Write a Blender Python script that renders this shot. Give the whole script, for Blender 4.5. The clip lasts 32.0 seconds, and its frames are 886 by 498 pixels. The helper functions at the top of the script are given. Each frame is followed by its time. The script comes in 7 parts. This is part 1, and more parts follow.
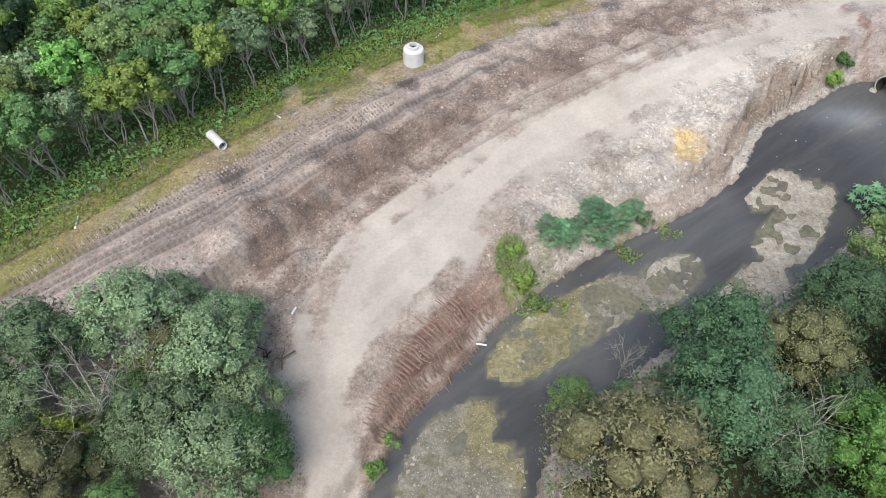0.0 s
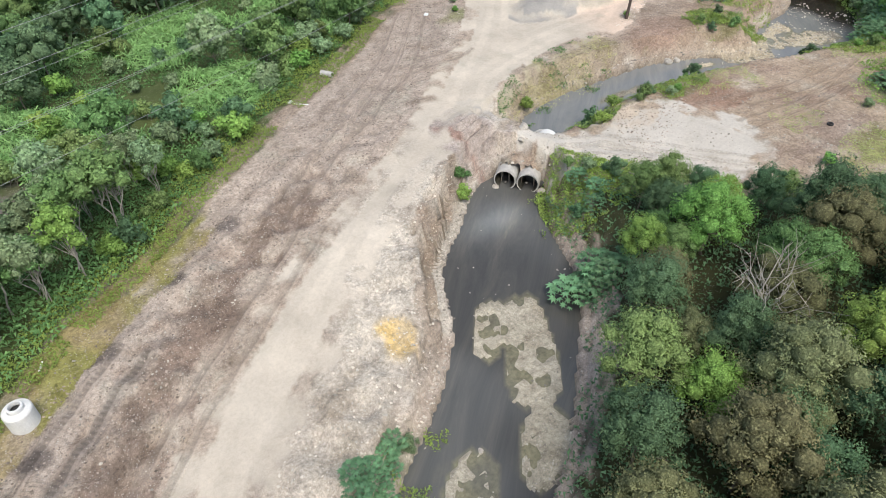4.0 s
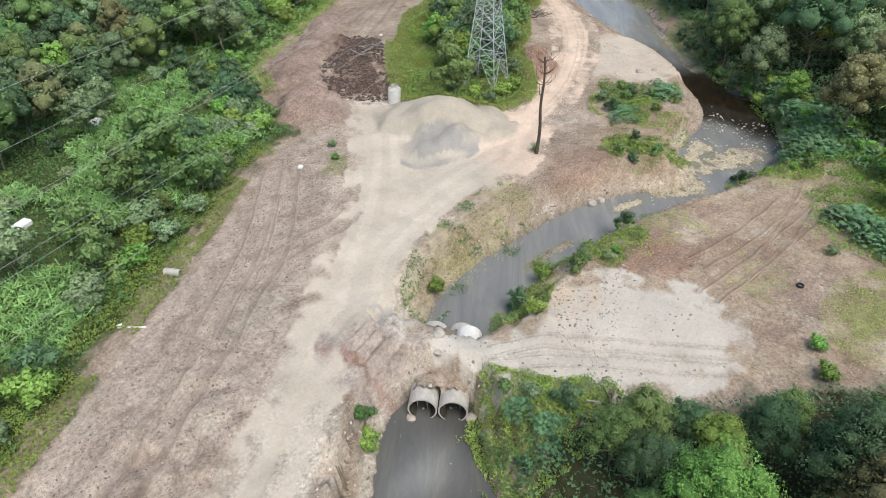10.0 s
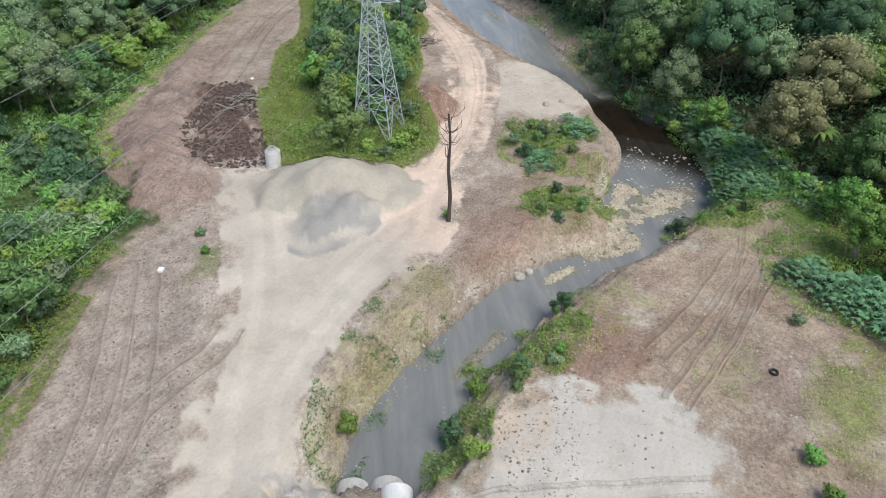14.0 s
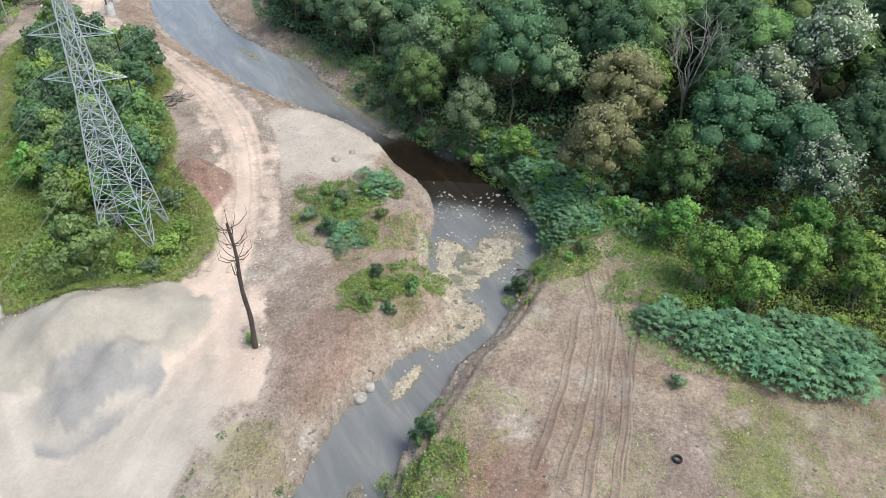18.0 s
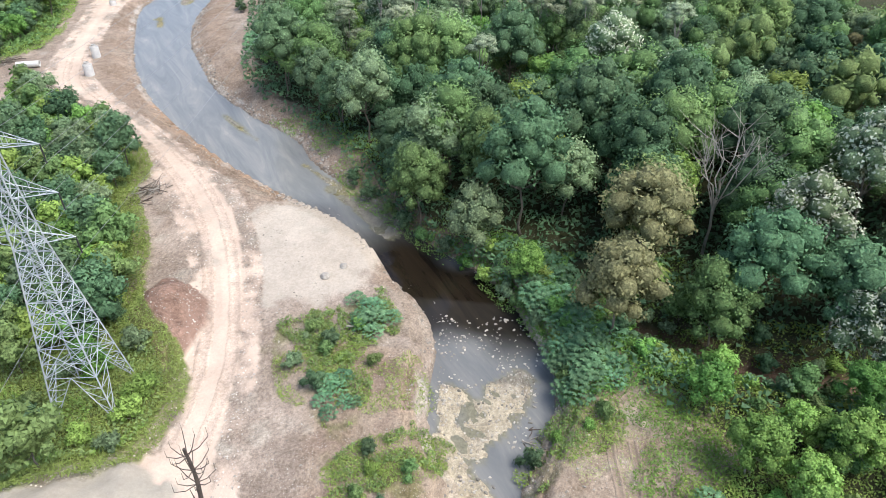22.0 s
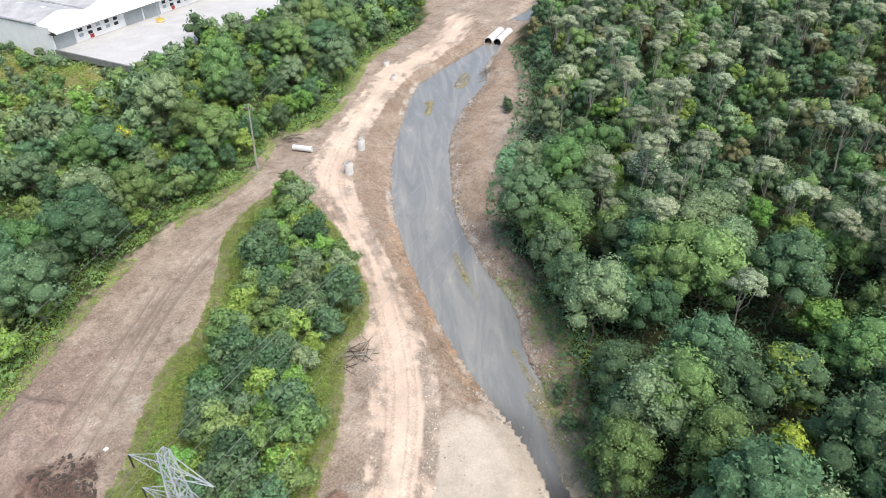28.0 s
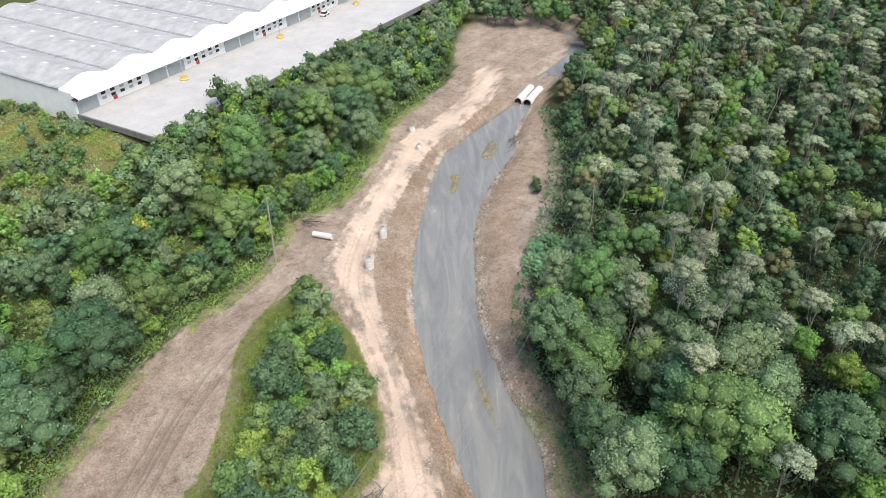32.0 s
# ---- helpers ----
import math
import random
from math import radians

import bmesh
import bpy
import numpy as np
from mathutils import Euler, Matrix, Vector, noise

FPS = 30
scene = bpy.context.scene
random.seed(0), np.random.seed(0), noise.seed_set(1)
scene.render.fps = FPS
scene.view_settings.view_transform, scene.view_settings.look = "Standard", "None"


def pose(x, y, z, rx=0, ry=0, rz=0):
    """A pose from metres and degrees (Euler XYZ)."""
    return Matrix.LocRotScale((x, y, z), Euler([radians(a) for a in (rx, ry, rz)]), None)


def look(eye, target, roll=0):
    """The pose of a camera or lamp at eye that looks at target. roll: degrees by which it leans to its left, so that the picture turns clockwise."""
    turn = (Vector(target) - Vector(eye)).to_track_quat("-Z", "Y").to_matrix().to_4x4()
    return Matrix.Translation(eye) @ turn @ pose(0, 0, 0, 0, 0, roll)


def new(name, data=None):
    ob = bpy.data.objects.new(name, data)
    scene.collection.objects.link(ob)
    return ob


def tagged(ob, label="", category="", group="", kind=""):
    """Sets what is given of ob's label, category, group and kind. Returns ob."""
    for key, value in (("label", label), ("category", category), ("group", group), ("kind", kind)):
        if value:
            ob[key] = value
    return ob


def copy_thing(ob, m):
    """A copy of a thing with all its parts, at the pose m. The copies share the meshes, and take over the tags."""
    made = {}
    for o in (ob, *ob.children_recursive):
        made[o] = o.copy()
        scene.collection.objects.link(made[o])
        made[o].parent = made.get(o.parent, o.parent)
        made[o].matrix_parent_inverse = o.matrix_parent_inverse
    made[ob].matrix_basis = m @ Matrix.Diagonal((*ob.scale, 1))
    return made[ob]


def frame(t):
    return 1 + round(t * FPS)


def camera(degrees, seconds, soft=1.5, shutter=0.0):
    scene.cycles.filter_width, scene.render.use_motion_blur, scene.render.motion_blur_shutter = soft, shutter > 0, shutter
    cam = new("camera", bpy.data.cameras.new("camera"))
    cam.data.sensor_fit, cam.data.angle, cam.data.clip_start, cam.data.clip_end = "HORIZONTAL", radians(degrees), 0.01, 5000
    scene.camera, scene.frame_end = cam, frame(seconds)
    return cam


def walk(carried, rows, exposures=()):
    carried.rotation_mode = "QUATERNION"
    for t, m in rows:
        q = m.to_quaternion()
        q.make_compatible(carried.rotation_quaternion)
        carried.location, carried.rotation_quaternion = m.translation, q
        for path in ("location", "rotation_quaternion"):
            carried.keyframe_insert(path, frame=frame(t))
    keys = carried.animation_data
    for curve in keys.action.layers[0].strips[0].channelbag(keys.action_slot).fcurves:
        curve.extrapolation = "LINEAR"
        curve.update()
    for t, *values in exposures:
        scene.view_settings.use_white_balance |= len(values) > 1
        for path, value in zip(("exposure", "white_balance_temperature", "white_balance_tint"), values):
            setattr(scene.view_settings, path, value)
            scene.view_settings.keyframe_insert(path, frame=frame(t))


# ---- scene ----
cam = camera(66.9, 32.0, soft=0.65)
METRES, EYE, TILT, LEAN, TURN = 130.0, 36.4, -51.0, -1.0, 0.0
ROWS = [
    (0.0, 0.0, 0.0, 0.0, -0.0, 0.0, 0.0),
    (0.5, -0.0016, 0.0085, 0.0109, -2.24, -0.1, 3.04),
    (1.0, -0.0023, 0.0176, 0.0226, -5.29, -0.35, 7.13),
    (1.5, -0.0023, 0.0265, 0.0332, -8.6, -0.85, 11.4),
    (2.0, -0.0012, 0.0353, 0.0447, -12.25, -1.71, 15.91),
    (2.5, 0.0011, 0.0435, 0.0564, -15.5, -0.93, 19.69),
    (3.0, 0.0047, 0.052, 0.0674, -19.04, 1.03, 23.46),
    (3.5, 0.0094, 0.0603, 0.0779, -23.29, 1.95, 27.54),
    (4.0, 0.015, 0.0682, 0.0877, -27.89, 1.46, 31.47),
    (4.5, 0.0218, 0.0762, 0.0975, -32.8, 1.08, 35.11),
    (6.5, 0.0579, 0.1024, 0.1315, -37.28, 1.5, 37.89),
    (7.0, 0.0683, 0.1081, 0.1388, -37.31, 1.47, 37.89),
    (7.5, 0.0795, 0.114, 0.1461, -37.34, 1.45, 37.89),
    (8.0, 0.0908, 0.1199, 0.1532, -37.36, 1.43, 37.9),
    (8.5, 0.1016, 0.1255, 0.1599, -37.39, 1.44, 37.89),
    (9.0, 0.1131, 0.1312, 0.1669, -37.41, 1.42, 37.88),
    (9.5, 0.1247, 0.1371, 0.1736, -37.41, 1.45, 37.87),
    (10.0, 0.1358, 0.1425, 0.1801, -37.41, 1.44, 37.85),
    (10.5, 0.1472, 0.1482, 0.1869, -37.43, 1.46, 37.86),
    (11.0, 0.1591, 0.1539, 0.1933, -37.7, 1.32, 38.06),
    (11.5, 0.17, 0.1595, 0.1998, -38.77, 0.66, 38.68),
    (12.0, 0.1815, 0.165, 0.207, -40.2, -0.25, 39.49),
    (12.5, 0.1928, 0.1705, 0.2133, -41.7, -1.18, 40.32),
    (13.0, 0.2047, 0.1762, 0.2195, -43.5, -2.27, 41.28),
    (13.5, 0.2168, 0.1818, 0.2258, -46.06, -3.95, 42.52),
    (15.5, 0.2656, 0.2026, 0.2492, -53.21, -8.88, 45.32),
    (16.0, 0.2789, 0.2067, 0.2539, -55.75, -10.66, 46.21),
    (16.5, 0.2921, 0.2111, 0.2584, -62.5, -15.53, 48.18),
    (17.0, 0.3044, 0.215, 0.263, -67.81, -19.49, 49.36),
    (17.5, 0.3179, 0.2185, 0.2668, -73.53, -23.8, 50.34),
    (18.0, 0.3315, 0.2216, 0.2699, -77.64, -26.92, 50.88),
    (18.5, 0.3447, 0.224, 0.2725, -77.97, -27.17, 50.9),
    (19.0, 0.3584, 0.226, 0.2745, -77.95, -27.15, 50.89),
    (19.5, 0.3725, 0.2278, 0.276, -77.92, -27.09, 50.88),
    (20.0, 0.3859, 0.2242, 0.2811, -77.85, -27.06, 50.89),
    (20.5, 0.3996, 0.2171, 0.2884, -77.75, -26.89, 50.91),
    (21.0, 0.4133, 0.2094, 0.2961, -77.67, -26.81, 50.9),
    (21.5, 0.4266, 0.2031, 0.3028, -77.63, -26.76, 50.89),
    (22.0, 0.4405, 0.1966, 0.3099, -77.56, -26.71, 50.87),
    (22.5, 0.4533, 0.1912, 0.317, -77.02, -26.22, 50.74),
    (23.0, 0.4666, 0.1848, 0.3245, -73.86, -23.77, 50.28),
    (23.5, 0.4803, 0.178, 0.3318, -70.31, -21.04, 49.69),
    (24.0, 0.4934, 0.171, 0.3395, -66.92, -18.49, 49.07),
    (24.5, 0.5073, 0.1641, 0.348, -63.52, -15.93, 48.28),
    (25.0, 0.5211, 0.1578, 0.3567, -60.23, -13.46, 47.43),
    (25.5, 0.5348, 0.1513, 0.3653, -57.27, -11.29, 46.59),
    (27.5, 0.5892, 0.1266, 0.4122, -46.96, -4.23, 42.45),
    (28.0, 0.6024, 0.12, 0.4253, -45.21, -3.12, 41.63),
    (28.5, 0.6148, 0.1138, 0.4385, -43.82, -2.26, 40.95),
    (29.0, 0.6274, 0.1077, 0.4522, -42.8, -1.61, 40.42),
    (29.5, 0.6401, 0.1016, 0.4662, -42.3, -1.32, 40.18),
    (30.0, 0.6514, 0.0973, 0.4796, -42.32, -1.35, 40.18),
    (30.5, 0.6633, 0.0926, 0.4944, -42.38, -1.46, 40.2),
    (31.0, 0.6754, 0.0888, 0.5076, -42.39, -1.45, 40.21),
    (31.5, 0.6869, 0.0852, 0.5201, -42.39, -1.47, 40.23),
    (32.0, 0.6985, 0.0882, 0.5278, -42.42, -1.49, 40.25),
]
walk(cam, [(t, pose(0, 0, EYE, TILT, LEAN, TURN) @ pose(METRES * x, METRES * y, METRES * z, 90 + pitch, roll, yaw)) for t, x, y, z, yaw, pitch, roll in ROWS],
     exposures=[(0.0, 0.43, 6350, 10), (5.0, 0.45, 6700, 7), (9.0, 0.42, 6750, 7), (13.0, 0.26, 6450, 7), (17.0, 0.4, 6350, 7), (21.0, 0.66, 6400, 9), (23.0, 0.8, 6400, 10.5), (27.0, 0.72, 6650, 10), (32.0, 0.56, 6850, 9.5)])


# ---- world and light: a bright overcast sky ----
world = bpy.data.worlds.new("overcast_sky")
scene.world = world
world.use_nodes = True
wn = world.node_tree
sky = wn.nodes.new("ShaderNodeTexSky")
sky.sky_type, sky.sun_disc = "NISHITA", False
sky.sun_elevation, sky.sun_rotation = radians(58), radians(200)
sky.air_density, sky.dust_density, sky.ozone_density = 1.0, 2.5, 1.0
wn.links.new(sky.outputs[0], wn.nodes["Background"].inputs[0])
wn.nodes["Background"].inputs[1].default_value = 0.15
sun = new("sun", bpy.data.lights.new("sun", "SUN"))
sun.data.energy, sun.data.angle, sun.data.color = 1.9, radians(35), (1.0, 0.98, 0.95)
sun.matrix_world = look((0, 0, 100), (20, 55, 0))

# ---- materials ----
def nodes_of(name):
    m = bpy.data.materials.new(name)
    m.use_nodes = True
    return m, m.node_tree, m.node_tree.nodes["Principled BSDF"]


def add(nt, kind, **values):
    n = nt.nodes.new(kind)
    for k, v in values.items():
        if k in n.inputs:
            n.inputs[k].default_value = v
    return n


def noise_node(nt, scale, detail=4.0, rough=0.6, coords="Object"):
    tc = nt.nodes.new("ShaderNodeTexCoord")
    n = add(nt, "ShaderNodeTexNoise", Scale=scale, Detail=detail, Roughness=rough)
    nt.links.new(tc.outputs[coords], n.inputs["Vector"])
    return n


def ramp(nt, fac, stops):
    r = nt.nodes.new("ShaderNodeValToRGB")
    el = r.color_ramp.elements
    while len(el) < len(stops):
        el.new(0.5)
    for e, (p, c) in zip(el, stops):
        e.position, e.color = p, (*c, 1) if len(c) == 3 else c
    nt.links.new(fac, r.inputs[0])
    return r


def mix(nt, blend, fac, a, b):
    m = nt.nodes.new("ShaderNodeMix")
    m.data_type, m.blend_type = "RGBA", blend
    for sock, v in ((m.inputs[0], fac), (m.inputs[6], a), (m.inputs[7], b)):
        if hasattr(v, "links"):
            nt.links.new(v, sock)
        else:
            sock.default_value = v if not isinstance(v, tuple) else (*v, 1)
    return m.outputs[2]


def bump(nt, height, strength, dist, bsdf):
    b = add(nt, "ShaderNodeBump", Strength=strength, Distance=dist)
    nt.links.new(height, b.inputs["Height"])
    nt.links.new(b.outputs[0], bsdf.inputs["Normal"])


def grey(v):
    return (v, v, v)


def plain(name, colour, rough=0.8, metal=0.0, vary=0.25, scale=3.0, relief=0.02):
    """A weathered plain surface with grain at two scales."""
    m, nt, b = nodes_of(name)
    n1, n2 = noise_node(nt, scale), noise_node(nt, scale * 9)
    c = mix(nt, "MULTIPLY", 1.0, colour, ramp(nt, n1.outputs[0], [(0.3, grey(1 - vary)), (0.7, grey(1 + vary * 0.5))]).outputs[0])
    c = mix(nt, "MULTIPLY", 1.0, c, ramp(nt, n2.outputs[0], [(0.3, grey(1 - vary * 0.6)), (0.7, grey(1.05))]).outputs[0])
    nt.links.new(c, b.inputs["Base Color"])
    b.inputs["Roughness"].default_value, b.inputs["Metallic"].default_value = rough, metal
    if relief:
        bump(nt, n2.outputs[0], 0.5, relief, b)
    return m


def own_random(nt):
    """A random number of each plant: the object's own, shifted by the plant's number where many share a mesh."""
    oi, at, sum_, cut = nt.nodes.new("ShaderNodeObjectInfo"), nt.nodes.new("ShaderNodeAttribute"), nt.nodes.new("ShaderNodeMath"), nt.nodes.new("ShaderNodeMath")
    at.attribute_name = "plant"
    sum_.operation, cut.operation = "ADD", "FRACT"
    nt.links.new(oi.outputs["Random"], sum_.inputs[0])
    nt.links.new(at.outputs["Fac"], sum_.inputs[1])
    nt.links.new(sum_.outputs[0], cut.inputs[0])
    return cut.outputs[0]


def plant_tone(nt, colour, hue, spread):
    """The colour of one plant: hue and lightness differ from plant to plant."""
    rnd = own_random(nt)
    hsv = add(nt, "ShaderNodeHueSaturation", Color=(*colour, 1))
    h = add(nt, "ShaderNodeMapRange")
    h.inputs["To Min"].default_value, h.inputs["To Max"].default_value = 0.5 - hue, 0.5 + hue
    nt.links.new(rnd, h.inputs[0])
    nt.links.new(h.outputs[0], hsv.inputs["Hue"])
    far, cut = nt.nodes.new("ShaderNodeMath"), nt.nodes.new("ShaderNodeMath")
    far.operation, cut.operation = "MULTIPLY", "FRACT"
    far.inputs[1].default_value = 7.31
    nt.links.new(rnd, far.inputs[0])
    nt.links.new(far.outputs[0], cut.inputs[0])
    return hsv, ramp(nt, cut.outputs[0], [(0.0, grey(1 - spread)), (1.0, grey(1 + spread))]).outputs[0]


def foliage(name, colour, hue=0.03, value=0.22, rough=0.6, thin=0.22, spread=0.28):
    """Leaves: each tree differs a little, and each leaf on it."""
    m, nt, b = nodes_of(name)
    geo = nt.nodes.new("ShaderNodeNewGeometry")
    hsv, own = plant_tone(nt, colour, hue, spread)
    v = add(nt, "ShaderNodeMapRange")
    v.inputs["To Min"].default_value, v.inputs["To Max"].default_value = 1 - value, 1 + value
    nt.links.new(geo.outputs["Random Per Island"], v.inputs[0])
    big = noise_node(nt, 0.5, 3.0)
    v2 = ramp(nt, big.outputs[0], [(0.3, grey(0.95)), (0.7, grey(1.35))])
    c = mix(nt, "MULTIPLY", 1.0, hsv.outputs[0], own)
    c = mix(nt, "MULTIPLY", 1.0, c, v.outputs[0])
    c = mix(nt, "MULTIPLY", 1.0, c, v2.outputs[0])
    nt.links.new(c, b.inputs["Base Color"])
    b.inputs["Roughness"].default_value = rough
    b.inputs["Specular IOR Level"].default_value = 0.12
    tr, sh = nt.nodes.new("ShaderNodeBsdfTranslucent"), nt.nodes.new("ShaderNodeMixShader")
    sh.inputs[0].default_value = thin
    nt.links.new(c, tr.inputs[0])
    nt.links.new(b.outputs[0], sh.inputs[1])
    nt.links.new(tr.outputs[0], sh.inputs[2])
    nt.links.new(sh.outputs[0], nt.nodes["Material Output"].inputs[0])
    return m


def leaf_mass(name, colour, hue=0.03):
    """The dense inside of a crown: small overlapping leaves, the dark between them painted in."""
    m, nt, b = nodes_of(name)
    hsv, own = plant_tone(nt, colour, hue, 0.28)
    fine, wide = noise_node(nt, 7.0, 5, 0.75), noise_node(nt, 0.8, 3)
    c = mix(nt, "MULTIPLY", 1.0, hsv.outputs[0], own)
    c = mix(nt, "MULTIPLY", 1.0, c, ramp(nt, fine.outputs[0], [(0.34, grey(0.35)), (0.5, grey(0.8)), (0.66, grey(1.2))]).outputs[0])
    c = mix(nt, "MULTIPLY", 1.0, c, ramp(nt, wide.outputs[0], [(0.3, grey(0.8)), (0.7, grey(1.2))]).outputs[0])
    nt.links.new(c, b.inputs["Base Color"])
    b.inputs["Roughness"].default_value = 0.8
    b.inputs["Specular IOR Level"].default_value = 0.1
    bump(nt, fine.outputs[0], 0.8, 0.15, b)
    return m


LEAF_TONES = {"green": ("leaves_green", (0.165, 0.260, 0.093), 0.03), "deep": ("leaves_deep_green", (0.111, 0.190, 0.095), 0.025), "grey": ("leaves_grey_green", (0.204, 0.287, 0.149), 0.02),
              "brown": ("leaves_brownish", (0.203, 0.211, 0.101), 0.03), "pale": ("leaves_pale_silver_green", (0.324, 0.376, 0.238), 0.02), "silver": ("flowers_silver_white", (0.52, 0.55, 0.42), 0.02),
              "lime": ("leaves_lime", (0.289, 0.380, 0.060), 0.005), "bright": ("leaves_bright_green", (0.212, 0.345, 0.086), 0.03), "castor": ("leaves_large_blue_green", (0.134, 0.252, 0.127), 0.02),
              "cane": ("cane_blades", (0.264, 0.379, 0.142), 0.03), "grass": ("grass_blades", (0.347, 0.410, 0.119), 0.03), "straw": ("dry_grass_blades", (0.380, 0.370, 0.150), 0.02),
              "yellow": ("blossom_yellow", (0.85, 0.55, 0.02), 0.01)}
LEAF = {k: foliage(n, c, h) for k, (n, c, h) in LEAF_TONES.items()}
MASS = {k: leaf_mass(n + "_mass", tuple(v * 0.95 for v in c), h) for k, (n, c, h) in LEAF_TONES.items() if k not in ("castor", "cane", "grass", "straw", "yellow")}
BARK = plain("bark_grey_brown", (0.20, 0.17, 0.13), 0.9, 0, 0.35, 2.0, 0.02)
BARK_PALE = plain("bark_pale", (0.36, 0.33, 0.28), 0.9, 0, 0.3, 2.0, 0.02)
CHAR = plain("dead_trunk_wood", (0.10, 0.075, 0.06), 0.9, 0, 0.4, 2.5, 0.03)
CONCRETE = plain("concrete", (0.50, 0.48, 0.44), 0.85, 0, 0.25, 1.2, 0.01)
# near-black concrete: the shade inside the culvert pipes, put into their colour
PIPE_SHADE = plain("shade_dark_concrete", (0.075, 0.07, 0.055), 0.5, 0, 0.5, 1.5, 0.01)
CONCRETE_WHITE = plain("concrete_whitish", (0.70, 0.69, 0.66), 0.8, 0, 0.15, 1.2, 0.01)
STEEL = plain("galvanised_steel", (0.47, 0.51, 0.53), 0.5, 0.3, 0.15, 2.0, 0)
WALL_WHITE = plain("white_plaster", (0.80, 0.80, 0.79), 0.8, 0, 0.06, 0.5, 0)
ROOF_GREY = plain("fibre_cement_roof", (0.47, 0.47, 0.47), 0.85, 0, 0.25, 0.3, 0)
DOOR_GREY = plain("roller_door_steel", (0.38, 0.42, 0.43), 0.5, 0.3, 0.1, 1.0, 0)
# near-black for tyres, panes and insulators, and for shade painted into openings
DARK = plain("dark_opening", (0.03, 0.03, 0.03), 0.8, 0, 0.2, 1.0, 0)
WIRE = plain("power_cable", (0.30, 0.31, 0.31), 0.5, 0.4, 0.1, 1.0, 0)
ROCK = plain("pale_stone", (0.46, 0.42, 0.36), 0.9, 0, 0.35, 3.0, 0.02)
YARD = plain("yard_concrete", (0.52, 0.51, 0.49), 0.85, 0, 0.12, 0.2, 0.0)

# ---- mesh helpers ----
def mesh_of(name, verts, faces, materials, index=None, smooth=False, normals=None):
    """A mesh from an array of vertices and one array of faces, or several of different sizes."""
    verts = np.asarray(verts, np.float32).reshape(-1, 3)
    groups = [np.asarray(f, np.int32) for f in (faces if isinstance(faces, list) else [faces]) if len(f)]
    loops = np.concatenate([g.ravel() for g in groups])
    sizes = np.concatenate([np.full(len(g), g.shape[1], np.int32) for g in groups])
    me = bpy.data.meshes.new(name)
    me.vertices.add(len(verts))
    me.vertices.foreach_set("co", verts.ravel())
    me.loops.add(len(loops))
    me.loops.foreach_set("vertex_index", loops)
    me.polygons.add(len(sizes))
    me.polygons.foreach_set("loop_start", np.concatenate([[0], np.cumsum(sizes)[:-1]]).astype(np.int32))
    for m in materials:
        me.materials.append(m)
    if index is not None:
        me.polygons.foreach_set("material_index", np.asarray(index, dtype=np.int32))
    me.polygons.foreach_set("use_smooth", np.full(len(sizes), smooth, dtype=bool))
    me.update(calc_edges=True)
    if normals is not None:
        a = me.attributes.new("custom_normal", "FLOAT_VECTOR", "POINT")
        a.data.foreach_set("vector", np.asarray(normals, np.float32).ravel())
    return me


def part(name, bm, material, parent, label=""):
    me = bpy.data.meshes.new(name)
    bm.to_mesh(me)
    bm.free()
    me.materials.append(material)
    ob = new(name, me)
    ob.parent = parent
    return tagged(ob, label)


def thing(name, label, category, m=None, group="", kind=""):
    ob = new(name)
    if m is not None:
        ob.matrix_basis = m
    return tagged(ob, label, category, group, kind)


def tube(bm, pts, radii, sides=8, caps=True):
    """A tapered tube through pts."""
    pts = [Vector(p) for p in pts]
    rings = []
    for i, p in enumerate(pts):
        d = (pts[min(i + 1, len(pts) - 1)] - pts[max(i - 1, 0)]).normalized()
        a = Vector((0, 0, 1)).cross(d) if abs(d.z) < 0.95 else Vector((1, 0, 0)).cross(d)
        a.normalize()
        b = d.cross(a)
        r = radii[i] if isinstance(radii, (list, tuple)) else radii
        rings.append([bm.verts.new(p + r * (math.cos(k * math.tau / sides) * a + math.sin(k * math.tau / sides) * b)) for k in range(sides)])
    for r0, r1 in zip(rings, rings[1:]):
        for k in range(sides):
            bm.faces.new((r0[k], r0[(k + 1) % sides], r1[(k + 1) % sides], r1[k]))
    if caps:
        bm.faces.new(rings[0][::-1])
        bm.faces.new(rings[-1])


def box(bm, lo, hi, m=None):
    v = [bm.verts.new(Vector((x, y, z)) if m is None else m @ Vector((x, y, z))) for z in (lo[2], hi[2]) for y in (lo[1], hi[1]) for x in (lo[0], hi[0])]
    for f in ((0, 2, 3, 1), (4, 5, 7, 6), (0, 1, 5, 4), (2, 6, 7, 3), (0, 4, 6, 2), (1, 3, 7, 5)):
        bm.faces.new([v[i] for i in f])


def lathe(bm, profile, sides=24):
    """A closed profile of (radius, z) turned round z."""
    rings = [[bm.verts.new((r * math.cos(k * math.tau / sides), r * math.sin(k * math.tau / sides), z)) for k in range(sides)] for r, z in profile]
    for r0, r1 in zip(rings, rings[1:] + rings[:1]):
        for k in range(sides):
            bm.faces.new((r0[k], r0[(k + 1) % sides], r1[(k + 1) % sides], r1[k]))


# ---- the plan: lines on the ground, in metres ----
def smooth_line(pts, n=3):
    """Rounds the corners of a line of points."""
    p = np.array(pts, float)
    for _ in range(n - 1):
        q = 0.75 * p[:-1] + 0.25 * p[1:]
        r = 0.25 * p[:-1] + 0.75 * p[1:]
        p = np.vstack([p[:1], np.stack([q, r], 1).reshape(-1, 2), p[-1:]])
    return p


def line(text):
    return [tuple(float(v) for v in p.split(",")) for p in text.split()]


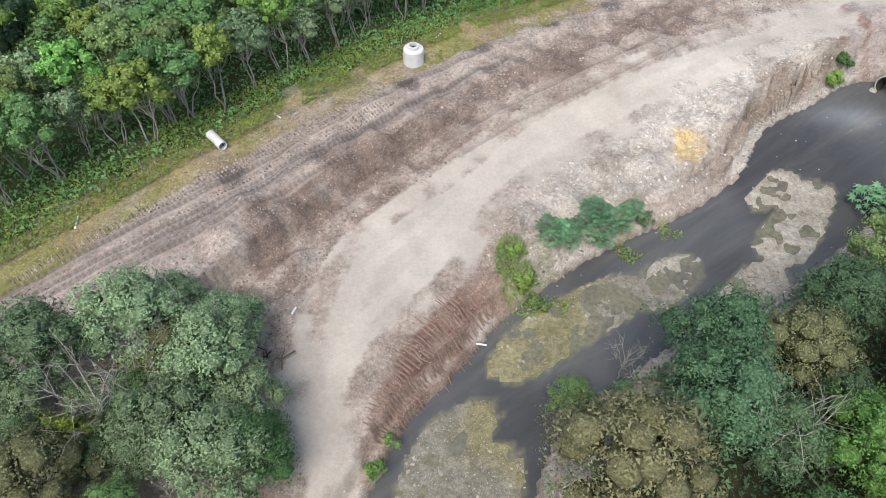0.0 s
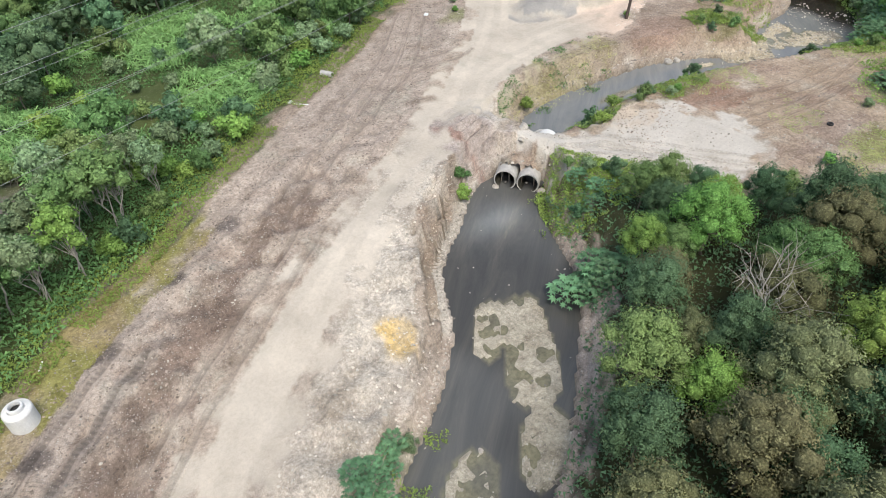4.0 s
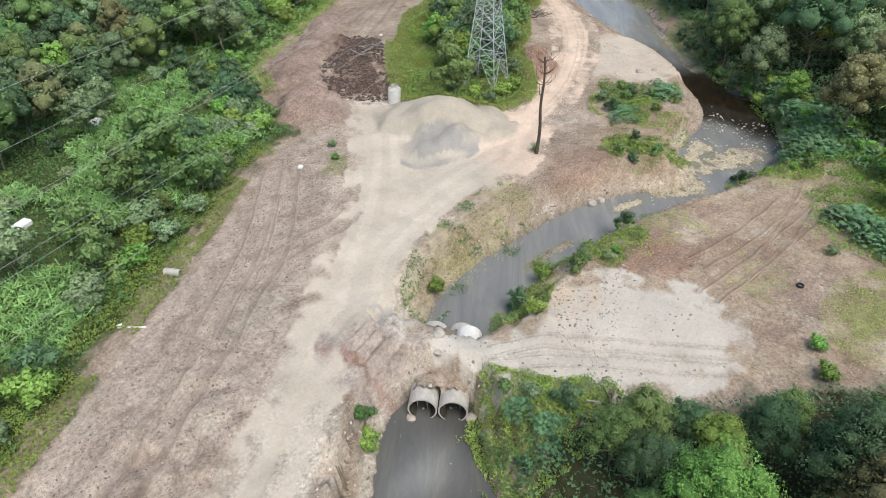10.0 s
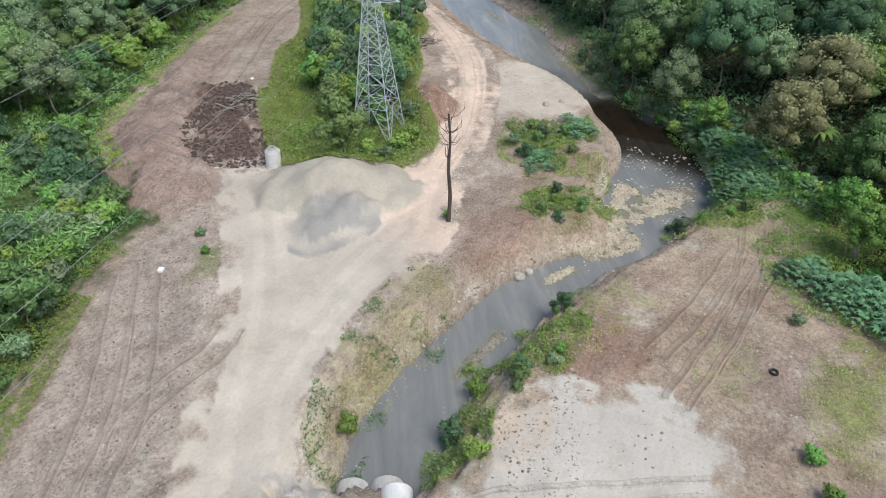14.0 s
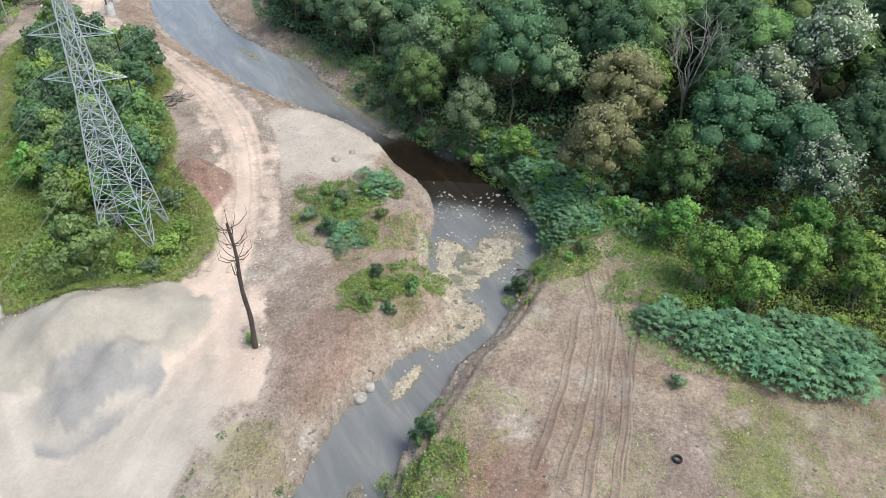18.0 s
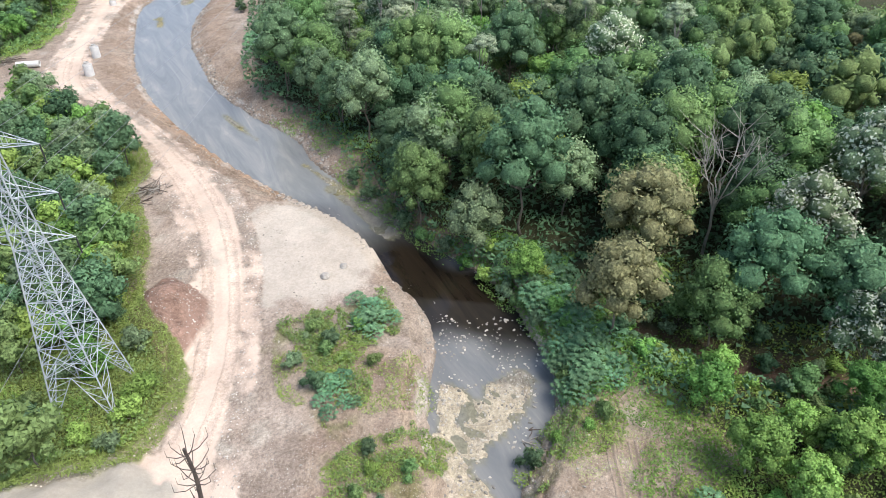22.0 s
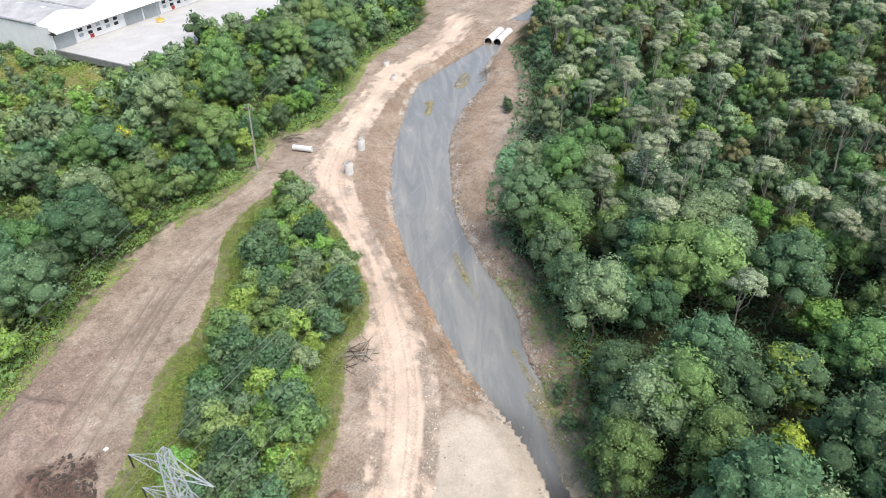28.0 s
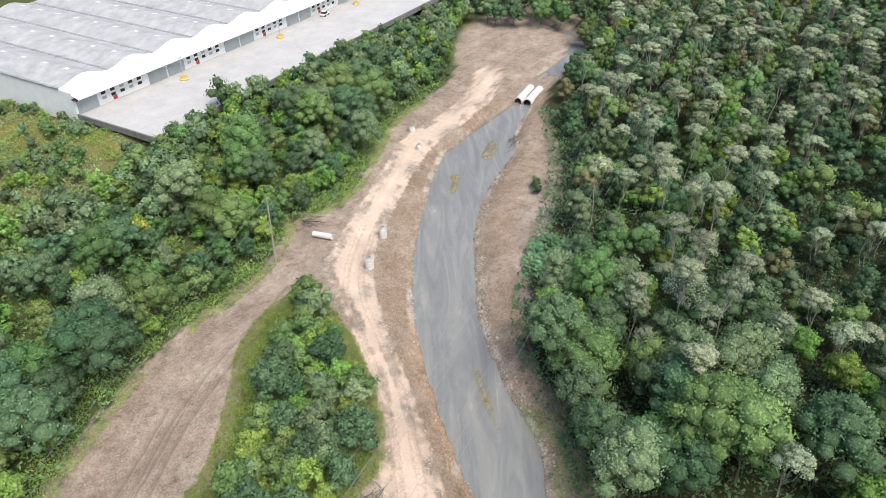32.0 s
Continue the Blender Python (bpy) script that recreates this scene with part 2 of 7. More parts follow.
RIVER_LOW = smooth_line(line("-14,-20 -7,4 -2.8,13.7 -1.2,17.7 0.9,19.9 3.3,22.7 5.6,25.9 8,27.9 11.3,30.5 15.2,33 20,35.4 24,38 27.5,41 30.4,46.2 33.1,48.3 36.4,50.2 40.2,53.1 42.6,54.2 44.0,54.6 46.2,51.4 45.4,49.6 44.2,48.7 41.7,46.3 39.9,43.2 38.2,39.9 34.8,36.4 30.8,33.5 26.4,30 21,27 16,25 11,21.5 7.5,18.7 5.2,14 2,4 -3,-20 -14,-20"), 2)
RIVER_HIGH = smooth_line(line("50.5,58 52,58.3 55.4,59.6 62,59.6 67.5,58.6 74.2,57.6 77.5,56 81.8,54 84.3,50.5 87,49.5 89.5,50 91.6,52.4 96.8,53.8 103,53.6 109.5,55.8 113.5,60 118.5,62.8 124,67.5 128,74 132,81.2 139,91 148,101.5 157,110.5 168,119 178,125 190,131 201,136.5 209,138.8 222,139 236,139 241,138.9 243,135.8 226,133 217.5,127 211,126 197.5,123.5 183,117.5 172,110 162.5,104 155,96 150.5,91 144.8,82.5 138,78.5 131,70.3 125.4,64 119.7,57.8 116.6,53.5 111.8,48.8 107,46.8 103,44.6 98.5,44 91.6,46 85.6,47.9 82.5,50.5 79,51.4 74.4,53.3 69,54 64.5,54.8 60,55.4 55.4,54.2 53.6,53.8 50.5,54 50.5,58"), 2)
RIVER_FAR = smooth_line(line("262,143.5 270,142.5 280,143.5 290,146 299,152 305,160 308,159 302,149 294,142.5 284,140.5 270,139 263,141 262,143.5"), 2)
CREEK = smooth_line(line("107.2,36 104.9,32 102.9,27.6 101.6,20 102,2 103.4,2 103.2,20 104.2,26.8 106.1,31 108.4,35.4 107.2,36"), 2)
ROAD = smooth_line(line("-8.3,-5 -8.3,12.7 -8.3,16 -9.2,19.3 -8.3,23 -8,26.6 -6.5,31.5 -3,35.2 1.4,39 6.3,44.3 11.5,48 19,52.3 25,55 37,60.6 44.5,66 50.5,70.5 55,73 62,78.2 70,86 76,93.6 79,93 78,87.5 80,85.5 83.5,79 87,75 90,74.7 101,76.8 111.3,81.6 121.5,88.5 131.8,97.8 140.5,104.5 145,112 151,119.5 154,126.5 157.5,131 164,133.8 174,137.4 193.5,145 207,150.3 223,149.7 240,152 256,160 258,154 240,146 219,143.7 207,144 193,139.5 178,133.5 167,129.2 158,122.6 149,112 142.5,103 130.4,88 122.3,81.3 112.4,76 102,72.3 94.8,70.1 88.3,69 80,66 77,64.3 68.3,65.2 58.5,64.2 53,63 48.8,59 44,57 37.5,57.3 32.2,54.6 23.6,49.5 17.6,44.6 10.8,41 5.8,37 3.5,33 1.3,28.2 -1.8,24.8 -4.1,21 -5.2,16.8 -5.1,12.7 -5,-5 -8.3,-5"), 2)
# dense growth on the road's side, from the start to the far culvert
WILD_WEST = smooth_line(line("-120,-40 -60,2 -29.5,28.1 -22,35.8 -12.8,44.6 -6,50 1.5,56.1 9.8,60.5 16,65 23.4,69.5 34.8,76 43.5,80.5 53.5,87.3 61.7,90.5 67,89.8 67.5,96.5 71,104 76,113 94,122.5 106,128.5 118.5,134.2 131.6,138 143,137.5 153,139.5 160,143.5 165,146 173,142.5 183,144 196,150.5 212,158.2 226,158.5 248,161 262,172 284,184 306,180 330,200 330,700 -300,700 -300,-40 -120,-40"), 2)
WILD_EAST = smooth_line(line("360,170 300,152 281,141 262,139 245.7,135.7 236.8,129.4 216.7,116 202,110 186,104.3 172.3,100.3 159.5,94.2 153.6,88 147.2,79.5 140,73 131,67 124,61 118,54 112,46 106,42 100,38 94,30 89,34.5 84,33.5 83,28.5 81,25.6 80,15 72,18 66,24 62,30 57.9,33.5 53,37.5 50,41.5 47,44 44.5,45.5 41,42 37,36 32,32 26,29 20,25.5 14,22.5 9.5,18 7.5,12 4,0 0,-60 700,-60 700,170 360,170"), 2)
ISLAND = smooth_line(line("82,89.5 80,86.3 83.5,79 87,75.2 93,75 98,78.5 99.5,82 107,87 112,88.5 118,92 124,97 130,97 136.5,103 143.5,112.5 148,121 151,130.5 141,130 134,127.5 125.5,119.7 116,113.5 110,112.5 103.6,108 97,103 93,101.5 84,92.5 82,89.5"), 2)
COPSE = smooth_line(line("-34,-6 -34,12 -25,20 -18,23 -13,21.5 -10.5,15 -10,-6 -34,-6"), 2)
PAD = smooth_line(line("57.2,51.5 60.2,51.1 62.3,48.9 64.1,47.8 64.1,45 66.4,41.4 64.9,39.7 65.6,37.5 61,35 55,36.7 49.2,43 47.5,47.7 45.2,51.6 48.4,54.8 51.4,51 53.7,49.5 57.2,51.5"), 2)
GREEN_BANK = smooth_line(line("53.2,51.4 54.3,53.5 59.8,54 63.6,54.2 70.1,53 74.5,51.8 77.2,50.5 72.3,48.9 67.2,48.6 63.8,49.3 60.8,52 58,51.8 54.9,49.8 53.2,51.4"), 2)
GREEN_SPIT = smooth_line(line("86.9,60.2 89.7,58.2 91.8,53.4 90,52.8 86.4,54.3 84.3,56 85.1,58.4 86.9,60.2"), 2)
GREEN_MEAD = smooth_line(line("102,68.8 103.5,66.3 100.7,63.3 99.9,61.6 95.5,63.2 93.4,65.6 98.1,67.9 102,68.8"), 2)
GREEN_POINT = smooth_line(line("106.6,64.1 107.6,61.2 103.9,58.5 101,60.8 103,63 106.6,64.1"), 2)
GREEN_NOOK = smooth_line(line("95.4,63.9 97.5,61 94.6,59.7 91.6,60.8 93,63 95.4,63.9"), 2)
OLIVE_MEAD = smooth_line(line("98.6,59.8 100.5,57 97.2,54.5 95.1,55.8 93.4,59.8 98.6,59.8"), 2)
GREEN_EAST = smooth_line(line("93.4,44.5 95.8,42.8 95.9,39 93.2,38.7 91.5,43 87.9,45.4 89.1,46.5 93.4,44.5"), 2)
GREEN_MOUTH = smooth_line(line("47,49.5 48.2,46.5 48.8,44.6 50.8,42.4 47.8,40.6 44.5,41.2 41.9,42.6 43.2,46.2 45.2,48.6 47,49.5"), 2)
GREEN_RIM = smooth_line(line("5.6,31.3 7.6,31.4 8.8,28.7 6.1,27.2 5.4,29.6 5.6,31.3"), 2)
GREEN_TIP = smooth_line(line("16.2,35.9 18.4,35.8 17,33.4 15.1,32.3 15.4,34.6 16.2,35.9"), 2)
CASTOR_RIM = smooth_line(line("7.4,32.3 10.2,34.4 13.3,35.5 15.1,36.4 16.2,35.6 14.9,33.9 12.4,32.8 9.5,31.4 7.6,31.2 7.4,32.3"), 2)
SLOPE = smooth_line(line("-15,31.5 -10,37 -5.7,41.2 -1.6,45 0.9,47.5 3.8,49.8 7.1,51.7 11.6,55.4 15.5,57.6 22.1,61 27,62.6 27,60 20.2,56.1 17.1,54.1 12,51 9.6,48.7 6.8,47.2 2.9,44.3 -0.9,40.5 -5.8,35.1 -9.5,29.5 -12.5,26 -15,31.5"), 2)
RED_BANK = smooth_line(line("-4.6,19 -2.9,23.4 0.5,28.1 3.6,29.1 5.6,25.9 4.3,23.4 0.9,19.7 -1.5,17.4 -4,16.5 -4.6,19"), 2)
GRASS_VERGE = smooth_line(line("-60,2 -28.5,25.5 -23.1,32 -16.4,38.7 -12.5,42.5 -8.1,45.2 -2.6,50.2 4.2,55 12.7,59.5 16.8,62.2 23.2,66.2 35,74 50,84 53.5,87.3 43.5,80.5 34.8,76 23.4,69.5 16,65 9.8,60.5 1.5,56.1 -6,50 -12.8,44.6 -22,35.8 -29.5,28.1 -60,2"), 2)


def inside(poly, x, y):
    r = np.zeros(x.shape, bool)
    for (x0, y0), (x1, y1) in zip(poly[:-1], poly[1:]):
        if y0 == y1:
            continue
        r ^= ((y0 > y) != (y1 > y)) & (x < (x1 - x0) * (y - y0) / (y1 - y0) + x0)
    return r


def reach(poly, x, y, far=60.0):
    """The signed distance to a closed line: minus inside. Beyond far it is only a lower bound."""
    d = np.full(x.shape, far)
    lo, hi = poly.min(0) - far, poly.max(0) + far
    for a, b in zip(poly[:-1], poly[1:]):
        e = b - a
        l2 = max(float(e @ e), 1e-9)
        near = (x > min(a[0], b[0]) - far) & (x < max(a[0], b[0]) + far) & (y > min(a[1], b[1]) - far) & (y < max(a[1], b[1]) + far)
        px, py = x[near] - a[0], y[near] - a[1]
        t = np.clip((px * e[0] + py * e[1]) / l2, 0, 1)
        d[near] = np.minimum(d[near], np.hypot(px - t * e[0], py - t * e[1]))
    return np.where(inside(poly, x, y), -d, d)


def step(v, a, b):
    t = np.clip((v - a) / (b - a), 0, 1)
    return t * t * (3 - 2 * t)


def lumps(x, y, size, seed=0):
    """Smooth value noise in -1 to 1."""
    g = np.random.RandomState(seed).uniform(-1, 1, (64, 64))
    a = 0.6 + 0.37 * seed
    u, v = (x * math.cos(a) - y * math.sin(a)) / size, (x * math.sin(a) + y * math.cos(a)) / size
    i, j = np.floor(u).astype(int), np.floor(v).astype(int)
    f, h = u - i, v - j
    f, h = f * f * (3 - 2 * f), h * h * (3 - 2 * h)
    p = lambda a, b: g[(i + a) % 64, (j + b) % 64]
    return (p(0, 0) * (1 - f) + p(1, 0) * f) * (1 - h) + (p(0, 1) * (1 - f) + p(1, 1) * f) * h


def water_level(x):
    return np.where(x < 47, -4.3, -3.1 + (np.minimum(x, 250) - 50) / 190 * 2.0)


def heap(x, y, cx, cy, rx, ry, turn, h, flat=0.0, rough=0.13):
    c, s = math.cos(radians(turn)), math.sin(radians(turn))
    u, v = ((x - cx) * c + (y - cy) * s) / rx, (-(x - cx) * s + (y - cy) * c) / ry
    r = np.sqrt(u * u + v * v) + rough * lumps(x, y, 2.2, 5) + 0.4 * rough * lumps(x, y, 0.8, 6)
    return h * np.clip((1 - r) / (1 - flat), 0, 1) ** 0.85


# gravel bars that stand just out of the water: centre, half lengths, heading
BARS = [(79.5, 53.6, 3.0, 0.8, -25), (66.0, 55.8, 5.0, 0.7, -8), (149.0, 93.0, 7.0, 0.8, 48), (214.0, 131.5, 7.0, 1.5, 20), (197.0, 130.0, 5.0, 1.3, 28), (134.5, 74.5, 5.5, 0.6, 50)]
# bars and shoals with outlines of their own: sand below the red bank, gravel under the trees, the riffle
SHOALS = [smooth_line(line(q), 2) for q in (
    "4.6,22.5 5.5,24.3 8.6,26.9 12.4,29.1 14.9,30.2 14.9,28 11.7,26.1 8.7,24.1 5.9,22.3 4.6,22.5", "14.9,28.2 16.4,30.2 18.5,31.7 20.3,31.7 19.1,30 16.8,28.3 14.9,28.2",
    "26,33.5 27.7,35.7 30.4,37.9 32.3,40.4 33.5,39.8 31.2,36.4 28.9,33.1 26.7,32.3 26,33.5", "27,38.3 28.5,39.9 30,41.6 31,41.1 28.9,39 27,38.3",
    "-2.5,9 -1.3,13.8 -0.1,17.3 2,18.9 3.9,19.6 2.4,16.9 1.3,15.5 -0.2,9 -2.5,9", "0.9,12 2.6,15.2 4.5,16.6 4.9,15.5 4,12 0.9,12", "22,28.2 24.5,31 26.5,31 25,28.6 22,28.2",
    "98.6,52.9 97.4,50.9 94.5,50.3 91.4,49.6 93.5,52.3 98.6,52.9", "99.4,48.8 101.8,46 98.5,46.4 96.9,47.1 93.6,49.5 96.5,49.5 99.4,48.8", "93.2,53 90.1,51.4 88.4,48.6 86,50 83.5,52.6 88,53.8 93.2,53",
    "132,72.8 128,68 122,63.2 123.4,62.4 129,66.6 133.2,71.6 132,72.8")]


def relief(x, y):
    """The height of the ground, and the distances that shape and colour it."""
    d = {k: reach(p, x, y, f) for k, p, f in (("low", RIVER_LOW, 25), ("high", RIVER_HIGH, 25), ("farw", RIVER_FAR, 15), ("creek", CREEK, 12), ("road", ROAD, 25),
         ("west", WILD_WEST, 120), ("east", WILD_EAST, 120), ("island", ISLAND, 12))}
    water = np.minimum(np.minimum(d["low"], d["high"]), d["farw"])
    h = 0.10 * lumps(x, y, 5.0, 1) + 0.05 * lumps(x, y, 1.7, 2)
    # the sunk haul road at the start, below the bench
    sunk = -2.1 * (1 - step(y + 0.25 * x, 36, 62)) * (1 - step(x, 30, 45))
    on_slope = step(d["road"], 0.5, 2.0) * (1 - step(d["road"], 7, 10)) * (1 - step(x, 34, 46)) * (d["west"] > 1)
    apron = step(d["road"], 0.3, 1.5) * (d["low"] < 11) * (d["low"] > 0) * (d["east"] > 2)
    h += (0.35 * on_slope + 0.22 * apron) * (lumps(x, y, 1.9, 31) + 0.6 * lumps(x, y, 0.95, 32)) + 0.45 * np.exp(-((d["road"] - 7.6) / 0.9) ** 2) * on_slope
    face = 1 - step(reach(SLOPE, x, y, 6), -0.6, 0.4)
    h += face * (0.30 * (0.4 - np.abs(lumps(x, y, 1.9, 36))) + 0.22 * (0.4 - np.abs(lumps(x, y, 0.95, 37))))
    h -= 0.05 * np.clip(np.sin(d["west"] * 4.4), 0, 1) * step(d["west"], 1.5, 2.5) * (1 - step(d["west"], 7, 8)) * (1 - step(x, 20, 40))
    h += sunk * np.where(d["road"] < 0, 1, np.where(d["low"] < 22, 1 - step(d["road"] + 0.5 * lumps(x, y, 2.6, 35), 0.8, 5.4) * (d["low"] > 16), 0)) * step(d["west"], 2, 8)
    # higher ground on both sides, and the terrace of the warehouse
    h += np.clip(0.19 * (-d["west"] - 4), 0, 7.5) * step(x, 95, 140) - 0.6 * step(-d["west"], 3, 20) * (1 - step(x, 95, 140))
    h += np.clip(0.06 * (-d["east"] - 10), 0, 9) + 0.03 * np.clip(x - 270, 0, 600)
    # heaps of earth, gravel and rubble
    h += heap(x, y, 79, 79.3, 9.5, 6.5, 120, 3.2) + heap(x, y, 71.6, 76.2, 3.7, 2.7, 30, 1.1) + heap(x, y, 74.9, 74.0, 3.2, 2.5, -40, 1.0)
    h += heap(x, y, 88, 101, 11, 7, 55, 2.2) + heap(x, y, 75, 102, 14, 5, 55, 3.0, 0.0, 0.22) + heap(x, y, 92, 115.5, 14, 4, 38, 2.2, 0.0, 0.25)
    h += heap(x, y, 101.9, 80.8, 6.2, 4.0, 25, 3.4) + heap(x, y, 114.5, 39.5, 4.2, 2.6, 60, 1.8) + heap(x, y, 44.6, 58.9, 4.6, 3.2, 10, 0.9)
    h += heap(x, y, 252, 150, 10, 7, 20, 1.6) + heap(x, y, 228, 146, 8, 3.5, 10, 1.4)
    # the beds and the banks
    wl = water_level(x)
    wl = np.where(d["farw"] < np.minimum(d["low"], d["high"]), -0.9, wl)
    pitch = np.where(x < 47, 0.85, 0.8 + (0.34 - 0.8) * step(x, 104, 135)) * (1 + 0.25 * lumps(x, y, 6.0, 3))
    pitch = pitch + 2.2 * np.exp(-((x - 47.2) ** 2 + (y - 52.8) ** 2) / 22)
    cut = step(x, 18, 26) * (1 - step(x, 40, 43)) * (d["road"] < 12)
    shelf = np.maximum(water, 0) * (1 - cut) + cut * (0.12 * np.minimum(np.maximum(water, 0), 1.7) + 3.2 * np.maximum(water - 1.7 - 0.5 * lumps(x, y, 2.0, 8), 0))
    bank = wl + 0.05 + pitch * shelf * (0.8 + 0.35 * step(water, 0, 2.5))
    h = np.where(water > 0, np.minimum(h, bank), wl - 0.10 - 0.45 * np.clip(-water, 0, 1.2))
    bar = np.zeros(x.shape)
    for cx, cy, rx, ry, turn in BARS:
        bar = np.maximum(bar, step(heap(x, y, cx, cy, rx, ry, turn, 1.0, 0.0, 0.48), 0.0, 0.3))
    frayed = 0.35 * lumps(x, y, 1.3, 33) + 0.25 * lumps(x, y, 0.6, 34)
    for q in SHOALS:
        bar = np.maximum(bar, 1 - step(reach(q, x, y, 4) + 0.8 * frayed, 0.0, 0.6))
    h = np.where(water < 0.3, np.maximum(h, h * (1 - bar) + (wl + 0.045 + 0.05 * lumps(x, y, 2.3, 9) + 0.03 * lumps(x, y, 0.8, 10)) * bar), h)
    d["bar"] = bar
    ck = d["creek"]
    h = np.where(ck < 3.5, np.minimum(h, -2.6 + 0.95 * np.maximum(ck, 0)), h)
    d["water"], d["wl"] = water, wl
    return h, d


# ---- the ground: one sheet, fine where the camera passes, out to the horizon ----
def axis(lo, hi, fine, edge_lo, edge_hi):
    a = list(np.arange(lo, hi + 1e-6, fine))
    s, v = fine, lo
    left = []
    while v > edge_lo:
        s *= 1.22
        v -= s
        left.append(v)
    s, v = fine, a[-1]
    while v < edge_hi:
        s *= 1.12
        v += s
        a.append(v)
    return np.array(left[::-1] + a)


def two_steps(lo, mid_, hi, fine, coarse, edge_lo, edge_hi):
    """Fine cells from lo to mid, coarser ones to hi, then ever wider ones."""
    near, far = axis(lo, mid_, fine, edge_lo, mid_), axis(mid_ + coarse, hi, coarse, mid_ + coarse, edge_hi)
    return np.concatenate([near, far])


GX, GY = two_steps(-30, 112, 224, 0.36, 0.6, -1500, 3200), two_steps(10, 84, 164, 0.36, 0.6, -1500, 3200)
xx, yy = np.meshgrid(GX, GY, indexing="ij")
X, Y = xx.ravel(), yy.ravel()
H, D = relief(X, Y)


def sample(field, x, y):
    """A field of the ground grid at any places."""
    x, y = np.asarray(x, float), np.asarray(y, float)
    f = field.reshape(len(GX), len(GY))
    i, j = np.clip(np.searchsorted(GX, x) - 1, 0, len(GX) - 2), np.clip(np.searchsorted(GY, y) - 1, 0, len(GY) - 2)
    u, v = np.clip((x - GX[i]) / (GX[i + 1] - GX[i]), 0, 1), np.clip((y - GY[j]) / (GY[j + 1] - GY[j]), 0, 1)
    return (f[i, j] * (1 - u) + f[i + 1, j] * u) * (1 - v) + (f[i, j + 1] * (1 - u) + f[i + 1, j + 1] * u) * v


def heights(x, y):
    return sample(H, x, y)


def ground_height(x, y):
    return float(sample(H, x, y))


def blend(c, colour, w):
    w = np.clip(w, 0, 1)[:, None]
    return c * (1 - w) + np.array(colour)[None] * w


rag = 0.9 * lumps(X, Y, 2.6, 11) + 0.6 * lumps(X, Y, 0.9, 12)
big = lumps(X, Y, 9.0, 13)
mid = lumps(X, Y, 3.4, 14)
C = np.tile(np.array((0.40, 0.325, 0.260)), (len(X), 1))
C = blend(C, (0.295, 0.235, 0.185), 0.45 + 0.8 * mid)
# the pale stony apron between the haul road and the lower water
stony = (D["low"] > 0) * step(9.5 - D["low"] + rag, 0, 2.0) * (D["road"] > -1) * (D["east"] > 1)
C = blend(C, (0.48, 0.425, 0.355), stony * step(X + 0.8 * mid * 3, 4, 9) * 0.95)
C = blend(C, (0.57, 0.515, 0.435), stony * step(X, 6, 10) * step(mid + 0.4 * big, 0.0, 0.5) * 0.8)
C = blend(C, (0.40, 0.36, 0.31), stony * step(X, 4, 8) * step(lumps(X, Y, 1.3, 15) + 0.5 * lumps(X, Y, 4.0, 16), 0.25, 0.7) * 0.5)
redbank = 1 - step(reach(RED_BANK, X, Y, 5) + 0.5 * rag, -0.5, 0.5)
C = blend(C, (0.27, 0.185, 0.14), redbank * (D["road"] > 0) * 0.95)
C = blend(C, (0.20, 0.125, 0.095), redbank * (D["road"] > 0) * step(mid + 0.6 * big, -0.1, 0.5) * 0.8)
C = blend(C, (0.62, 0.43, 0.16), step(2.2 - np.hypot((X - 21.0) / 0.8, (Y - 42.3) / 1.2) + rag, 0, 1.6) * 0.85)
C = blend(C, (0.62, 0.45, 0.17), step(1.9 - np.hypot((X - 26.0) / 0.8, (Y - 40.3) / 1.3) + rag, 0, 1.2) * 0.8)
cut_bank = step(X, 18, 26) * (1 - step(X, 40, 43)) * (D["road"] < 12) * (D["low"] > 0)
C = blend(C, (0.36, 0.325, 0.275), cut_bank * (1 - step(D["low"] + 0.3 * rag, 1.5, 2.0)) * 0.9)
C = blend(C, (0.255, 0.195, 0.148), cut_bank * step(D["low"] + 0.3 * rag, 1.5, 2.0) * (1 - step(D["low"] + 0.4 * rag, 2.7, 3.3)) * 0.85)
# dark cut slope west of the sunk road, and the bench track above it
cut_edge = reach(SLOPE, X, Y, 6) + 0.45 * rag + 0.35 * lumps(X, Y, 1.2, 38)
slope = 1 - step(cut_edge, -0.3, 0.25)
C = blend(C, (0.42, 0.35, 0.285), (1 - step(cut_edge, 1.6, 2.6)) * (D["road"] > 0) * 0.7)
# brown soil, coloured darker to give the slope the shade it lacks
C = blend(C, (0.225, 0.170, 0.135), slope * np.clip(0.95 + 0.2 * mid, 0, 1))
C = blend(C, (0.40, 0.33, 0.265), slope * step(lumps(X, Y, 2.4, 19) + 0.5 * rag, 0.55, 0.9) * 0.6)
C = blend(C, (0.17, 0.128, 0.10), slope * step(lumps(X, Y, 1.5, 39) + 0.5 * rag, 0.45, 0.8) * 0.6)
bench = step(D["road"] + 0.7 * rag, 5.6, 6.8) * (1 - step(X, 36, 48)) * step(D["west"], 0, 1)
C = blend(C, (0.43, 0.36, 0.30), bench * 0.9)
C = blend(C, (0.31, 0.25, 0.205), bench * step(lumps(X, Y, 3.1, 20) + 0.5 * rag, 0.2, 0.7) * 0.6)
rut = np.sin(D["west"] * 4.4) * step(D["west"], 2.2, 3.2) * (1 - step(D["west"], 6, 7.5)) * (1 - step(X, 4, 12))
C = blend(C, (0.22, 0.19, 0.17), np.clip(rut, 0, 1) * 0.6)
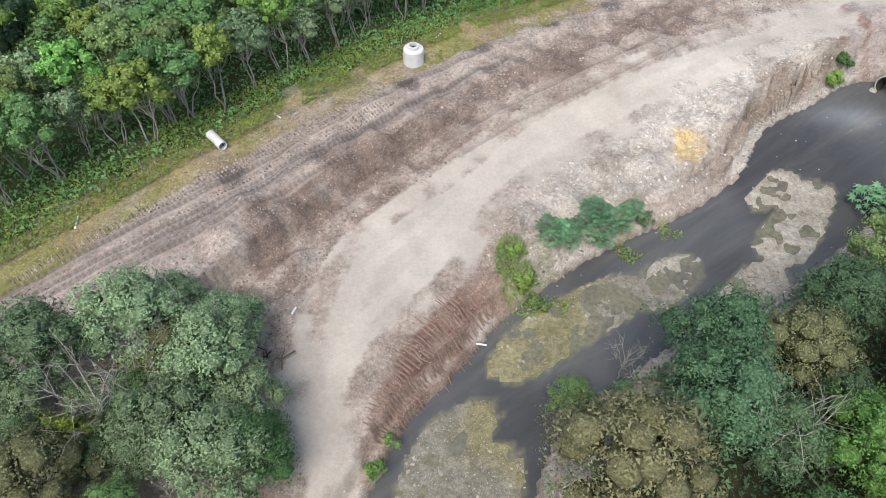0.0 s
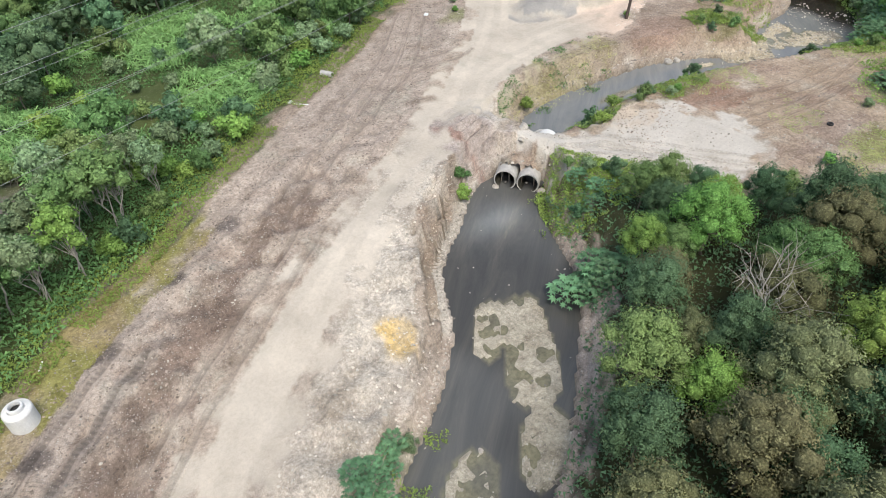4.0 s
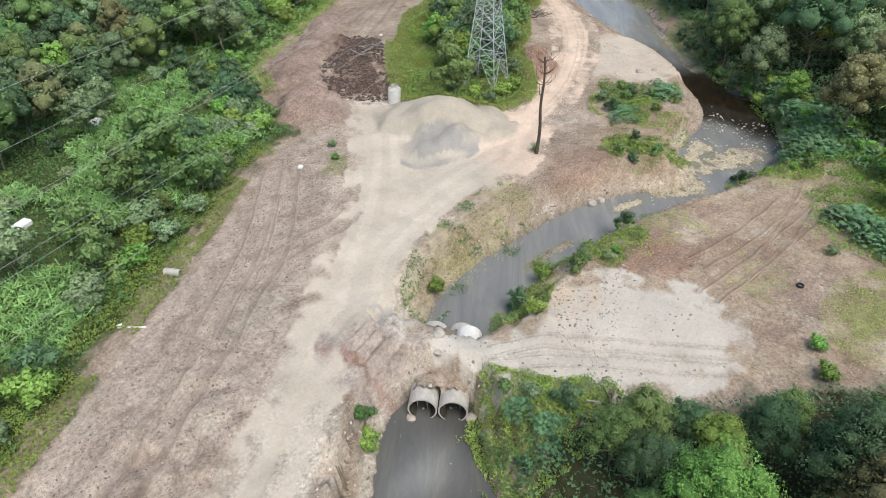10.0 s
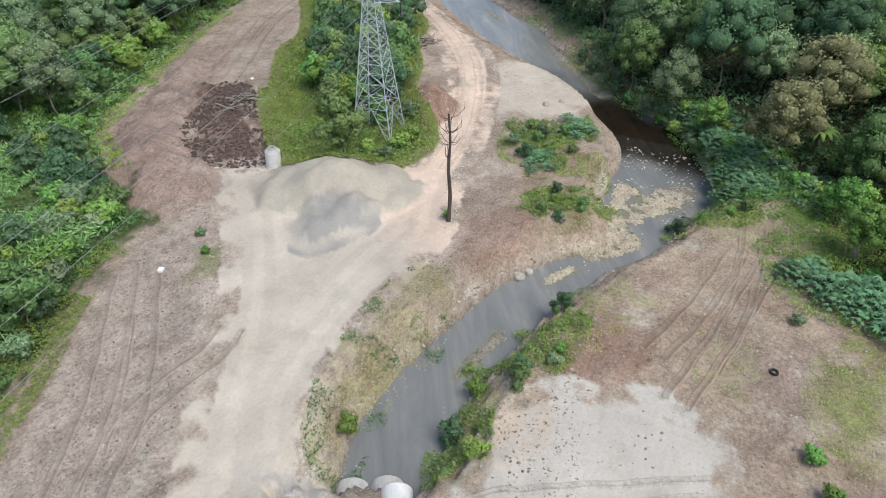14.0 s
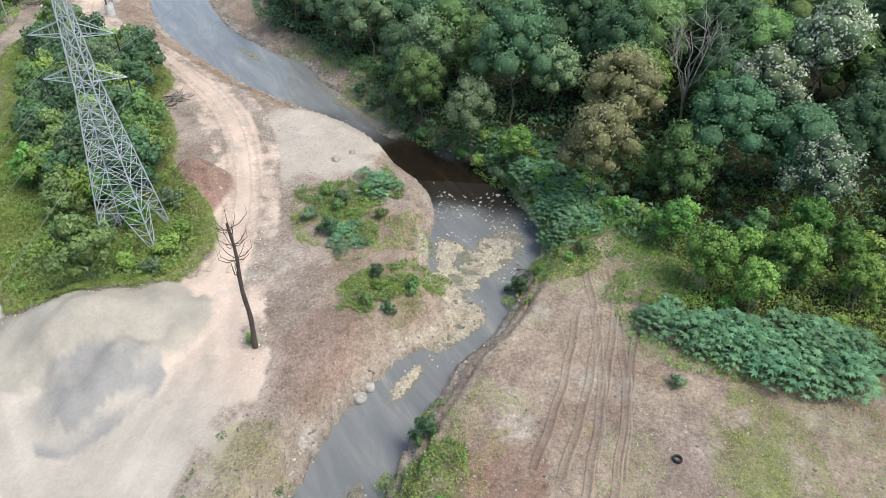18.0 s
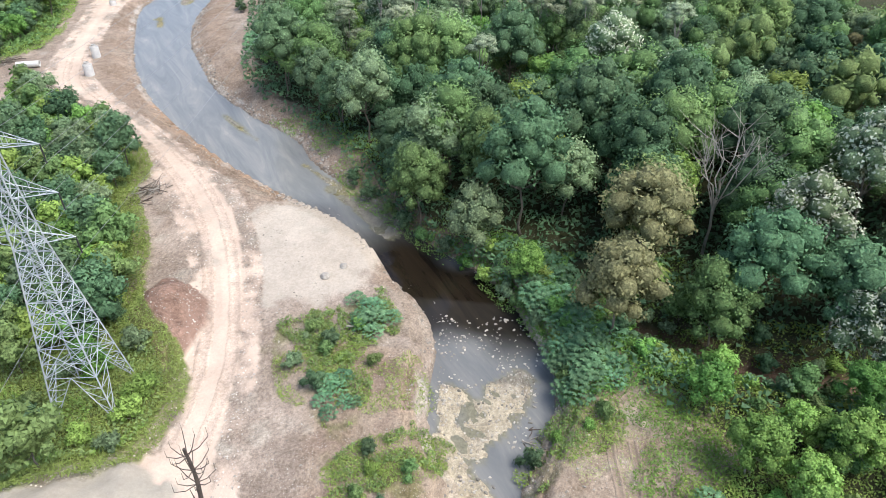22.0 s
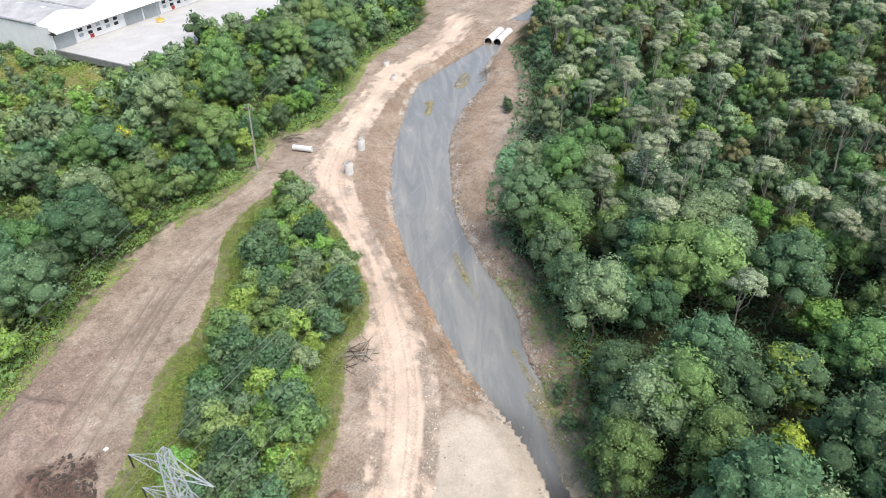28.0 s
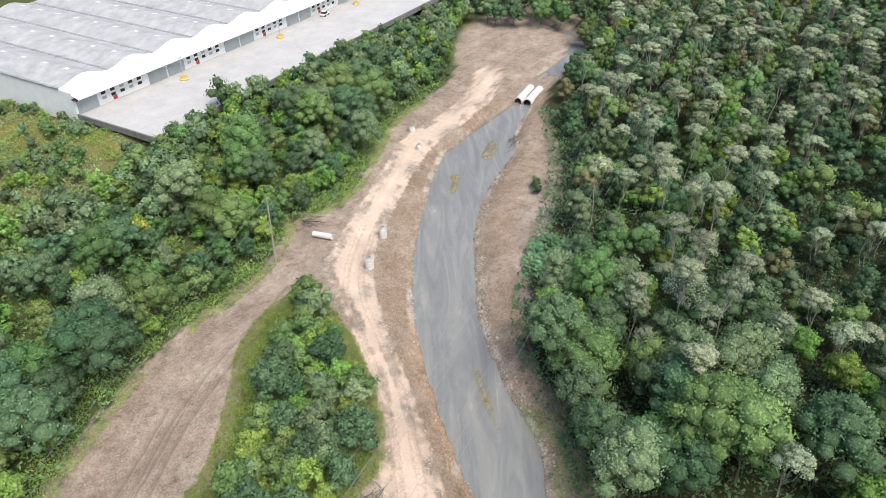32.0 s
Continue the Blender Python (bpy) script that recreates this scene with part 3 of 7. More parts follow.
# river margins: pebbles, wet mud
C = blend(C, (0.33, 0.27, 0.21), step(5 - D["high"] + rag * 1.5, 0, 2) * (X < 110) * (D["road"] > 0) * 0.7)
C = blend(C, (0.30, 0.225, 0.165), step(9 - D["high"] + rag * 1.5, 0, 2) * (X > 110) * (D["road"] > 0.3) * np.clip(0.85 + 0.3 * mid, 0, 1))
C = blend(C, (0.44, 0.26, 0.14), step(2.5 - D["high"] + rag, 0, 2) * (X > 128) * (X < 165) * (D["road"] > 0) * (D["road"] < 6) * 0.6)
C = blend(C, (0.60, 0.56, 0.49), (1 - step(np.abs(D["water"] - 0.6) + 0.7 * rag, 0.2, 0.8)) * 0.6 * step(mid + 0.7 * big, -0.4, 0.3) * (D["east"] > 1.5))
C = blend(C, (0.17, 0.145, 0.115), (1 - step(D["water"], 0.0, 0.35)) * 0.8)
bars = D["bar"] * (D["water"] < 0.4)
C = blend(C, (0.25, 0.23, 0.18), bars * 0.95 * (X >= 100))
C = blend(C, (0.45, 0.39, 0.28), bars * 0.95 * (X > 75) * (X < 100))
C = blend(C, (0.25, 0.235, 0.18), bars * 0.95 * (X <= 75))
C = blend(C, (0.27, 0.245, 0.12), bars * step(mid + 0.6 * big, -0.5, 0.1) * 0.8 * ((X < 15) | (X > 130)))
C = blend(C, (0.43, 0.39, 0.31), bars * step(X, 15, 17) * (X < 40) * (0.75 + 0.25 * mid))
# pale sand spits inside the upper bends
C = blend(C, (0.47, 0.40, 0.30), step(4.0 - np.hypot((X - 87.5) / 1.5, Y - 53.0) + rag, 0, 1.5) * (D["high"] > 0) * 0.9)
C = blend(C, (0.55, 0.485, 0.40), step(11 - np.hypot((X - 118) / 1.3, (Y - 70) / 0.9) + 2 * rag, 0, 3) * (D["high"] > 0.5) * (D["road"] > 0) * 0.85)
# the eastern clearing and its pale gravel pad
clear = step(D["east"], -0.5, 1.0) * step(58 + 0.2 * (X - 60) - Y, 0, 2) * (X > 45) * (X < 101) * (D["high"] > 1)
C = blend(C, (0.36, 0.28, 0.205), clear * 0.85)
C = blend(C, (0.30, 0.22, 0.165), clear * step(mid + 0.5 * big, 0.15, 0.5) * 0.7)
strip = step(D["road"] + 0.5 * rag, 0.0, 1.0) * step(D["west"], 0, 1) * step(X, 24, 34) * (1 - step(X, 64, 74)) * (Y > 0.55 * X + 42)
C = blend(C, (0.40, 0.335, 0.28), strip * 0.85)
C = blend(C, (0.25, 0.205, 0.172), strip * step(lumps(X, Y, 2.1, 18) + 0.6 * rag, 0.25, 0.7) * 0.6)
mound = step(D["road"], 0.5, 2) * step(D["west"], 0, 1) * step(X, 70, 76) * (1 - step(X, 84, 94)) * (Y > 88)
C = blend(C, (0.305, 0.235, 0.195), mound * 0.8)
RED_PATCH = smooth_line(line("72.1,48.8 74.1,44.3 68.4,42.9 64.1,47.3 68.6,48.7 72.1,48.8"))
C = blend(C, (0.285, 0.185, 0.135), (1 - step(reach(RED_PATCH, X, Y, 4) + 0.5 * rag, -0.4, 0.6)) * 0.9)
RUBBLE = smooth_line(line("75.1,35 77.3,31.5 71.1,30 65.4,32.1 62,34 64.6,35.3 70,34.5 75.1,35"))
C = blend(C, (0.27, 0.205, 0.165), (1 - step(reach(RUBBLE, X, Y, 4) + 0.7 * rag, -0.6, 0.8)) * 0.8)
OLIVE = smooth_line(line("75.4,30.9 79.4,28.5 76,25.5 69.5,25.7 66.5,29 70.2,31.4 75.4,30.9"))
C = blend(C, (0.20, 0.215, 0.075), (1 - step(reach(OLIVE, X, Y, 5) + 1.2 * rag, -1.2, 1.0)) * 0.8)
ruts = np.clip(np.sin(D["west"] * 2.6 + 1.2 * big), 0, 1) ** 3 * step(D["west"], 2, 4) * (1 - step(D["west"], 12, 15)) * step(D["road"], 1, 3) * (X > 20) * (D["island"] > 1)
C = blend(C, (0.25, 0.20, 0.16), ruts * 0.4)
trk = np.clip(np.sin((X * 0.36 + Y * 0.93) * 1.9 + 1.2 * big), 0, 1) ** 2
C = blend(C, (0.27, 0.20, 0.155), clear * trk * step(mid + big, -0.4, 0.5) * 0.75)
pad = reach(PAD, X, Y, 8)
C = blend(C, (0.52, 0.48, 0.42), 1 - step(pad + 0.6 * rag, -0.25, 0.3))
PEACH = smooth_line(line("58.7,52.3 61.7,50.4 61.3,48.4 58,47.3 54.9,49.7 58.7,52.3"))
C = blend(C, (0.53, 0.43, 0.32), (1 - step(reach(PEACH, X, Y, 4) + 0.6 * rag, -0.5, 0.7)) * 0.8)
# the haul road: bleached, then pinkish
roadw = 1 - step(D["road"] + 0.45 * rag, -0.2, 0.25)
pinkish = step(X - 0.7 * (Y - 69) + 1.5 * mid, 70, 79)[:, None]
tone = np.array((0.515, 0.455, 0.375))[None] * (1 - pinkish) + np.array((0.63, 0.495, 0.39))[None] * pinkish
lane = 0.05 * np.sin(D["road"] * 2.6 + 1.5 * big) + 0.04 * np.sin(D["road"] * 6.1 + 2.0 * mid)
tone = tone * (1 + 0.03 * big + 0.03 * mid + lane)[:, None]
C = C * (1 - roadw[:, None]) + tone * roadw[:, None]
C = blend(C, (0.42, 0.38, 0.31), step(heap(X, Y, 79, 79.3, 9.5, 6.5, 120, 2.0) + 0.12 * rag, 0.02, 0.2) * (D["island"] > -1) * (0.8 + 0.2 * mid))
GREY_HEAP = smooth_line(line("68.2,75.5 71.9,79.1 75.4,77 77.4,74.3 74.8,71.4 71.8,73 68.2,74.2 68.2,75.5"))
MULCH = smooth_line(line("78.5,100.4 76.6,95.6 78,92.5 80,89.6 84.6,93.8 86,97.8 93.7,104.4 97,110.5 92.5,111 85.6,106.6 78.5,100.4"))
RIDGE = smooth_line(line("64.5,92.5 72,105.5 82,113 93,120 108,127.5 108,122.5 97,114 86,108 78,99.5 75.5,94 72,90 64.5,92.5"))
C = blend(C, (0.285, 0.215, 0.175), (1 - step(reach(RIDGE, X, Y, 5) + 0.8 * rag, -0.5, 0.8)) * 0.9)
C = blend(C, (0.37, 0.30, 0.25), (1 - step(reach(RIDGE, X, Y, 5) + 0.8 * rag, -0.5, 0.8)) * step(lumps(X, Y, 2.2, 40) + 0.5 * rag, 0.3, 0.8) * 0.6)
C = blend(C, (0.32, 0.305, 0.28), (1 - step(reach(GREY_HEAP, X, Y, 4) + 0.45 * rag, -0.4, 0.4)) * 0.95)
C = blend(C, (0.30, 0.22, 0.18), heap(X, Y, 74, 103, 16, 6, 60, 1.8))
C = blend(C, (0.135, 0.085, 0.068), (1 - step(reach(MULCH, X, Y, 5) + 1.3 * rag, -0.8, 0.8)) * np.clip(0.85 + 0.35 * mid, 0, 1))
C = blend(C, (0.285, 0.185, 0.14), step(heap(X, Y, 101.9, 80.8, 6.2, 4.0, 25, 2.0), 0, 0.2))
C = blend(C, (0.46, 0.35, 0.26), step(heap(X, Y, 114.5, 39.5, 4.2, 2.6, 60, 2.0), 0, 0.2))
GRAVEL = smooth_line(line("45.1,62.2 47.4,57.1 44.5,54.4 39.7,57.2 40.7,60.2 42.8,61.7 45.1,62.2"))
MOUND = smooth_line(line("45.7,61.9 47,62.9 48.3,62.3 49.6,60.5 48.9,58.8 47.6,57.9 46.3,59.7 45.7,61.9"))
crossing = 1 - step(reach(GRAVEL, X, Y, 4) + 0.5 * rag, -0.4, 0.3)
C = blend(C, (0.375, 0.32, 0.285), crossing * 0.9)
C = blend(C, (0.44, 0.405, 0.355), (1 - step(reach(MOUND, X, Y, 4) + 0.4 * rag, -0.4, 0.4)) * 0.9)
C = blend(C, (0.27, 0.14, 0.10), crossing * step(2.6 - np.abs(X + 0.25 * Y - 56.4) * 1.6 + 1.2 * rag, 0.9, 1.9) * 0.6)
BANK_SCRUB = smooth_line(line("59,63.6 67.5,64.9 73,63 67.2,59.2 58.8,58.6 55.5,60 51,58 50.5,60.5 55.4,63.1 59,63.6"))
C = blend(C, (0.30, 0.265, 0.15), (1 - step(reach(BANK_SCRUB, X, Y, 4) + 0.8 * rag, -0.6, 0.8)) * np.clip(0.65 + 0.5 * mid, 0, 1))
brown = np.hypot((X - 79) / 1.6, (Y - 60.5) / 0.9)
C = blend(C, (0.275, 0.195, 0.15), step(4.6 - brown + rag, 0, 2) * (D["high"] > 1.5) * (D["road"] > 0.5) * 0.85)
C = blend(C, (0.16, 0.18, 0.06), step(1.8 - np.hypot((X - 62.5) / 2.0, (Y - 81.5) / 1.4) + rag, 0, 1.5) * (D["road"] > 0) * 0.7)
C = blend(C, (0.22, 0.21, 0.10), step(lumps(X, Y, 2.4, 17) + 0.5 * mid, 0.35, 0.8) * (D["high"] > 1) * (D["high"] < 5.5) * (X < 76) * (D["road"] > 0.5) * (Y > 56) * 0.7)
for cx, cy in ((-15.6, 36.4), (-2.5, 47.6), (3.8, 53.4), (11.0, 57.0), (17.3, 60.6)):
    C = blend(C, (0.13, 0.11, 0.10), (1 - step(np.hypot(X - cx, Y - cy) + 0.35 * rag, 0.7, 1.3)) * 0.85)
# green and dry growth
verge = reach(GRASS_VERGE, X, Y, 6)
verge = verge + 6 * step(X, 14, 24)
C = blend(C, (0.29, 0.235, 0.10), (1 - step(verge + 0.5 * rag, -0.3, 0.7)) * 0.85)
C = blend(C, (0.20, 0.22, 0.05), (1 - step(verge + 0.5 * rag, -0.3, 0.7)) * step(mid, -0.2, 0.4) * 0.6)
GREENS = (GREEN_BANK, GREEN_SPIT, GREEN_MEAD, GREEN_POINT, GREEN_NOOK, GREEN_EAST, GREEN_MOUTH, GREEN_RIM, GREEN_TIP)
for poly in GREENS:
    C = blend(C, (0.16, 0.165, 0.065), (1 - step(reach(poly, X, Y, 5) + rag, -0.6, 0.8)) * step(mid + rag, -0.9, 0.1) * 0.75)
C = blend(C, (0.185, 0.215, 0.070), 1 - step(D["island"] + 0.6 * rag, -0.6, 0.5))
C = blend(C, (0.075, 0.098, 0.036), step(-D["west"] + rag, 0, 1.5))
meadow = step(-D["west"], 4, 12) * step(X, 0, 20) * (1 - step(X, 86, 100)) * (1 - step(Y - 0.6 * X, 62, 78))
C = blend(C, (0.13, 0.155, 0.05), meadow * 0.9)
C = blend(C, (0.10, 0.085, 0.07), meadow * step(big + 0.5 * mid, 0.25, 0.6) * (X < 50) * 0.9)
PLOTS = [smooth_line(line(q)) for q in ("-3.4,78.7 4.5,82.7 5.8,74 1.9,68.1 -2.2,70.5 -3.4,78.7", "-24,81 -14,82 -7,79 -3.8,75.5 -3.4,68.5 -6,65.8 -9.5,64.9 -24,66.8 -24,81", "-9,100 2,92 -1,86 -9,90 -9,100")]
for q in PLOTS:
    C = blend(C, (0.155, 0.135, 0.115), (1 - step(reach(q, X, Y, 4) + 0.5 * rag, -0.5, 0.5)) * 0.95)
BEDS = [smooth_line(line(q), 2) for q in ("-20.6,72.5 -16.8,71.9 -12.8,70.1 -12.9,67.9 -20.5,69.9 -20.6,72.5", "-12.3,75 -9,74.3 -4.6,67.9 -7.1,66.9 -12.3,75", "-16,80.2 -10.1,78.1 -10.6,75.7 -15.6,77.9 -16,80.2", "-6.8,75.2 -5.5,75.2 -4,69.2 -4.9,68.8 -6.8,75.2", "-20.9,78.5 -18.5,78.1 -17.8,75.4 -20.7,74.8 -20.9,78.5")]
for q in (line("-24,67.9 -20.4,67.4 -14.8,66.3 -9.5,65.6 -20,67.4 -24,67.9"), line("-19.3,78.4 -15.6,73.4 -12.8,70.1 -9.5,66.7 -12.8,70.1 -15.6,73.4 -19.3,78.4")):
    C = blend(C, (0.40, 0.385, 0.35), 1 - step(np.abs(reach(np.array(q), X, Y, 3)) + 0.1 * rag, 0.15, 0.5))
dry = step(-D["west"], 25, 50) * step(X, 90, 110) * (1 - step(X, 160, 185)) * step(Y, 150, 170)
C = blend(C, (0.23, 0.22, 0.085), dry * 0.9)
# forest floor painted near black, so that the gaps between eastern crowns look shaded
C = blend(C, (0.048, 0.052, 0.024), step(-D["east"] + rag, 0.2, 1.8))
C = blend(C, (0.20, 0.13, 0.09), (1 - step(D["creek"] + 0.5 * rag, 0.5, 1.3)) * 0.8)
sandy = (1 - step(pad + 0.4 * rag, -0.4, 0.4)) * 0.75 + step(11 - np.hypot((X - 118) / 1.3, (Y - 70) / 0.9) + 2 * rag, 0, 3) * (D["road"] > 0) * 0.65
grit = np.clip(1 + 0.6 * crossing - roadw * 0.78 - sandy - step(-D["west"], 0, 2) * 0.6 - step(-D["east"], 0, 2) * 0.6, 0.12, 1)

# the crossing: its channel runs on below a lid of earth that covers the culvert pipes
CULVERT = (44.25, 51.95, 33.0)
along_u = (X - CULVERT[0]) * math.cos(radians(CULVERT[2])) + (Y - CULVERT[1]) * math.sin(radians(CULVERT[2]))
along_v = -(X - CULVERT[0]) * math.sin(radians(CULVERT[2])) + (Y - CULVERT[1]) * math.cos(radians(CULVERT[2]))
channel = (along_u > -2.0) & (along_u < 8.2) & (np.abs(along_v) < 2.1)
covered = channel & (along_u > 1.0)
H = np.where(covered, np.maximum(H, -2.05 + 0.12 * rag - 0.6 * np.maximum(np.abs(along_v) - 1.3, 0)), H)
H_BED = np.where(channel, np.minimum(H, -4.9), H)

nx, ny = len(GX), len(GY)
ii, jj = np.meshgrid(np.arange(nx - 1), np.arange(ny - 1), indexing="ij")
base = (ii * ny + jj).ravel()
quads = np.stack([base, base + ny, base + ny + 1, base + 1], 1)


def earth_material():
    m, nt, b = nodes_of("bare_earth")
    tone = nt.nodes.new("ShaderNodeAttribute")
    tone.attribute_name = "soil"
    gr = nt.nodes.new("ShaderNodeAttribute")
    gr.attribute_name = "grit"
    micro = noise_node(nt, 13.0, 5, 0.75)
    fine, mid_n, wide = noise_node(nt, 3.4, 8, 0.72), noise_node(nt, 0.8, 8, 0.72), noise_node(nt, 0.12, 4, 0.6)
    c = mix(nt, "MULTIPLY", gr.outputs["Fac"], tone.outputs["Color"], ramp(nt, fine.outputs[0], [(0.30, grey(0.55)), (0.5, grey(0.98)), (0.70, grey(1.38))]).outputs[0])
    c = mix(nt, "MULTIPLY", gr.outputs["Fac"], c, ramp(nt, mid_n.outputs[0], [(0.3, (0.66, 0.64, 0.62)), (0.48, (0.97, 0.965, 0.96)), (0.7, (1.24, 1.23, 1.22))]).outputs[0])
    c = mix(nt, "MULTIPLY", 1.0, c, ramp(nt, wide.outputs[0], [(0.3, (0.88, 0.87, 0.86)), (0.7, (1.1, 1.1, 1.1))]).outputs[0])
    crisp = noise_node(nt, 0.28, 9, 0.68)
    c = mix(nt, "MULTIPLY", ramp(nt, gr.outputs["Fac"], [(0.1, grey(0.15)), (1.0, grey(1.0))]).outputs[0], c, ramp(nt, crisp.outputs[0], [(0.36, (0.78, 0.76, 0.73)), (0.45, (0.96, 0.955, 0.95)), (0.56, (1.0, 1.0, 1.0)), (0.62, (1.12, 1.12, 1.12))]).outputs[0])
    c = mix(nt, "MULTIPLY", gr.outputs["Fac"], c, ramp(nt, micro.outputs[0], [(0.30, grey(0.62)), (0.5, grey(1.0)), (0.70, grey(1.38))]).outputs[0])
    # scattered pebbles
    tc = nt.nodes.new("ShaderNodeTexCoord")
    vor = add(nt, "ShaderNodeTexVoronoi", Scale=5.0)
    nt.links.new(tc.outputs["Object"], vor.inputs["Vector"])
    dot = ramp(nt, vor.outputs["Distance"], [(0.17, grey(1.0)), (0.24, grey(0.0))])
    few = noise_node(nt, 0.6, 3)
    cut = ramp(nt, few.outputs[0], [(0.42, grey(0.0)), (0.52, grey(1.0))])
    k = mix(nt, "MULTIPLY", 1.0, dot.outputs[0], cut.outputs[0])
    k = mix(nt, "MULTIPLY", 1.0, k, gr.outputs["Fac"])
    peb = mix(nt, "MIX", vor.outputs["Color"], (0.60, 0.55, 0.48), (0.30, 0.26, 0.22))
    c = mix(nt, "MIX", k, c, peb)
    nt.links.new(c, b.inputs["Base Color"])
    b.inputs["Roughness"].default_value = 0.95
    b.inputs["Specular IOR Level"].default_value = 0.15
    hsum = mix(nt, "ADD", 1.0, fine.outputs[0], k)
    hsum = mix(nt, "ADD", 0.8, hsum, mid_n.outputs[0])
    hsum = mix(nt, "MULTIPLY", 1.0, hsum, ramp(nt, gr.outputs["Fac"], [(0.0, grey(0.25)), (1.0, grey(1.0))]).outputs[0])
    bump(nt, hsum, 0.75, 0.12, b)
    return m


EARTH = earth_material()


def sheet(name, keep, label, category, level):
    """The piece of the ground grid whose cells are kept, at the given heights."""
    q = quads[keep]
    used, inv = np.unique(q, return_inverse=True)
    v = np.stack([X[used], Y[used], level[used]], 1)
    me = mesh_of(name, v, inv.reshape(-1, 4), [EARTH], smooth=True)
    a = me.color_attributes.new("soil", "FLOAT_COLOR", "POINT")
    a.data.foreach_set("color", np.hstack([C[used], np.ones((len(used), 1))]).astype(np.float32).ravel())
    g = me.attributes.new("grit", "FLOAT", "POINT")
    g.data.foreach_set("value", grit[used].astype(np.float32))
    return tagged(new(name, me), label, category, kind="structure")


cell_road = (D["road"][quads].mean(1) < 0)
cell_pad = (pad[quads].mean(1) < 0) & ~cell_road
rim = covered[quads].any(1) & ~covered[quads].all(1) & (along_u[quads].min(1) > 0.9)
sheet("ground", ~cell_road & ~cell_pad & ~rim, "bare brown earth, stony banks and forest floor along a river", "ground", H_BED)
sheet("road", cell_road & ~rim, "pale unpaved haul road of compacted gravelly earth", "road", H_BED)
sheet("pavement", cell_pad & ~rim, "pale compacted gravel pad beside the culvert", "gravel pad", H_BED)
sheet("pavement_crossing", covered[quads].any(1) & (along_u[quads].min(1) > 0.9), "compacted earth crossing over the culvert pipes", "earth crossing", H)

# ---- the water ----
def water_material():
    m, nt, b = nodes_of("river_water")
    swirl = noise_node(nt, 0.22, 7, 0.72)
    swirl.inputs["Distortion"].default_value = 0.9
    # streaks drawn out along the stream
    tc, flow = nt.nodes.new("ShaderNodeTexCoord"), nt.nodes.new("ShaderNodeMapping")
    flow.vector_type = "TEXTURE"
    flow.inputs["Rotation"].default_value, flow.inputs["Scale"].default_value = (0, 0, 0.62), (4.0, 0.7, 1)
    nt.links.new(tc.outputs["Object"], flow.inputs["Vector"])
    nt.links.new(flow.outputs[0], swirl.inputs["Vector"])
    # brown pool colour, with the reflection of dark trees painted in
    dark = ramp(nt, swirl.outputs[0], [(0.35, (0.009, 0.007, 0.005)), (0.6, (0.022, 0.016, 0.010)), (0.78, (0.070, 0.050, 0.028))])
    # milky silt colour, with the grey reflection of the sky painted in
    milky = ramp(nt, swirl.outputs[0], [(0.36, (0.195, 0.202, 0.200)), (0.5, (0.235, 0.24, 0.232)), (0.62, (0.285, 0.283, 0.262)), (0.74, (0.41, 0.39, 0.32))])
    at = nt.nodes.new("ShaderNodeAttribute")
    at.attribute_name = "silt_and_sky"
    c = mix(nt, "MIX", at.outputs["Fac"], dark.outputs[0], milky.outputs[0])
    sh = nt.nodes.new("ShaderNodeAttribute")
    sh.attribute_name = "shoal"
    grain = noise_node(nt, 2.6, 5, 0.7)
    bed = ramp(nt, grain.outputs[0], [(0.35, (0.15, 0.138, 0.085)), (0.65, (0.285, 0.262, 0.165))])
    c = mix(nt, "MIX", sh.outputs["Fac"], c, bed.outputs[0])
    nt.links.new(c, b.inputs["Base Color"])
    b.inputs["Roughness"].default_value = 0.08
    b.inputs["IOR"].default_value = 1.33
    rip = noise_node(nt, 2.2, 4, 0.6)
    bump(nt, rip.outputs[0], 0.10, 0.05, b)
    return m


WATER = water_material()


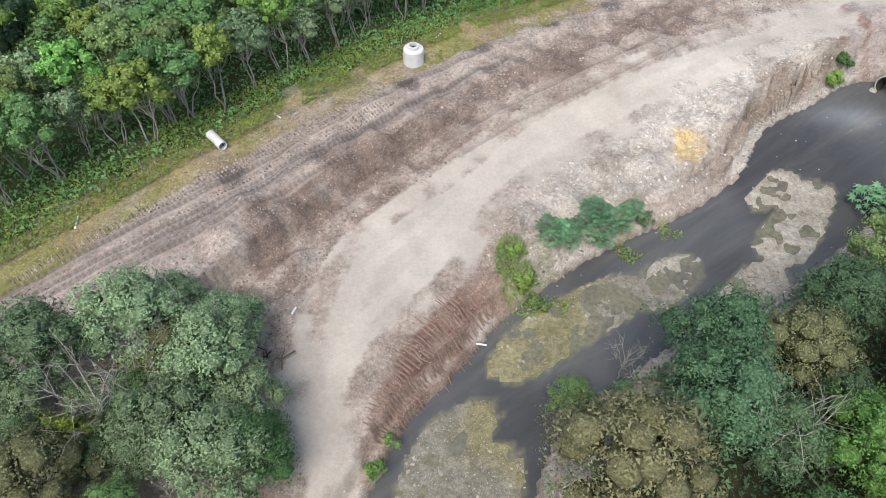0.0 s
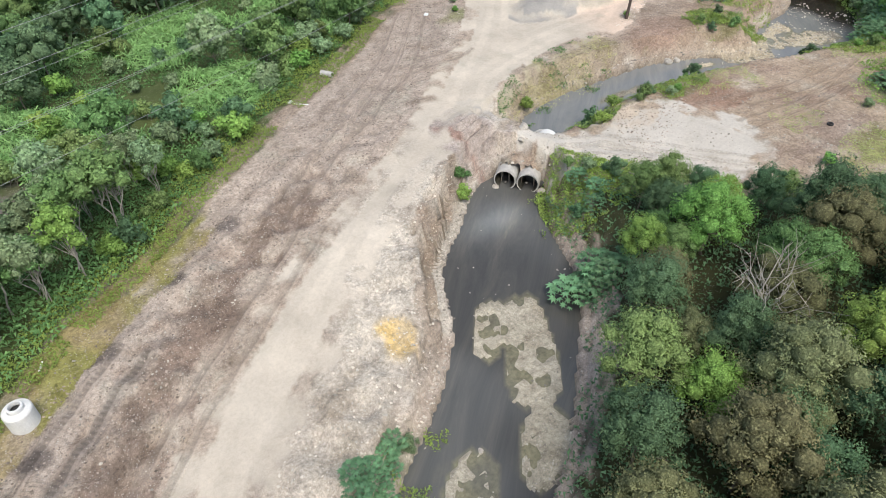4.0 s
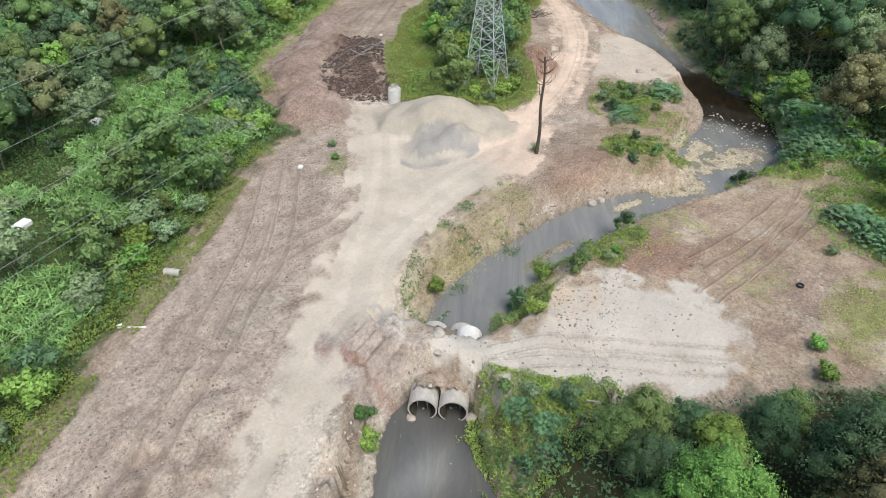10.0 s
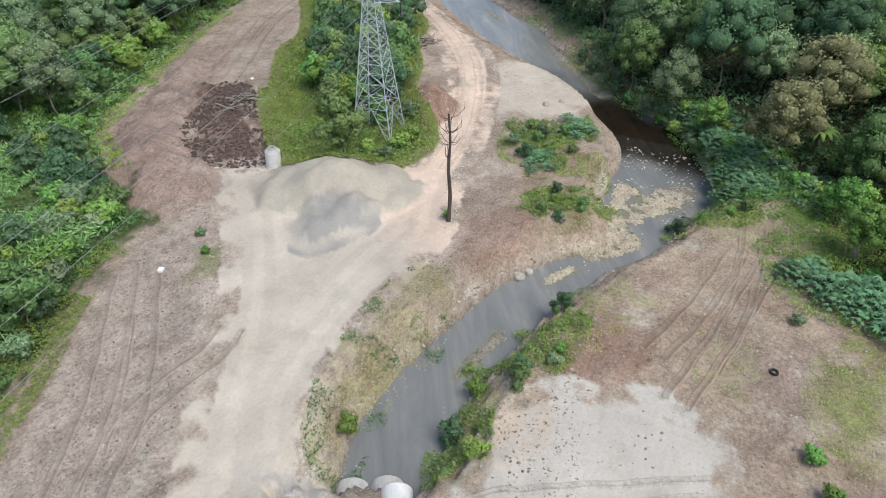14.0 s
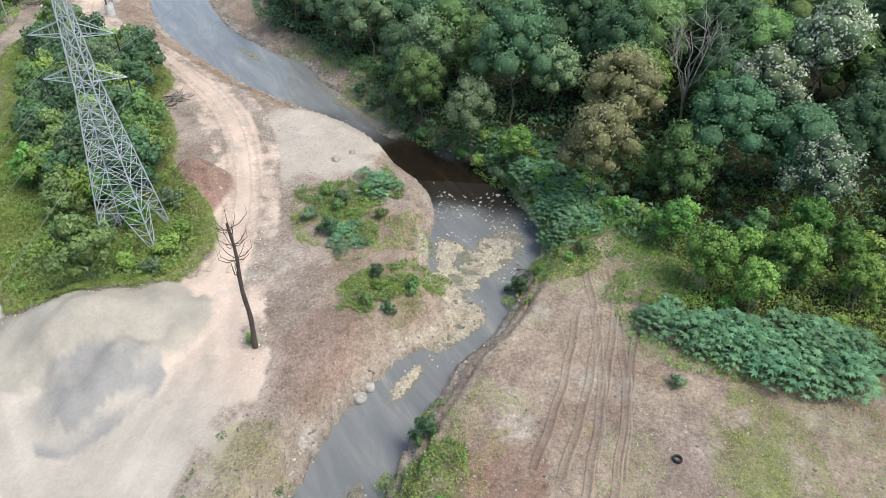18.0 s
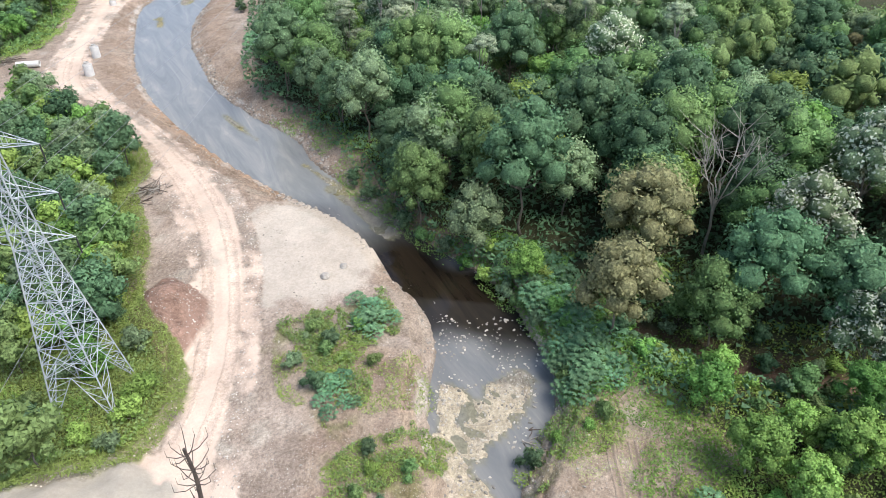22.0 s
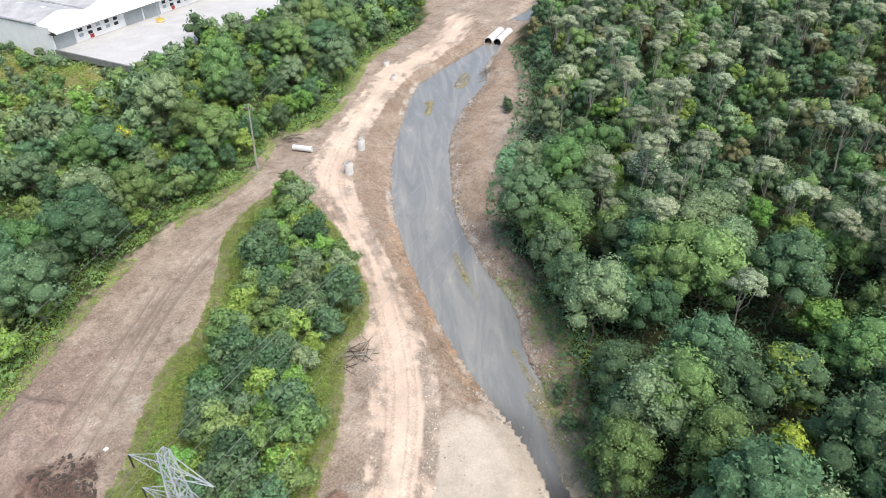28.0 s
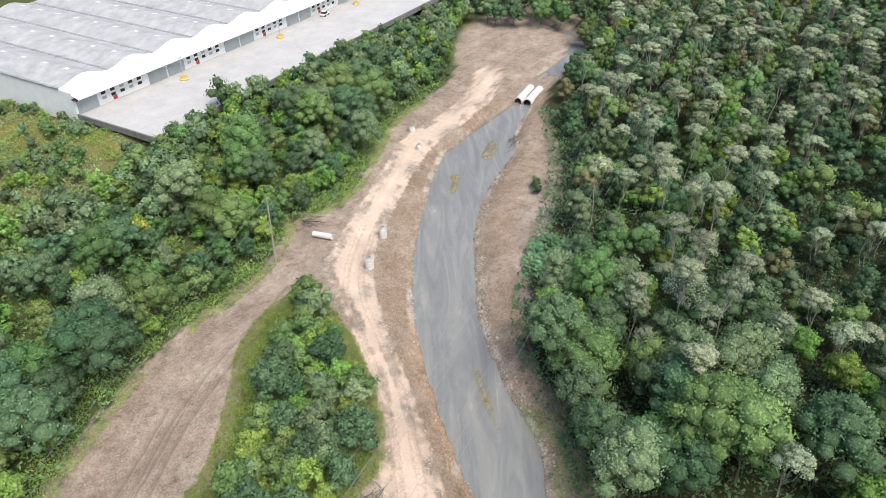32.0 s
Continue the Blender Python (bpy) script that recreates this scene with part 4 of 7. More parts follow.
def pool(name, poly, label, level=None):
    """A strip of water cells laid on the river's slope, a little wider than its line so that it ends inside the banks."""
    lo, hi = poly.min(0) - 1, poly.max(0) + 1
    gx, gy = np.arange(lo[0], hi[0], 0.5), np.arange(lo[1], hi[1], 0.5)
    a, b = np.meshgrid(gx, gy, indexing="ij")
    near = reach(poly, a.ravel(), b.ravel(), 6) < 1.3
    k = (np.arange(len(gx) - 1)[:, None] * len(gy) + np.arange(len(gy) - 1)[None]).ravel()
    q = np.stack([k, k + len(gy), k + len(gy) + 1, k + 1], 1)
    q = q[near[q].all(1)]
    used, inv = np.unique(q, return_inverse=True)
    ax, ay = a.ravel()[used], b.ravel()[used]
    z = water_level(ax) if level is None else np.full(ax.shape, level)
    me = mesh_of(name, np.stack([ax, ay, z], 1), inv.reshape(-1, 4), [WATER], smooth=True)
    # share of the grey: cloudy water together with painted sky reflection
    silt_and_sky = np.where(ax > 111, step(ax - 0.35 * ay + 3 * lumps(ax, ay, 5, 61), 97, 106), 0.8 - 0.75 * step(ax + 1.5 * lumps(ax, ay, 3, 63), 103, 108)) if level is None else np.full(ax.shape, 0.9 if level > -2 else 0.05)
    plume = np.exp(-(((ax - 39.0) / 3.2) ** 2 + ((ay - 49.6) / 1.6) ** 2))
    silt_and_sky = np.where(ax < 47, 0.27 + 0.16 * step(lumps(ax, ay, 6, 62), -0.3, 0.6) + 0.5 * plume, silt_and_sky)
    shoal = np.zeros(ax.shape)
    for q in SHOALS:
        shoal = np.maximum(shoal, 1 - step(reach(q, ax, ay, 4) + 0.4 * lumps(ax, ay, 1.4, 41), -0.3, 0.9))
    for cx, cy, rx, ry, turn in BARS:
        shoal = np.maximum(shoal, step(heap(ax, ay, cx, cy, rx, ry, turn, 1.0, 0.0, 0.3), 0.0, 0.4))
    me.attributes.new("shoal", "FLOAT", "POINT").data.foreach_set("value", (0.85 * shoal).astype(np.float32))
    at = me.attributes.new("silt_and_sky", "FLOAT", "POINT")
    at.data.foreach_set("value", silt_and_sky.astype(np.float32))
    return tagged(new(name, me), label, "river", kind="structure")


pool("water_lower", RIVER_LOW, "dark grey shallow river water below the culvert")
pool("water_culvert", np.array([(CULVERT[0] + u * 0.839 - v * 0.545, CULVERT[1] + u * 0.545 + v * 0.839) for u, v in ((2.6, -1.6), (8, -1.6), (8, 1.6), (2.6, 1.6), (2.6, -1.6))]), "dark water inside the culvert pipes", -4.33)
pool("water_upper", RIVER_HIGH, "grey river water with milky streaks between earth banks")
pool("water_far", RIVER_FAR, "pale shallow water beyond the far culvert", -0.9)
pool("water_creek", CREEK, "dark creek under the trees", -2.75)

# ---- trees ----
rng = np.random.RandomState(7)


def leaves(lobes, count, size, r, up=0.35, jitter=0.55, slim=0.75):
    """Leaf sprigs scattered over the skins of rounded lobes: pointed blades that face outwards."""
    L = np.array(lobes, float)
    n = int(count)
    area = L[:, 3] * L[:, 4] + L[:, 3] * L[:, 5] + L[:, 4] * L[:, 5]
    pick = r.choice(len(L), n, p=area / area.sum())
    d = r.normal(size=(n, 3))
    d[:, 2] += up
    d /= np.linalg.norm(d, axis=1)[:, None]
    p = L[pick, :3] + d * L[pick, 3:6] * np.clip(r.normal(0.95, 0.15, (n, 1)), 0.6, 1.45)
    deep = np.zeros(n, bool)
    for c in L:
        deep |= (((p - c[:3]) / c[3:6]) ** 2).sum(1) < 0.50
    p, d, pick = p[~deep], d[~deep], pick[~deep]
    f = d + r.normal(size=p.shape) * jitter
    f[:, 2] += 0.35
    f /= np.linalg.norm(f, axis=1)[:, None]
    t = np.cross(f, r.normal(size=p.shape))
    t /= np.linalg.norm(t, axis=1)[:, None] + 1e-9
    b = np.cross(f, t)
    s = size * r.uniform(0.6, 1.35, (len(p), 1))
    v = np.stack([p - t * s * 0.5, p + t * s * 0.5 - b * s * slim * 0.55, p + t * s * 0.5 + b * s * slim * 0.55], 1).reshape(-1, 3)
    mid_ = L[:, :3].mean(0)
    whole = (p - mid_) / (np.abs(L[:, :3] - mid_).max(0) + L[:, 3:6].mean(0))
    nn = 0.62 * d + 0.45 * whole + 0.38 * f
    nn /= np.linalg.norm(nn, axis=1)[:, None]
    return v, np.arange(len(v)).reshape(-1, 3), np.repeat(nn, 3, 0)


def ico(level):
    bm = bmesh.new()
    bmesh.ops.create_icosphere(bm, subdivisions=level, radius=1)
    bm.verts.ensure_lookup_table()
    got = np.array([v.co[:] for v in bm.verts]), np.array([[v.index for v in f.verts] for f in bm.faces])
    bm.free()
    return got


BALL = ico(1)


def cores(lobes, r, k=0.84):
    """Low solid lumps that stand for inner twigs and leaves and block light, so that crowns are not hollow."""
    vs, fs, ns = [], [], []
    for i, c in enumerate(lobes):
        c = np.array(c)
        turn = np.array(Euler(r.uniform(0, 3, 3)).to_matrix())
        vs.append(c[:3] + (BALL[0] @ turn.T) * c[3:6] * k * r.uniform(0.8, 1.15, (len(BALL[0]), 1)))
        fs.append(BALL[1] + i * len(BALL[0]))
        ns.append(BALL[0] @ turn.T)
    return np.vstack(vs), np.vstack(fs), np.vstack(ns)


def sprays(lobes, r, n):
    """Leaf clusters that sit on the outer skin of each lobe."""
    got = []
    for c in lobes:
        c = np.array(c)
        d = r.normal(size=(n, 3)) + (0, 0, 0.55)
        d /= np.linalg.norm(d, axis=1)[:, None]
        for q in d:
            got.append((*(c[:3] + q * c[3:6] * r.uniform(0.6, 1.08)), *(c[3:6] * r.uniform(0.24, 0.52))))
    return got


def crown_mesh(name, lobes, count, size, leaf, r, accent=None, clusters=5, core=0.84, **kw):
    fringe = sprays(lobes, r, clusters) if clusters else []
    v, f, vn = leaves(fringe + list(lobes) if clusters else lobes, count, size, r, **kw)
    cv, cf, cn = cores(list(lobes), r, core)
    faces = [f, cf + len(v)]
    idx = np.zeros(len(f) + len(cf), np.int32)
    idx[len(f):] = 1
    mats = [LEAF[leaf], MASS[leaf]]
    if accent:
        mats.append(LEAF[accent[0]])
        idx[:len(f)][r.uniform(size=len(f)) < accent[1]] = 2
    return mesh_of(name, np.vstack([v, cv]), faces, mats, idx, smooth=True, normals=np.vstack([vn, cn]))


def wander(a, b, r, bend=0.12, n=4):
    a, b = np.array(a, float), np.array(b, float)
    l = np.linalg.norm(b - a)
    return [tuple(a + (b - a) * k / n + (r.normal(size=3) * bend * l * 0.25 if 0 < k < n else 0)) for k in range(n + 1)]


def tree(name, label, leaf, height, spread, trunk_h, r, lobes=12, count=1700, size=0.5, flat=0.75, bark=None, stems=1, thick=0.16, accent=None, lean=0.0, category="tree", fine=1.0, **kw):
    """One tree: a tapered trunk with limbs, and a crown of leafy lobes. It is built at the origin."""
    ob = thing(name, label, category)
    L = []
    ch = height - trunk_h
    for k in range(lobes):
        a = k * 2.4 + r.uniform(-0.4, 0.4)
        up = (k + 0.5) / lobes
        if flat > 0.6:
            q = math.sqrt(max(0.0, 1 - up * up)) * r.uniform(0.72, 1.22)
            w = spread * r.uniform(0.10, 0.25) * fine
            L.append((spread * 0.37 * q * math.cos(a), spread * 0.36 * q * math.sin(a), trunk_h + ch * (0.22 + 0.62 * up * r.uniform(0.85, 1.1)), w, w * r.uniform(0.85, 1.15), w * flat * 1.1))
        else:
            q = math.sqrt(up)
            w = spread * r.uniform(0.15, 0.26)
            L.append((spread * 0.40 * q * math.cos(a), spread * 0.40 * q * math.sin(a), height - w * flat - ch * 0.45 * q * q * r.uniform(0.4, 1.2), w, w, w * flat))
    if flat > 0.6:
        L.append((0, 0, trunk_h + ch * 0.45, spread * 0.30, spread * 0.30, ch * 0.36))
    bm = bmesh.new()
    for s in range(stems):
        ax, ay = (r.uniform(-0.35, 0.35), r.uniform(-0.35, 0.35)) if stems > 1 else (0, 0)
        tx, ty = (r.uniform(-0.3, 0.3) * spread, r.uniform(-0.3, 0.3) * spread) if stems > 1 else (lean * height, 0)
        pts = wander((ax, ay, -0.4), (tx, ty, trunk_h + ch * 0.35), r, 0.10, 5)
        tube(bm, pts, [thick * (1 - 0.6 * i / 5) * (1.25 if i == 0 else 1) for i in range(6)], 6)
        fork = pts[3]
        for c in L[s::stems][:5]:
            tube(bm, wander(fork, (c[0], c[1], c[2] - c[5] * 0.3), r, 0.15, 3), [thick * 0.42, thick * 0.34, thick * 0.24, thick * 0.12], 5)
    part("trunk", bm, bark or BARK, ob)
    crown = new("crown", crown_mesh("crown", L, count, size, leaf, r, accent, **kw))
    crown.parent = ob
    return ob


def scatter(poly, gap, r, keep=None):
    """Points with about gap metres between them inside a closed line."""
    lo, hi = poly.min(0), poly.max(0)
    lo, hi = np.maximum(lo, (-70, -30)), np.minimum(hi, (420, 360))
    gx, gy = np.meshgrid(np.arange(lo[0], hi[0], gap), np.arange(lo[1], hi[1], gap), indexing="ij")
    x = gx.ravel() + (np.arange(gx.size) % 2) * gap * 0.25 + r.uniform(-0.38, 0.38, gx.size) * gap
    y = gy.ravel() + r.uniform(-0.38, 0.38, gx.size) * gap
    ok = inside(poly, x, y)
    if keep is not None:
        ok &= keep(x, y)
    return x[ok], y[ok]


def plant(proto, x, y, z, r, lo=0.8, hi=1.2, tilt=3):
    s = r.uniform(lo, hi)
    m = pose(x, y, z, r.uniform(-tilt, tilt), r.uniform(-tilt, tilt), r.uniform(0, 360)) @ Matrix.Diagonal((s, s, s * r.uniform(0.9, 1.1), 1))
    c = copy_thing(proto, m)
    return c


def drop(proto):
    """Takes a pattern that was only built to be copied out of the scene."""
    for o in (*proto.children_recursive, proto):
        bpy.data.objects.remove(o)

T = "broadleaf_tree"
BROAD = [tree(T, "dense dark green broadleaf tree in the riverside forest", "deep", 11.5, 8.5, 3.2, rng, 24, 3900, 0.30, fine=0.95, clusters=6),
         tree(T, "tall green broadleaf tree with a lumpy rounded crown", "green", 13, 9.5, 4.0, rng, 26, 4300, 0.30, fine=0.92, clusters=6),
         tree(T, "grey-green broadleaf tree with a loose crown", "grey", 12, 8.0, 4.0, rng, 22, 3800, 0.29, fine=0.92, clusters=6),
         tree(T, "bright green young broadleaf tree", "bright", 9, 6.5, 2.2, rng, 14, 2500, 0.32, fine=1.0),
         tree(T, "brownish-green broadleaf tree with seed heads", "brown", 12, 8.5, 3.6, rng, 24, 4000, 0.29, fine=0.92, clusters=6),
         tree(T, "very dark green tall broadleaf tree", "deep", 14, 8.0, 5.0, rng, 24, 3900, 0.30, fine=0.95, clusters=6)]
NEAR = [tree(T, "brownish-green tree beside the lower water", "brown", 9.5, 8.0, 2.5, rng, 26, 12500, 0.17, fine=0.9, clusters=9, core=0.68, slim=0.6),
        tree(T, "grey-green feathery tree beside the haul road", "grey", 7.5, 5.5, 1.8, rng, 24, 11000, 0.15, fine=0.9, clusters=9, core=0.68, slim=0.6),
        tree(T, "dense green tree beside the lower water", "green", 8.5, 6.5, 2.2, rng, 24, 10500, 0.16, fine=0.9, clusters=9, core=0.68, slim=0.6),
        tree(T, "dark green tree beside the lower water", "deep", 9.0, 6.5, 2.4, rng, 24, 10500, 0.165, fine=0.9, clusters=9, core=0.68, slim=0.6),
        tree(T, "bright olive-green tree with dense clumps of small leaves", "bright", 8.5, 6.5, 2.2, rng, 26, 10500, 0.16, fine=0.85, clusters=9, core=0.68, slim=0.6)]
YOUNG = [tree("young_tree", "young green tree in dense scrub on the slope", "green", 6.0, 4.8, 1.2, rng, 11, 1500, 0.31, fine=0.9, thick=0.09),
         tree("young_tree", "young bright green tree in dense scrub", "bright", 5.4, 4.4, 1.0, rng, 10, 1400, 0.30, fine=0.9, thick=0.09),
         tree("young_tree", "young grey-green tree in dense scrub", "grey", 6.4, 4.6, 1.4, rng, 10, 1400, 0.30, fine=0.9, thick=0.09),
         tree("young_tree", "young dark green tree in dense scrub", "deep", 6.8, 5.2, 1.4, rng, 11, 1500, 0.32, fine=0.9, thick=0.10)]
PALE = [tree("umbrella_tree", "slender tree with a flat silvery green umbrella crown", "pale", 14, 4.5, 10.8, rng, 13, 1500, 0.24, flat=0.50, bark=BARK_PALE, thick=0.13, lean=0.05),
        tree("umbrella_tree", "tall thin tree with a pale domed crown on a bare trunk", "pale", 15, 3.9, 11.8, rng, 11, 1400, 0.23, flat=0.55, bark=BARK_PALE, thick=0.12, lean=-0.06),
        tree("umbrella_tree", "forked thin tree with small pale crown tufts", "pale", 13, 4.7, 10.0, rng, 11, 1400, 0.23, flat=0.45, bark=BARK_PALE, stems=2, thick=0.11)]
SLENDER = [tree("slender_tree", "thin many-stemmed tree with bare grey stems and a light crown", "green", 8.0, 5.0, 4.2, rng, 12, 1200, 0.26, fine=0.8, bark=BARK_PALE, stems=4, thick=0.07),
           tree("slender_tree", "leggy young tree with pale stems and an olive crown", "grey", 7.5, 4.8, 3.8, rng, 11, 1100, 0.25, fine=0.8, bark=BARK_PALE, stems=3, thick=0.07),
           tree("slender_tree", "leggy young tree with a bright green top", "bright", 8.5, 4.6, 4.4, rng, 11, 1100, 0.25, fine=0.8, bark=BARK_PALE, stems=3, thick=0.08)]
SILVER = tree("flowering_tree", "tree covered with silvery white blossom", "grey", 15, 8.0, 7, rng, 20, 3400, 0.31, fine=0.8, accent=("silver", 0.75))
LIME = tree("lime_green_tree", "rounded yellow-green tree among darker trees", "lime", 10, 6.0, 2.5, rng, 18, 2600, 0.27, fine=0.85)
GOLD = tree("yellow_flowering_tree", "scrub tree with clusters of yellow blossom", "green", 7, 5.0, 2, rng, 12, 1400, 0.30, accent=("yellow", 0.4))
VINE = tree("vine_covered_tree", "leaning tree draped in bright green vines", "bright", 8, 5.5, 1.8, rng, 20, 3000, 0.25, fine=0.8, bark=BARK_PALE, stems=3, thick=0.12)
SHRUB = [tree("shrub", "low rounded green shrub", "green", 2.6, 3.0, 0.3, rng, 7, 750, 0.23, thick=0.05, stems=2, category="shrub"),
         tree("shrub", "low dense olive shrub", "grey", 2.4, 2.8, 0.3, rng, 6, 700, 0.23, thick=0.05, stems=2, category="shrub"),
         tree("shrub", "bright green leafy shrub", "bright", 2.2, 2.8, 0.3, rng, 6, 700, 0.23, thick=0.05, stems=2, category="shrub"),
         tree("shrub", "dark green leafy shrub", "deep", 3.0, 3.0, 0.3, rng, 7, 750, 0.24, thick=0.06, stems=2, category="shrub")]


def bare_tree(label, height, spread, r):
    """A leafless tree: trunk, limbs and twigs."""
    ob = thing("bare_tree", label, "tree")
    bm = bmesh.new()
    top = (0, 0, height * 0.55)
    tube(bm, wander((0, 0, -0.3), top, r, 0.08, 4), [0.16, 0.14, 0.12, 0.10, 0.08], 6)
    tips = []
    for k in range(9):
        a = k * 2.4
        q = r.uniform(0.4, 1.0) * spread / 2
        tip = (q * math.cos(a), q * math.sin(a), height * r.uniform(0.75, 1.0))
        tube(bm, wander((0, 0, height * r.uniform(0.32, 0.55)), tip, r, 0.2, 3), [0.07, 0.055, 0.04, 0.02], 5)
        tips.append(tip)
    part("trunk", bm, BARK_PALE, ob)
    bm = bmesh.new()
    for tip in tips:
        for k in range(9):
            e = Vector(tip) + Vector(r.normal(size=3)) * spread * 0.16
            s = Vector(tip) * r.uniform(0.75, 1.0)
            tube(bm, [s, (s + e) / 2 + Vector(r.normal(size=3)) * 0.1, e], [0.025, 0.02, 0.01], 3, False)
    part("twig_crown", bm, BARK_PALE, ob)
    return ob


def star_leaf(r, radius):
    """A large seven-pointed leaf, cupped, as vertices and one fan of faces."""
    pts, faces = [(0.0, 0.0, 0.0)], []
    for k in range(14):
        a = math.tau * k / 14
        q = radius * (1.0 if k % 2 == 0 else 0.45)
        pts.append((q * math.cos(a), q * math.sin(a), -0.25 * q + (0.05 if k % 2 else -0.08) * radius))
    for k in range(14):
        faces.append((0, 1 + k, 1 + (k + 1) % 14))
    return np.array(pts), faces


def castor_plant(r, leaf_r=0.38, n=34, spread=1.5, height=1.7):
    ob = thing("castor_plant", "castor plant with large star-shaped blue-green leaves", "plant", group="castor plants")
    bm = bmesh.new()
    vs, fs = [], []
    for k in range(n):
        a, q = k * 2.4, math.sqrt((k + 0.5) / n) * spread
        p = np.array((q * math.cos(a), q * math.sin(a), height * (1 - 0.5 * (q / spread) ** 2) * r.uniform(0.75, 1.05)))
        lv, lf = star_leaf(r, leaf_r * r.uniform(0.75, 1.25))
        rot = np.array(Euler((r.uniform(-0.5, 0.5), r.uniform(-0.5, 0.5), a)).to_matrix())
        off = sum(len(v) for v in vs)
        vs.append(lv @ rot.T + p)
        fs += [tuple(i + off for i in f) for f in lf]
        if k % 3 == 0:
            tube(bm, [(0, 0, 0), tuple(p * (0.5, 0.5, 0.6)), tuple(p)], [0.03, 0.025, 0.012], 4, False)
    part("stem", bm, BARK, ob)
    crown = new("foliage", mesh_of("foliage", np.vstack(vs), np.array(fs), [LEAF["castor"]]))
    crown.parent = ob
    return ob


FAR = [tree("far_tree", "far green tree", c, h, w, 2.5, rng, 11, 620, 0.42, thick=0.12, clusters=3) for c, h, w in (("deep", 10, 8), ("green", 10.5, 8.5), ("grey", 10, 7.5), ("bright", 8.5, 6.5), ("brown", 9.5, 7.5), ("deep", 9, 6.5))]
FAR_LOW = [tree("far_tree", "far scrub tree", c, h, w, 0.8, rng, 6, 300, 0.5, thick=0.10, clusters=2) for c, h, w in (("green", 6, 5), ("bright", 5.4, 4.6), ("grey", 6.4, 5), ("deep", 6.8, 5.4))]
BARE = [bare_tree("leafless grey tree with fine twigs", 9, 5, rng), bare_tree("half-dead tree with bare pale branches", 12, 6, rng)]
CASTOR = [castor_plant(rng), castor_plant(rng, 0.42, 40, 1.8, 2.1)]
PROTOS = BROAD + NEAR + YOUNG + PALE + SLENDER + [SILVER, LIME, GOLD, VINE] + SHRUB + BARE + CASTOR + FAR + FAR_LOW


def merge(name, label, category, placed):
    """Joins far plants, each a pattern and a pose, into one stuff object."""
    cache, mats = {}, []
    vs, ns, own, quads_, tris_, iq, it, off = [], [], [], [], [], [], [], 0
    for number, (proto, m) in enumerate(placed):
        if proto.name not in cache:
            got = []
            for o in proto.children:
                me = o.data
                co = np.empty(len(me.vertices) * 3)
                me.vertices.foreach_get("co", co)
                no = np.empty(len(me.vertices) * 3, np.float32)
                if "custom_normal" in me.attributes:
                    me.attributes["custom_normal"].data.foreach_get("vector", no)
                else:
                    me.vertices.foreach_get("normal", no)
                for s in me.materials:
                    if s not in mats:
                        mats.append(s)
                slot = [mats.index(s) for s in me.materials]
                q = [(tuple(p.vertices), slot[p.material_index]) for p in me.polygons if len(p.vertices) == 4]
                t = [(tuple(p.vertices), slot[p.material_index]) for p in me.polygons if len(p.vertices) == 3]
                got.append((co.reshape(-1, 3), np.array([a for a, _ in q], int).reshape(-1, 4), np.array([b for _, b in q], int), np.array([a for a, _ in t], int).reshape(-1, 3), np.array([b for _, b in t], int), no.reshape(-1, 3)))
            cache[proto.name] = got
        R = np.array(m)
        tone = (number * 0.6180339) % 1.0
        for co, q, qi, t, ti, no in cache[proto.name]:
            turned = no @ R[:3, :3].T
            ns.append(turned / (np.linalg.norm(turned, axis=1)[:, None] + 1e-9))
            own.append(np.full(len(co), tone, np.float32))
            vs.append(co @ R[:3, :3].T + R[:3, 3])
            quads_.append(q + off)
            tris_.append(t + off)
            iq.append(qi)
            it.append(ti)
            off += len(co)
    me = mesh_of(name, np.vstack(vs), [np.vstack(quads_), np.vstack(tris_)], mats, np.concatenate(iq + it), smooth=True, normals=np.vstack(ns))
    me.attributes.new("plant", "FLOAT", "POINT").data.foreach_set("value", np.concatenate(own))
    return tagged(new(name, me), label, category, kind="stuff")


def forest(poly, gap, kinds, weights, r, keep=None, lo=0.8, hi=1.2, stuff=None, group=""):
    x, y = scatter(poly, gap, r, keep)
    z = heights(x, y)
    kind = r.choice(len(kinds), len(x), p=np.array(weights) / sum(weights))
    far = []
    for a, b, c, k in zip(x, y, z, kind):
        s = r.uniform(lo, hi)
        m = pose(a, b, c - 0.1, r.uniform(-3, 3), r.uniform(-3, 3), r.uniform(0, 360)) @ Matrix.Diagonal((s, s, s * r.uniform(0.9, 1.1), 1))
        if stuff:
            far.append((kinds[k], m))
        else:
            tagged(copy_thing(kinds[k], m), group=group)
    if stuff:
        merge(stuff[0], stuff[1], "trees", far)


def stand(proto, x, y, scale=1.0, turn=0.0, sink=0.1):
    return copy_thing(proto, pose(x, y, ground_height(x, y) - sink, 0, 0, turn) @ Matrix.Diagonal((scale, scale, scale, 1)))


E_IN = lambda x, y: sample(D["east"], x, y)
W_IN = lambda x, y: sample(D["west"], x, y)
dry_creek = lambda x, y: sample(D["creek"], x, y) > 1.1
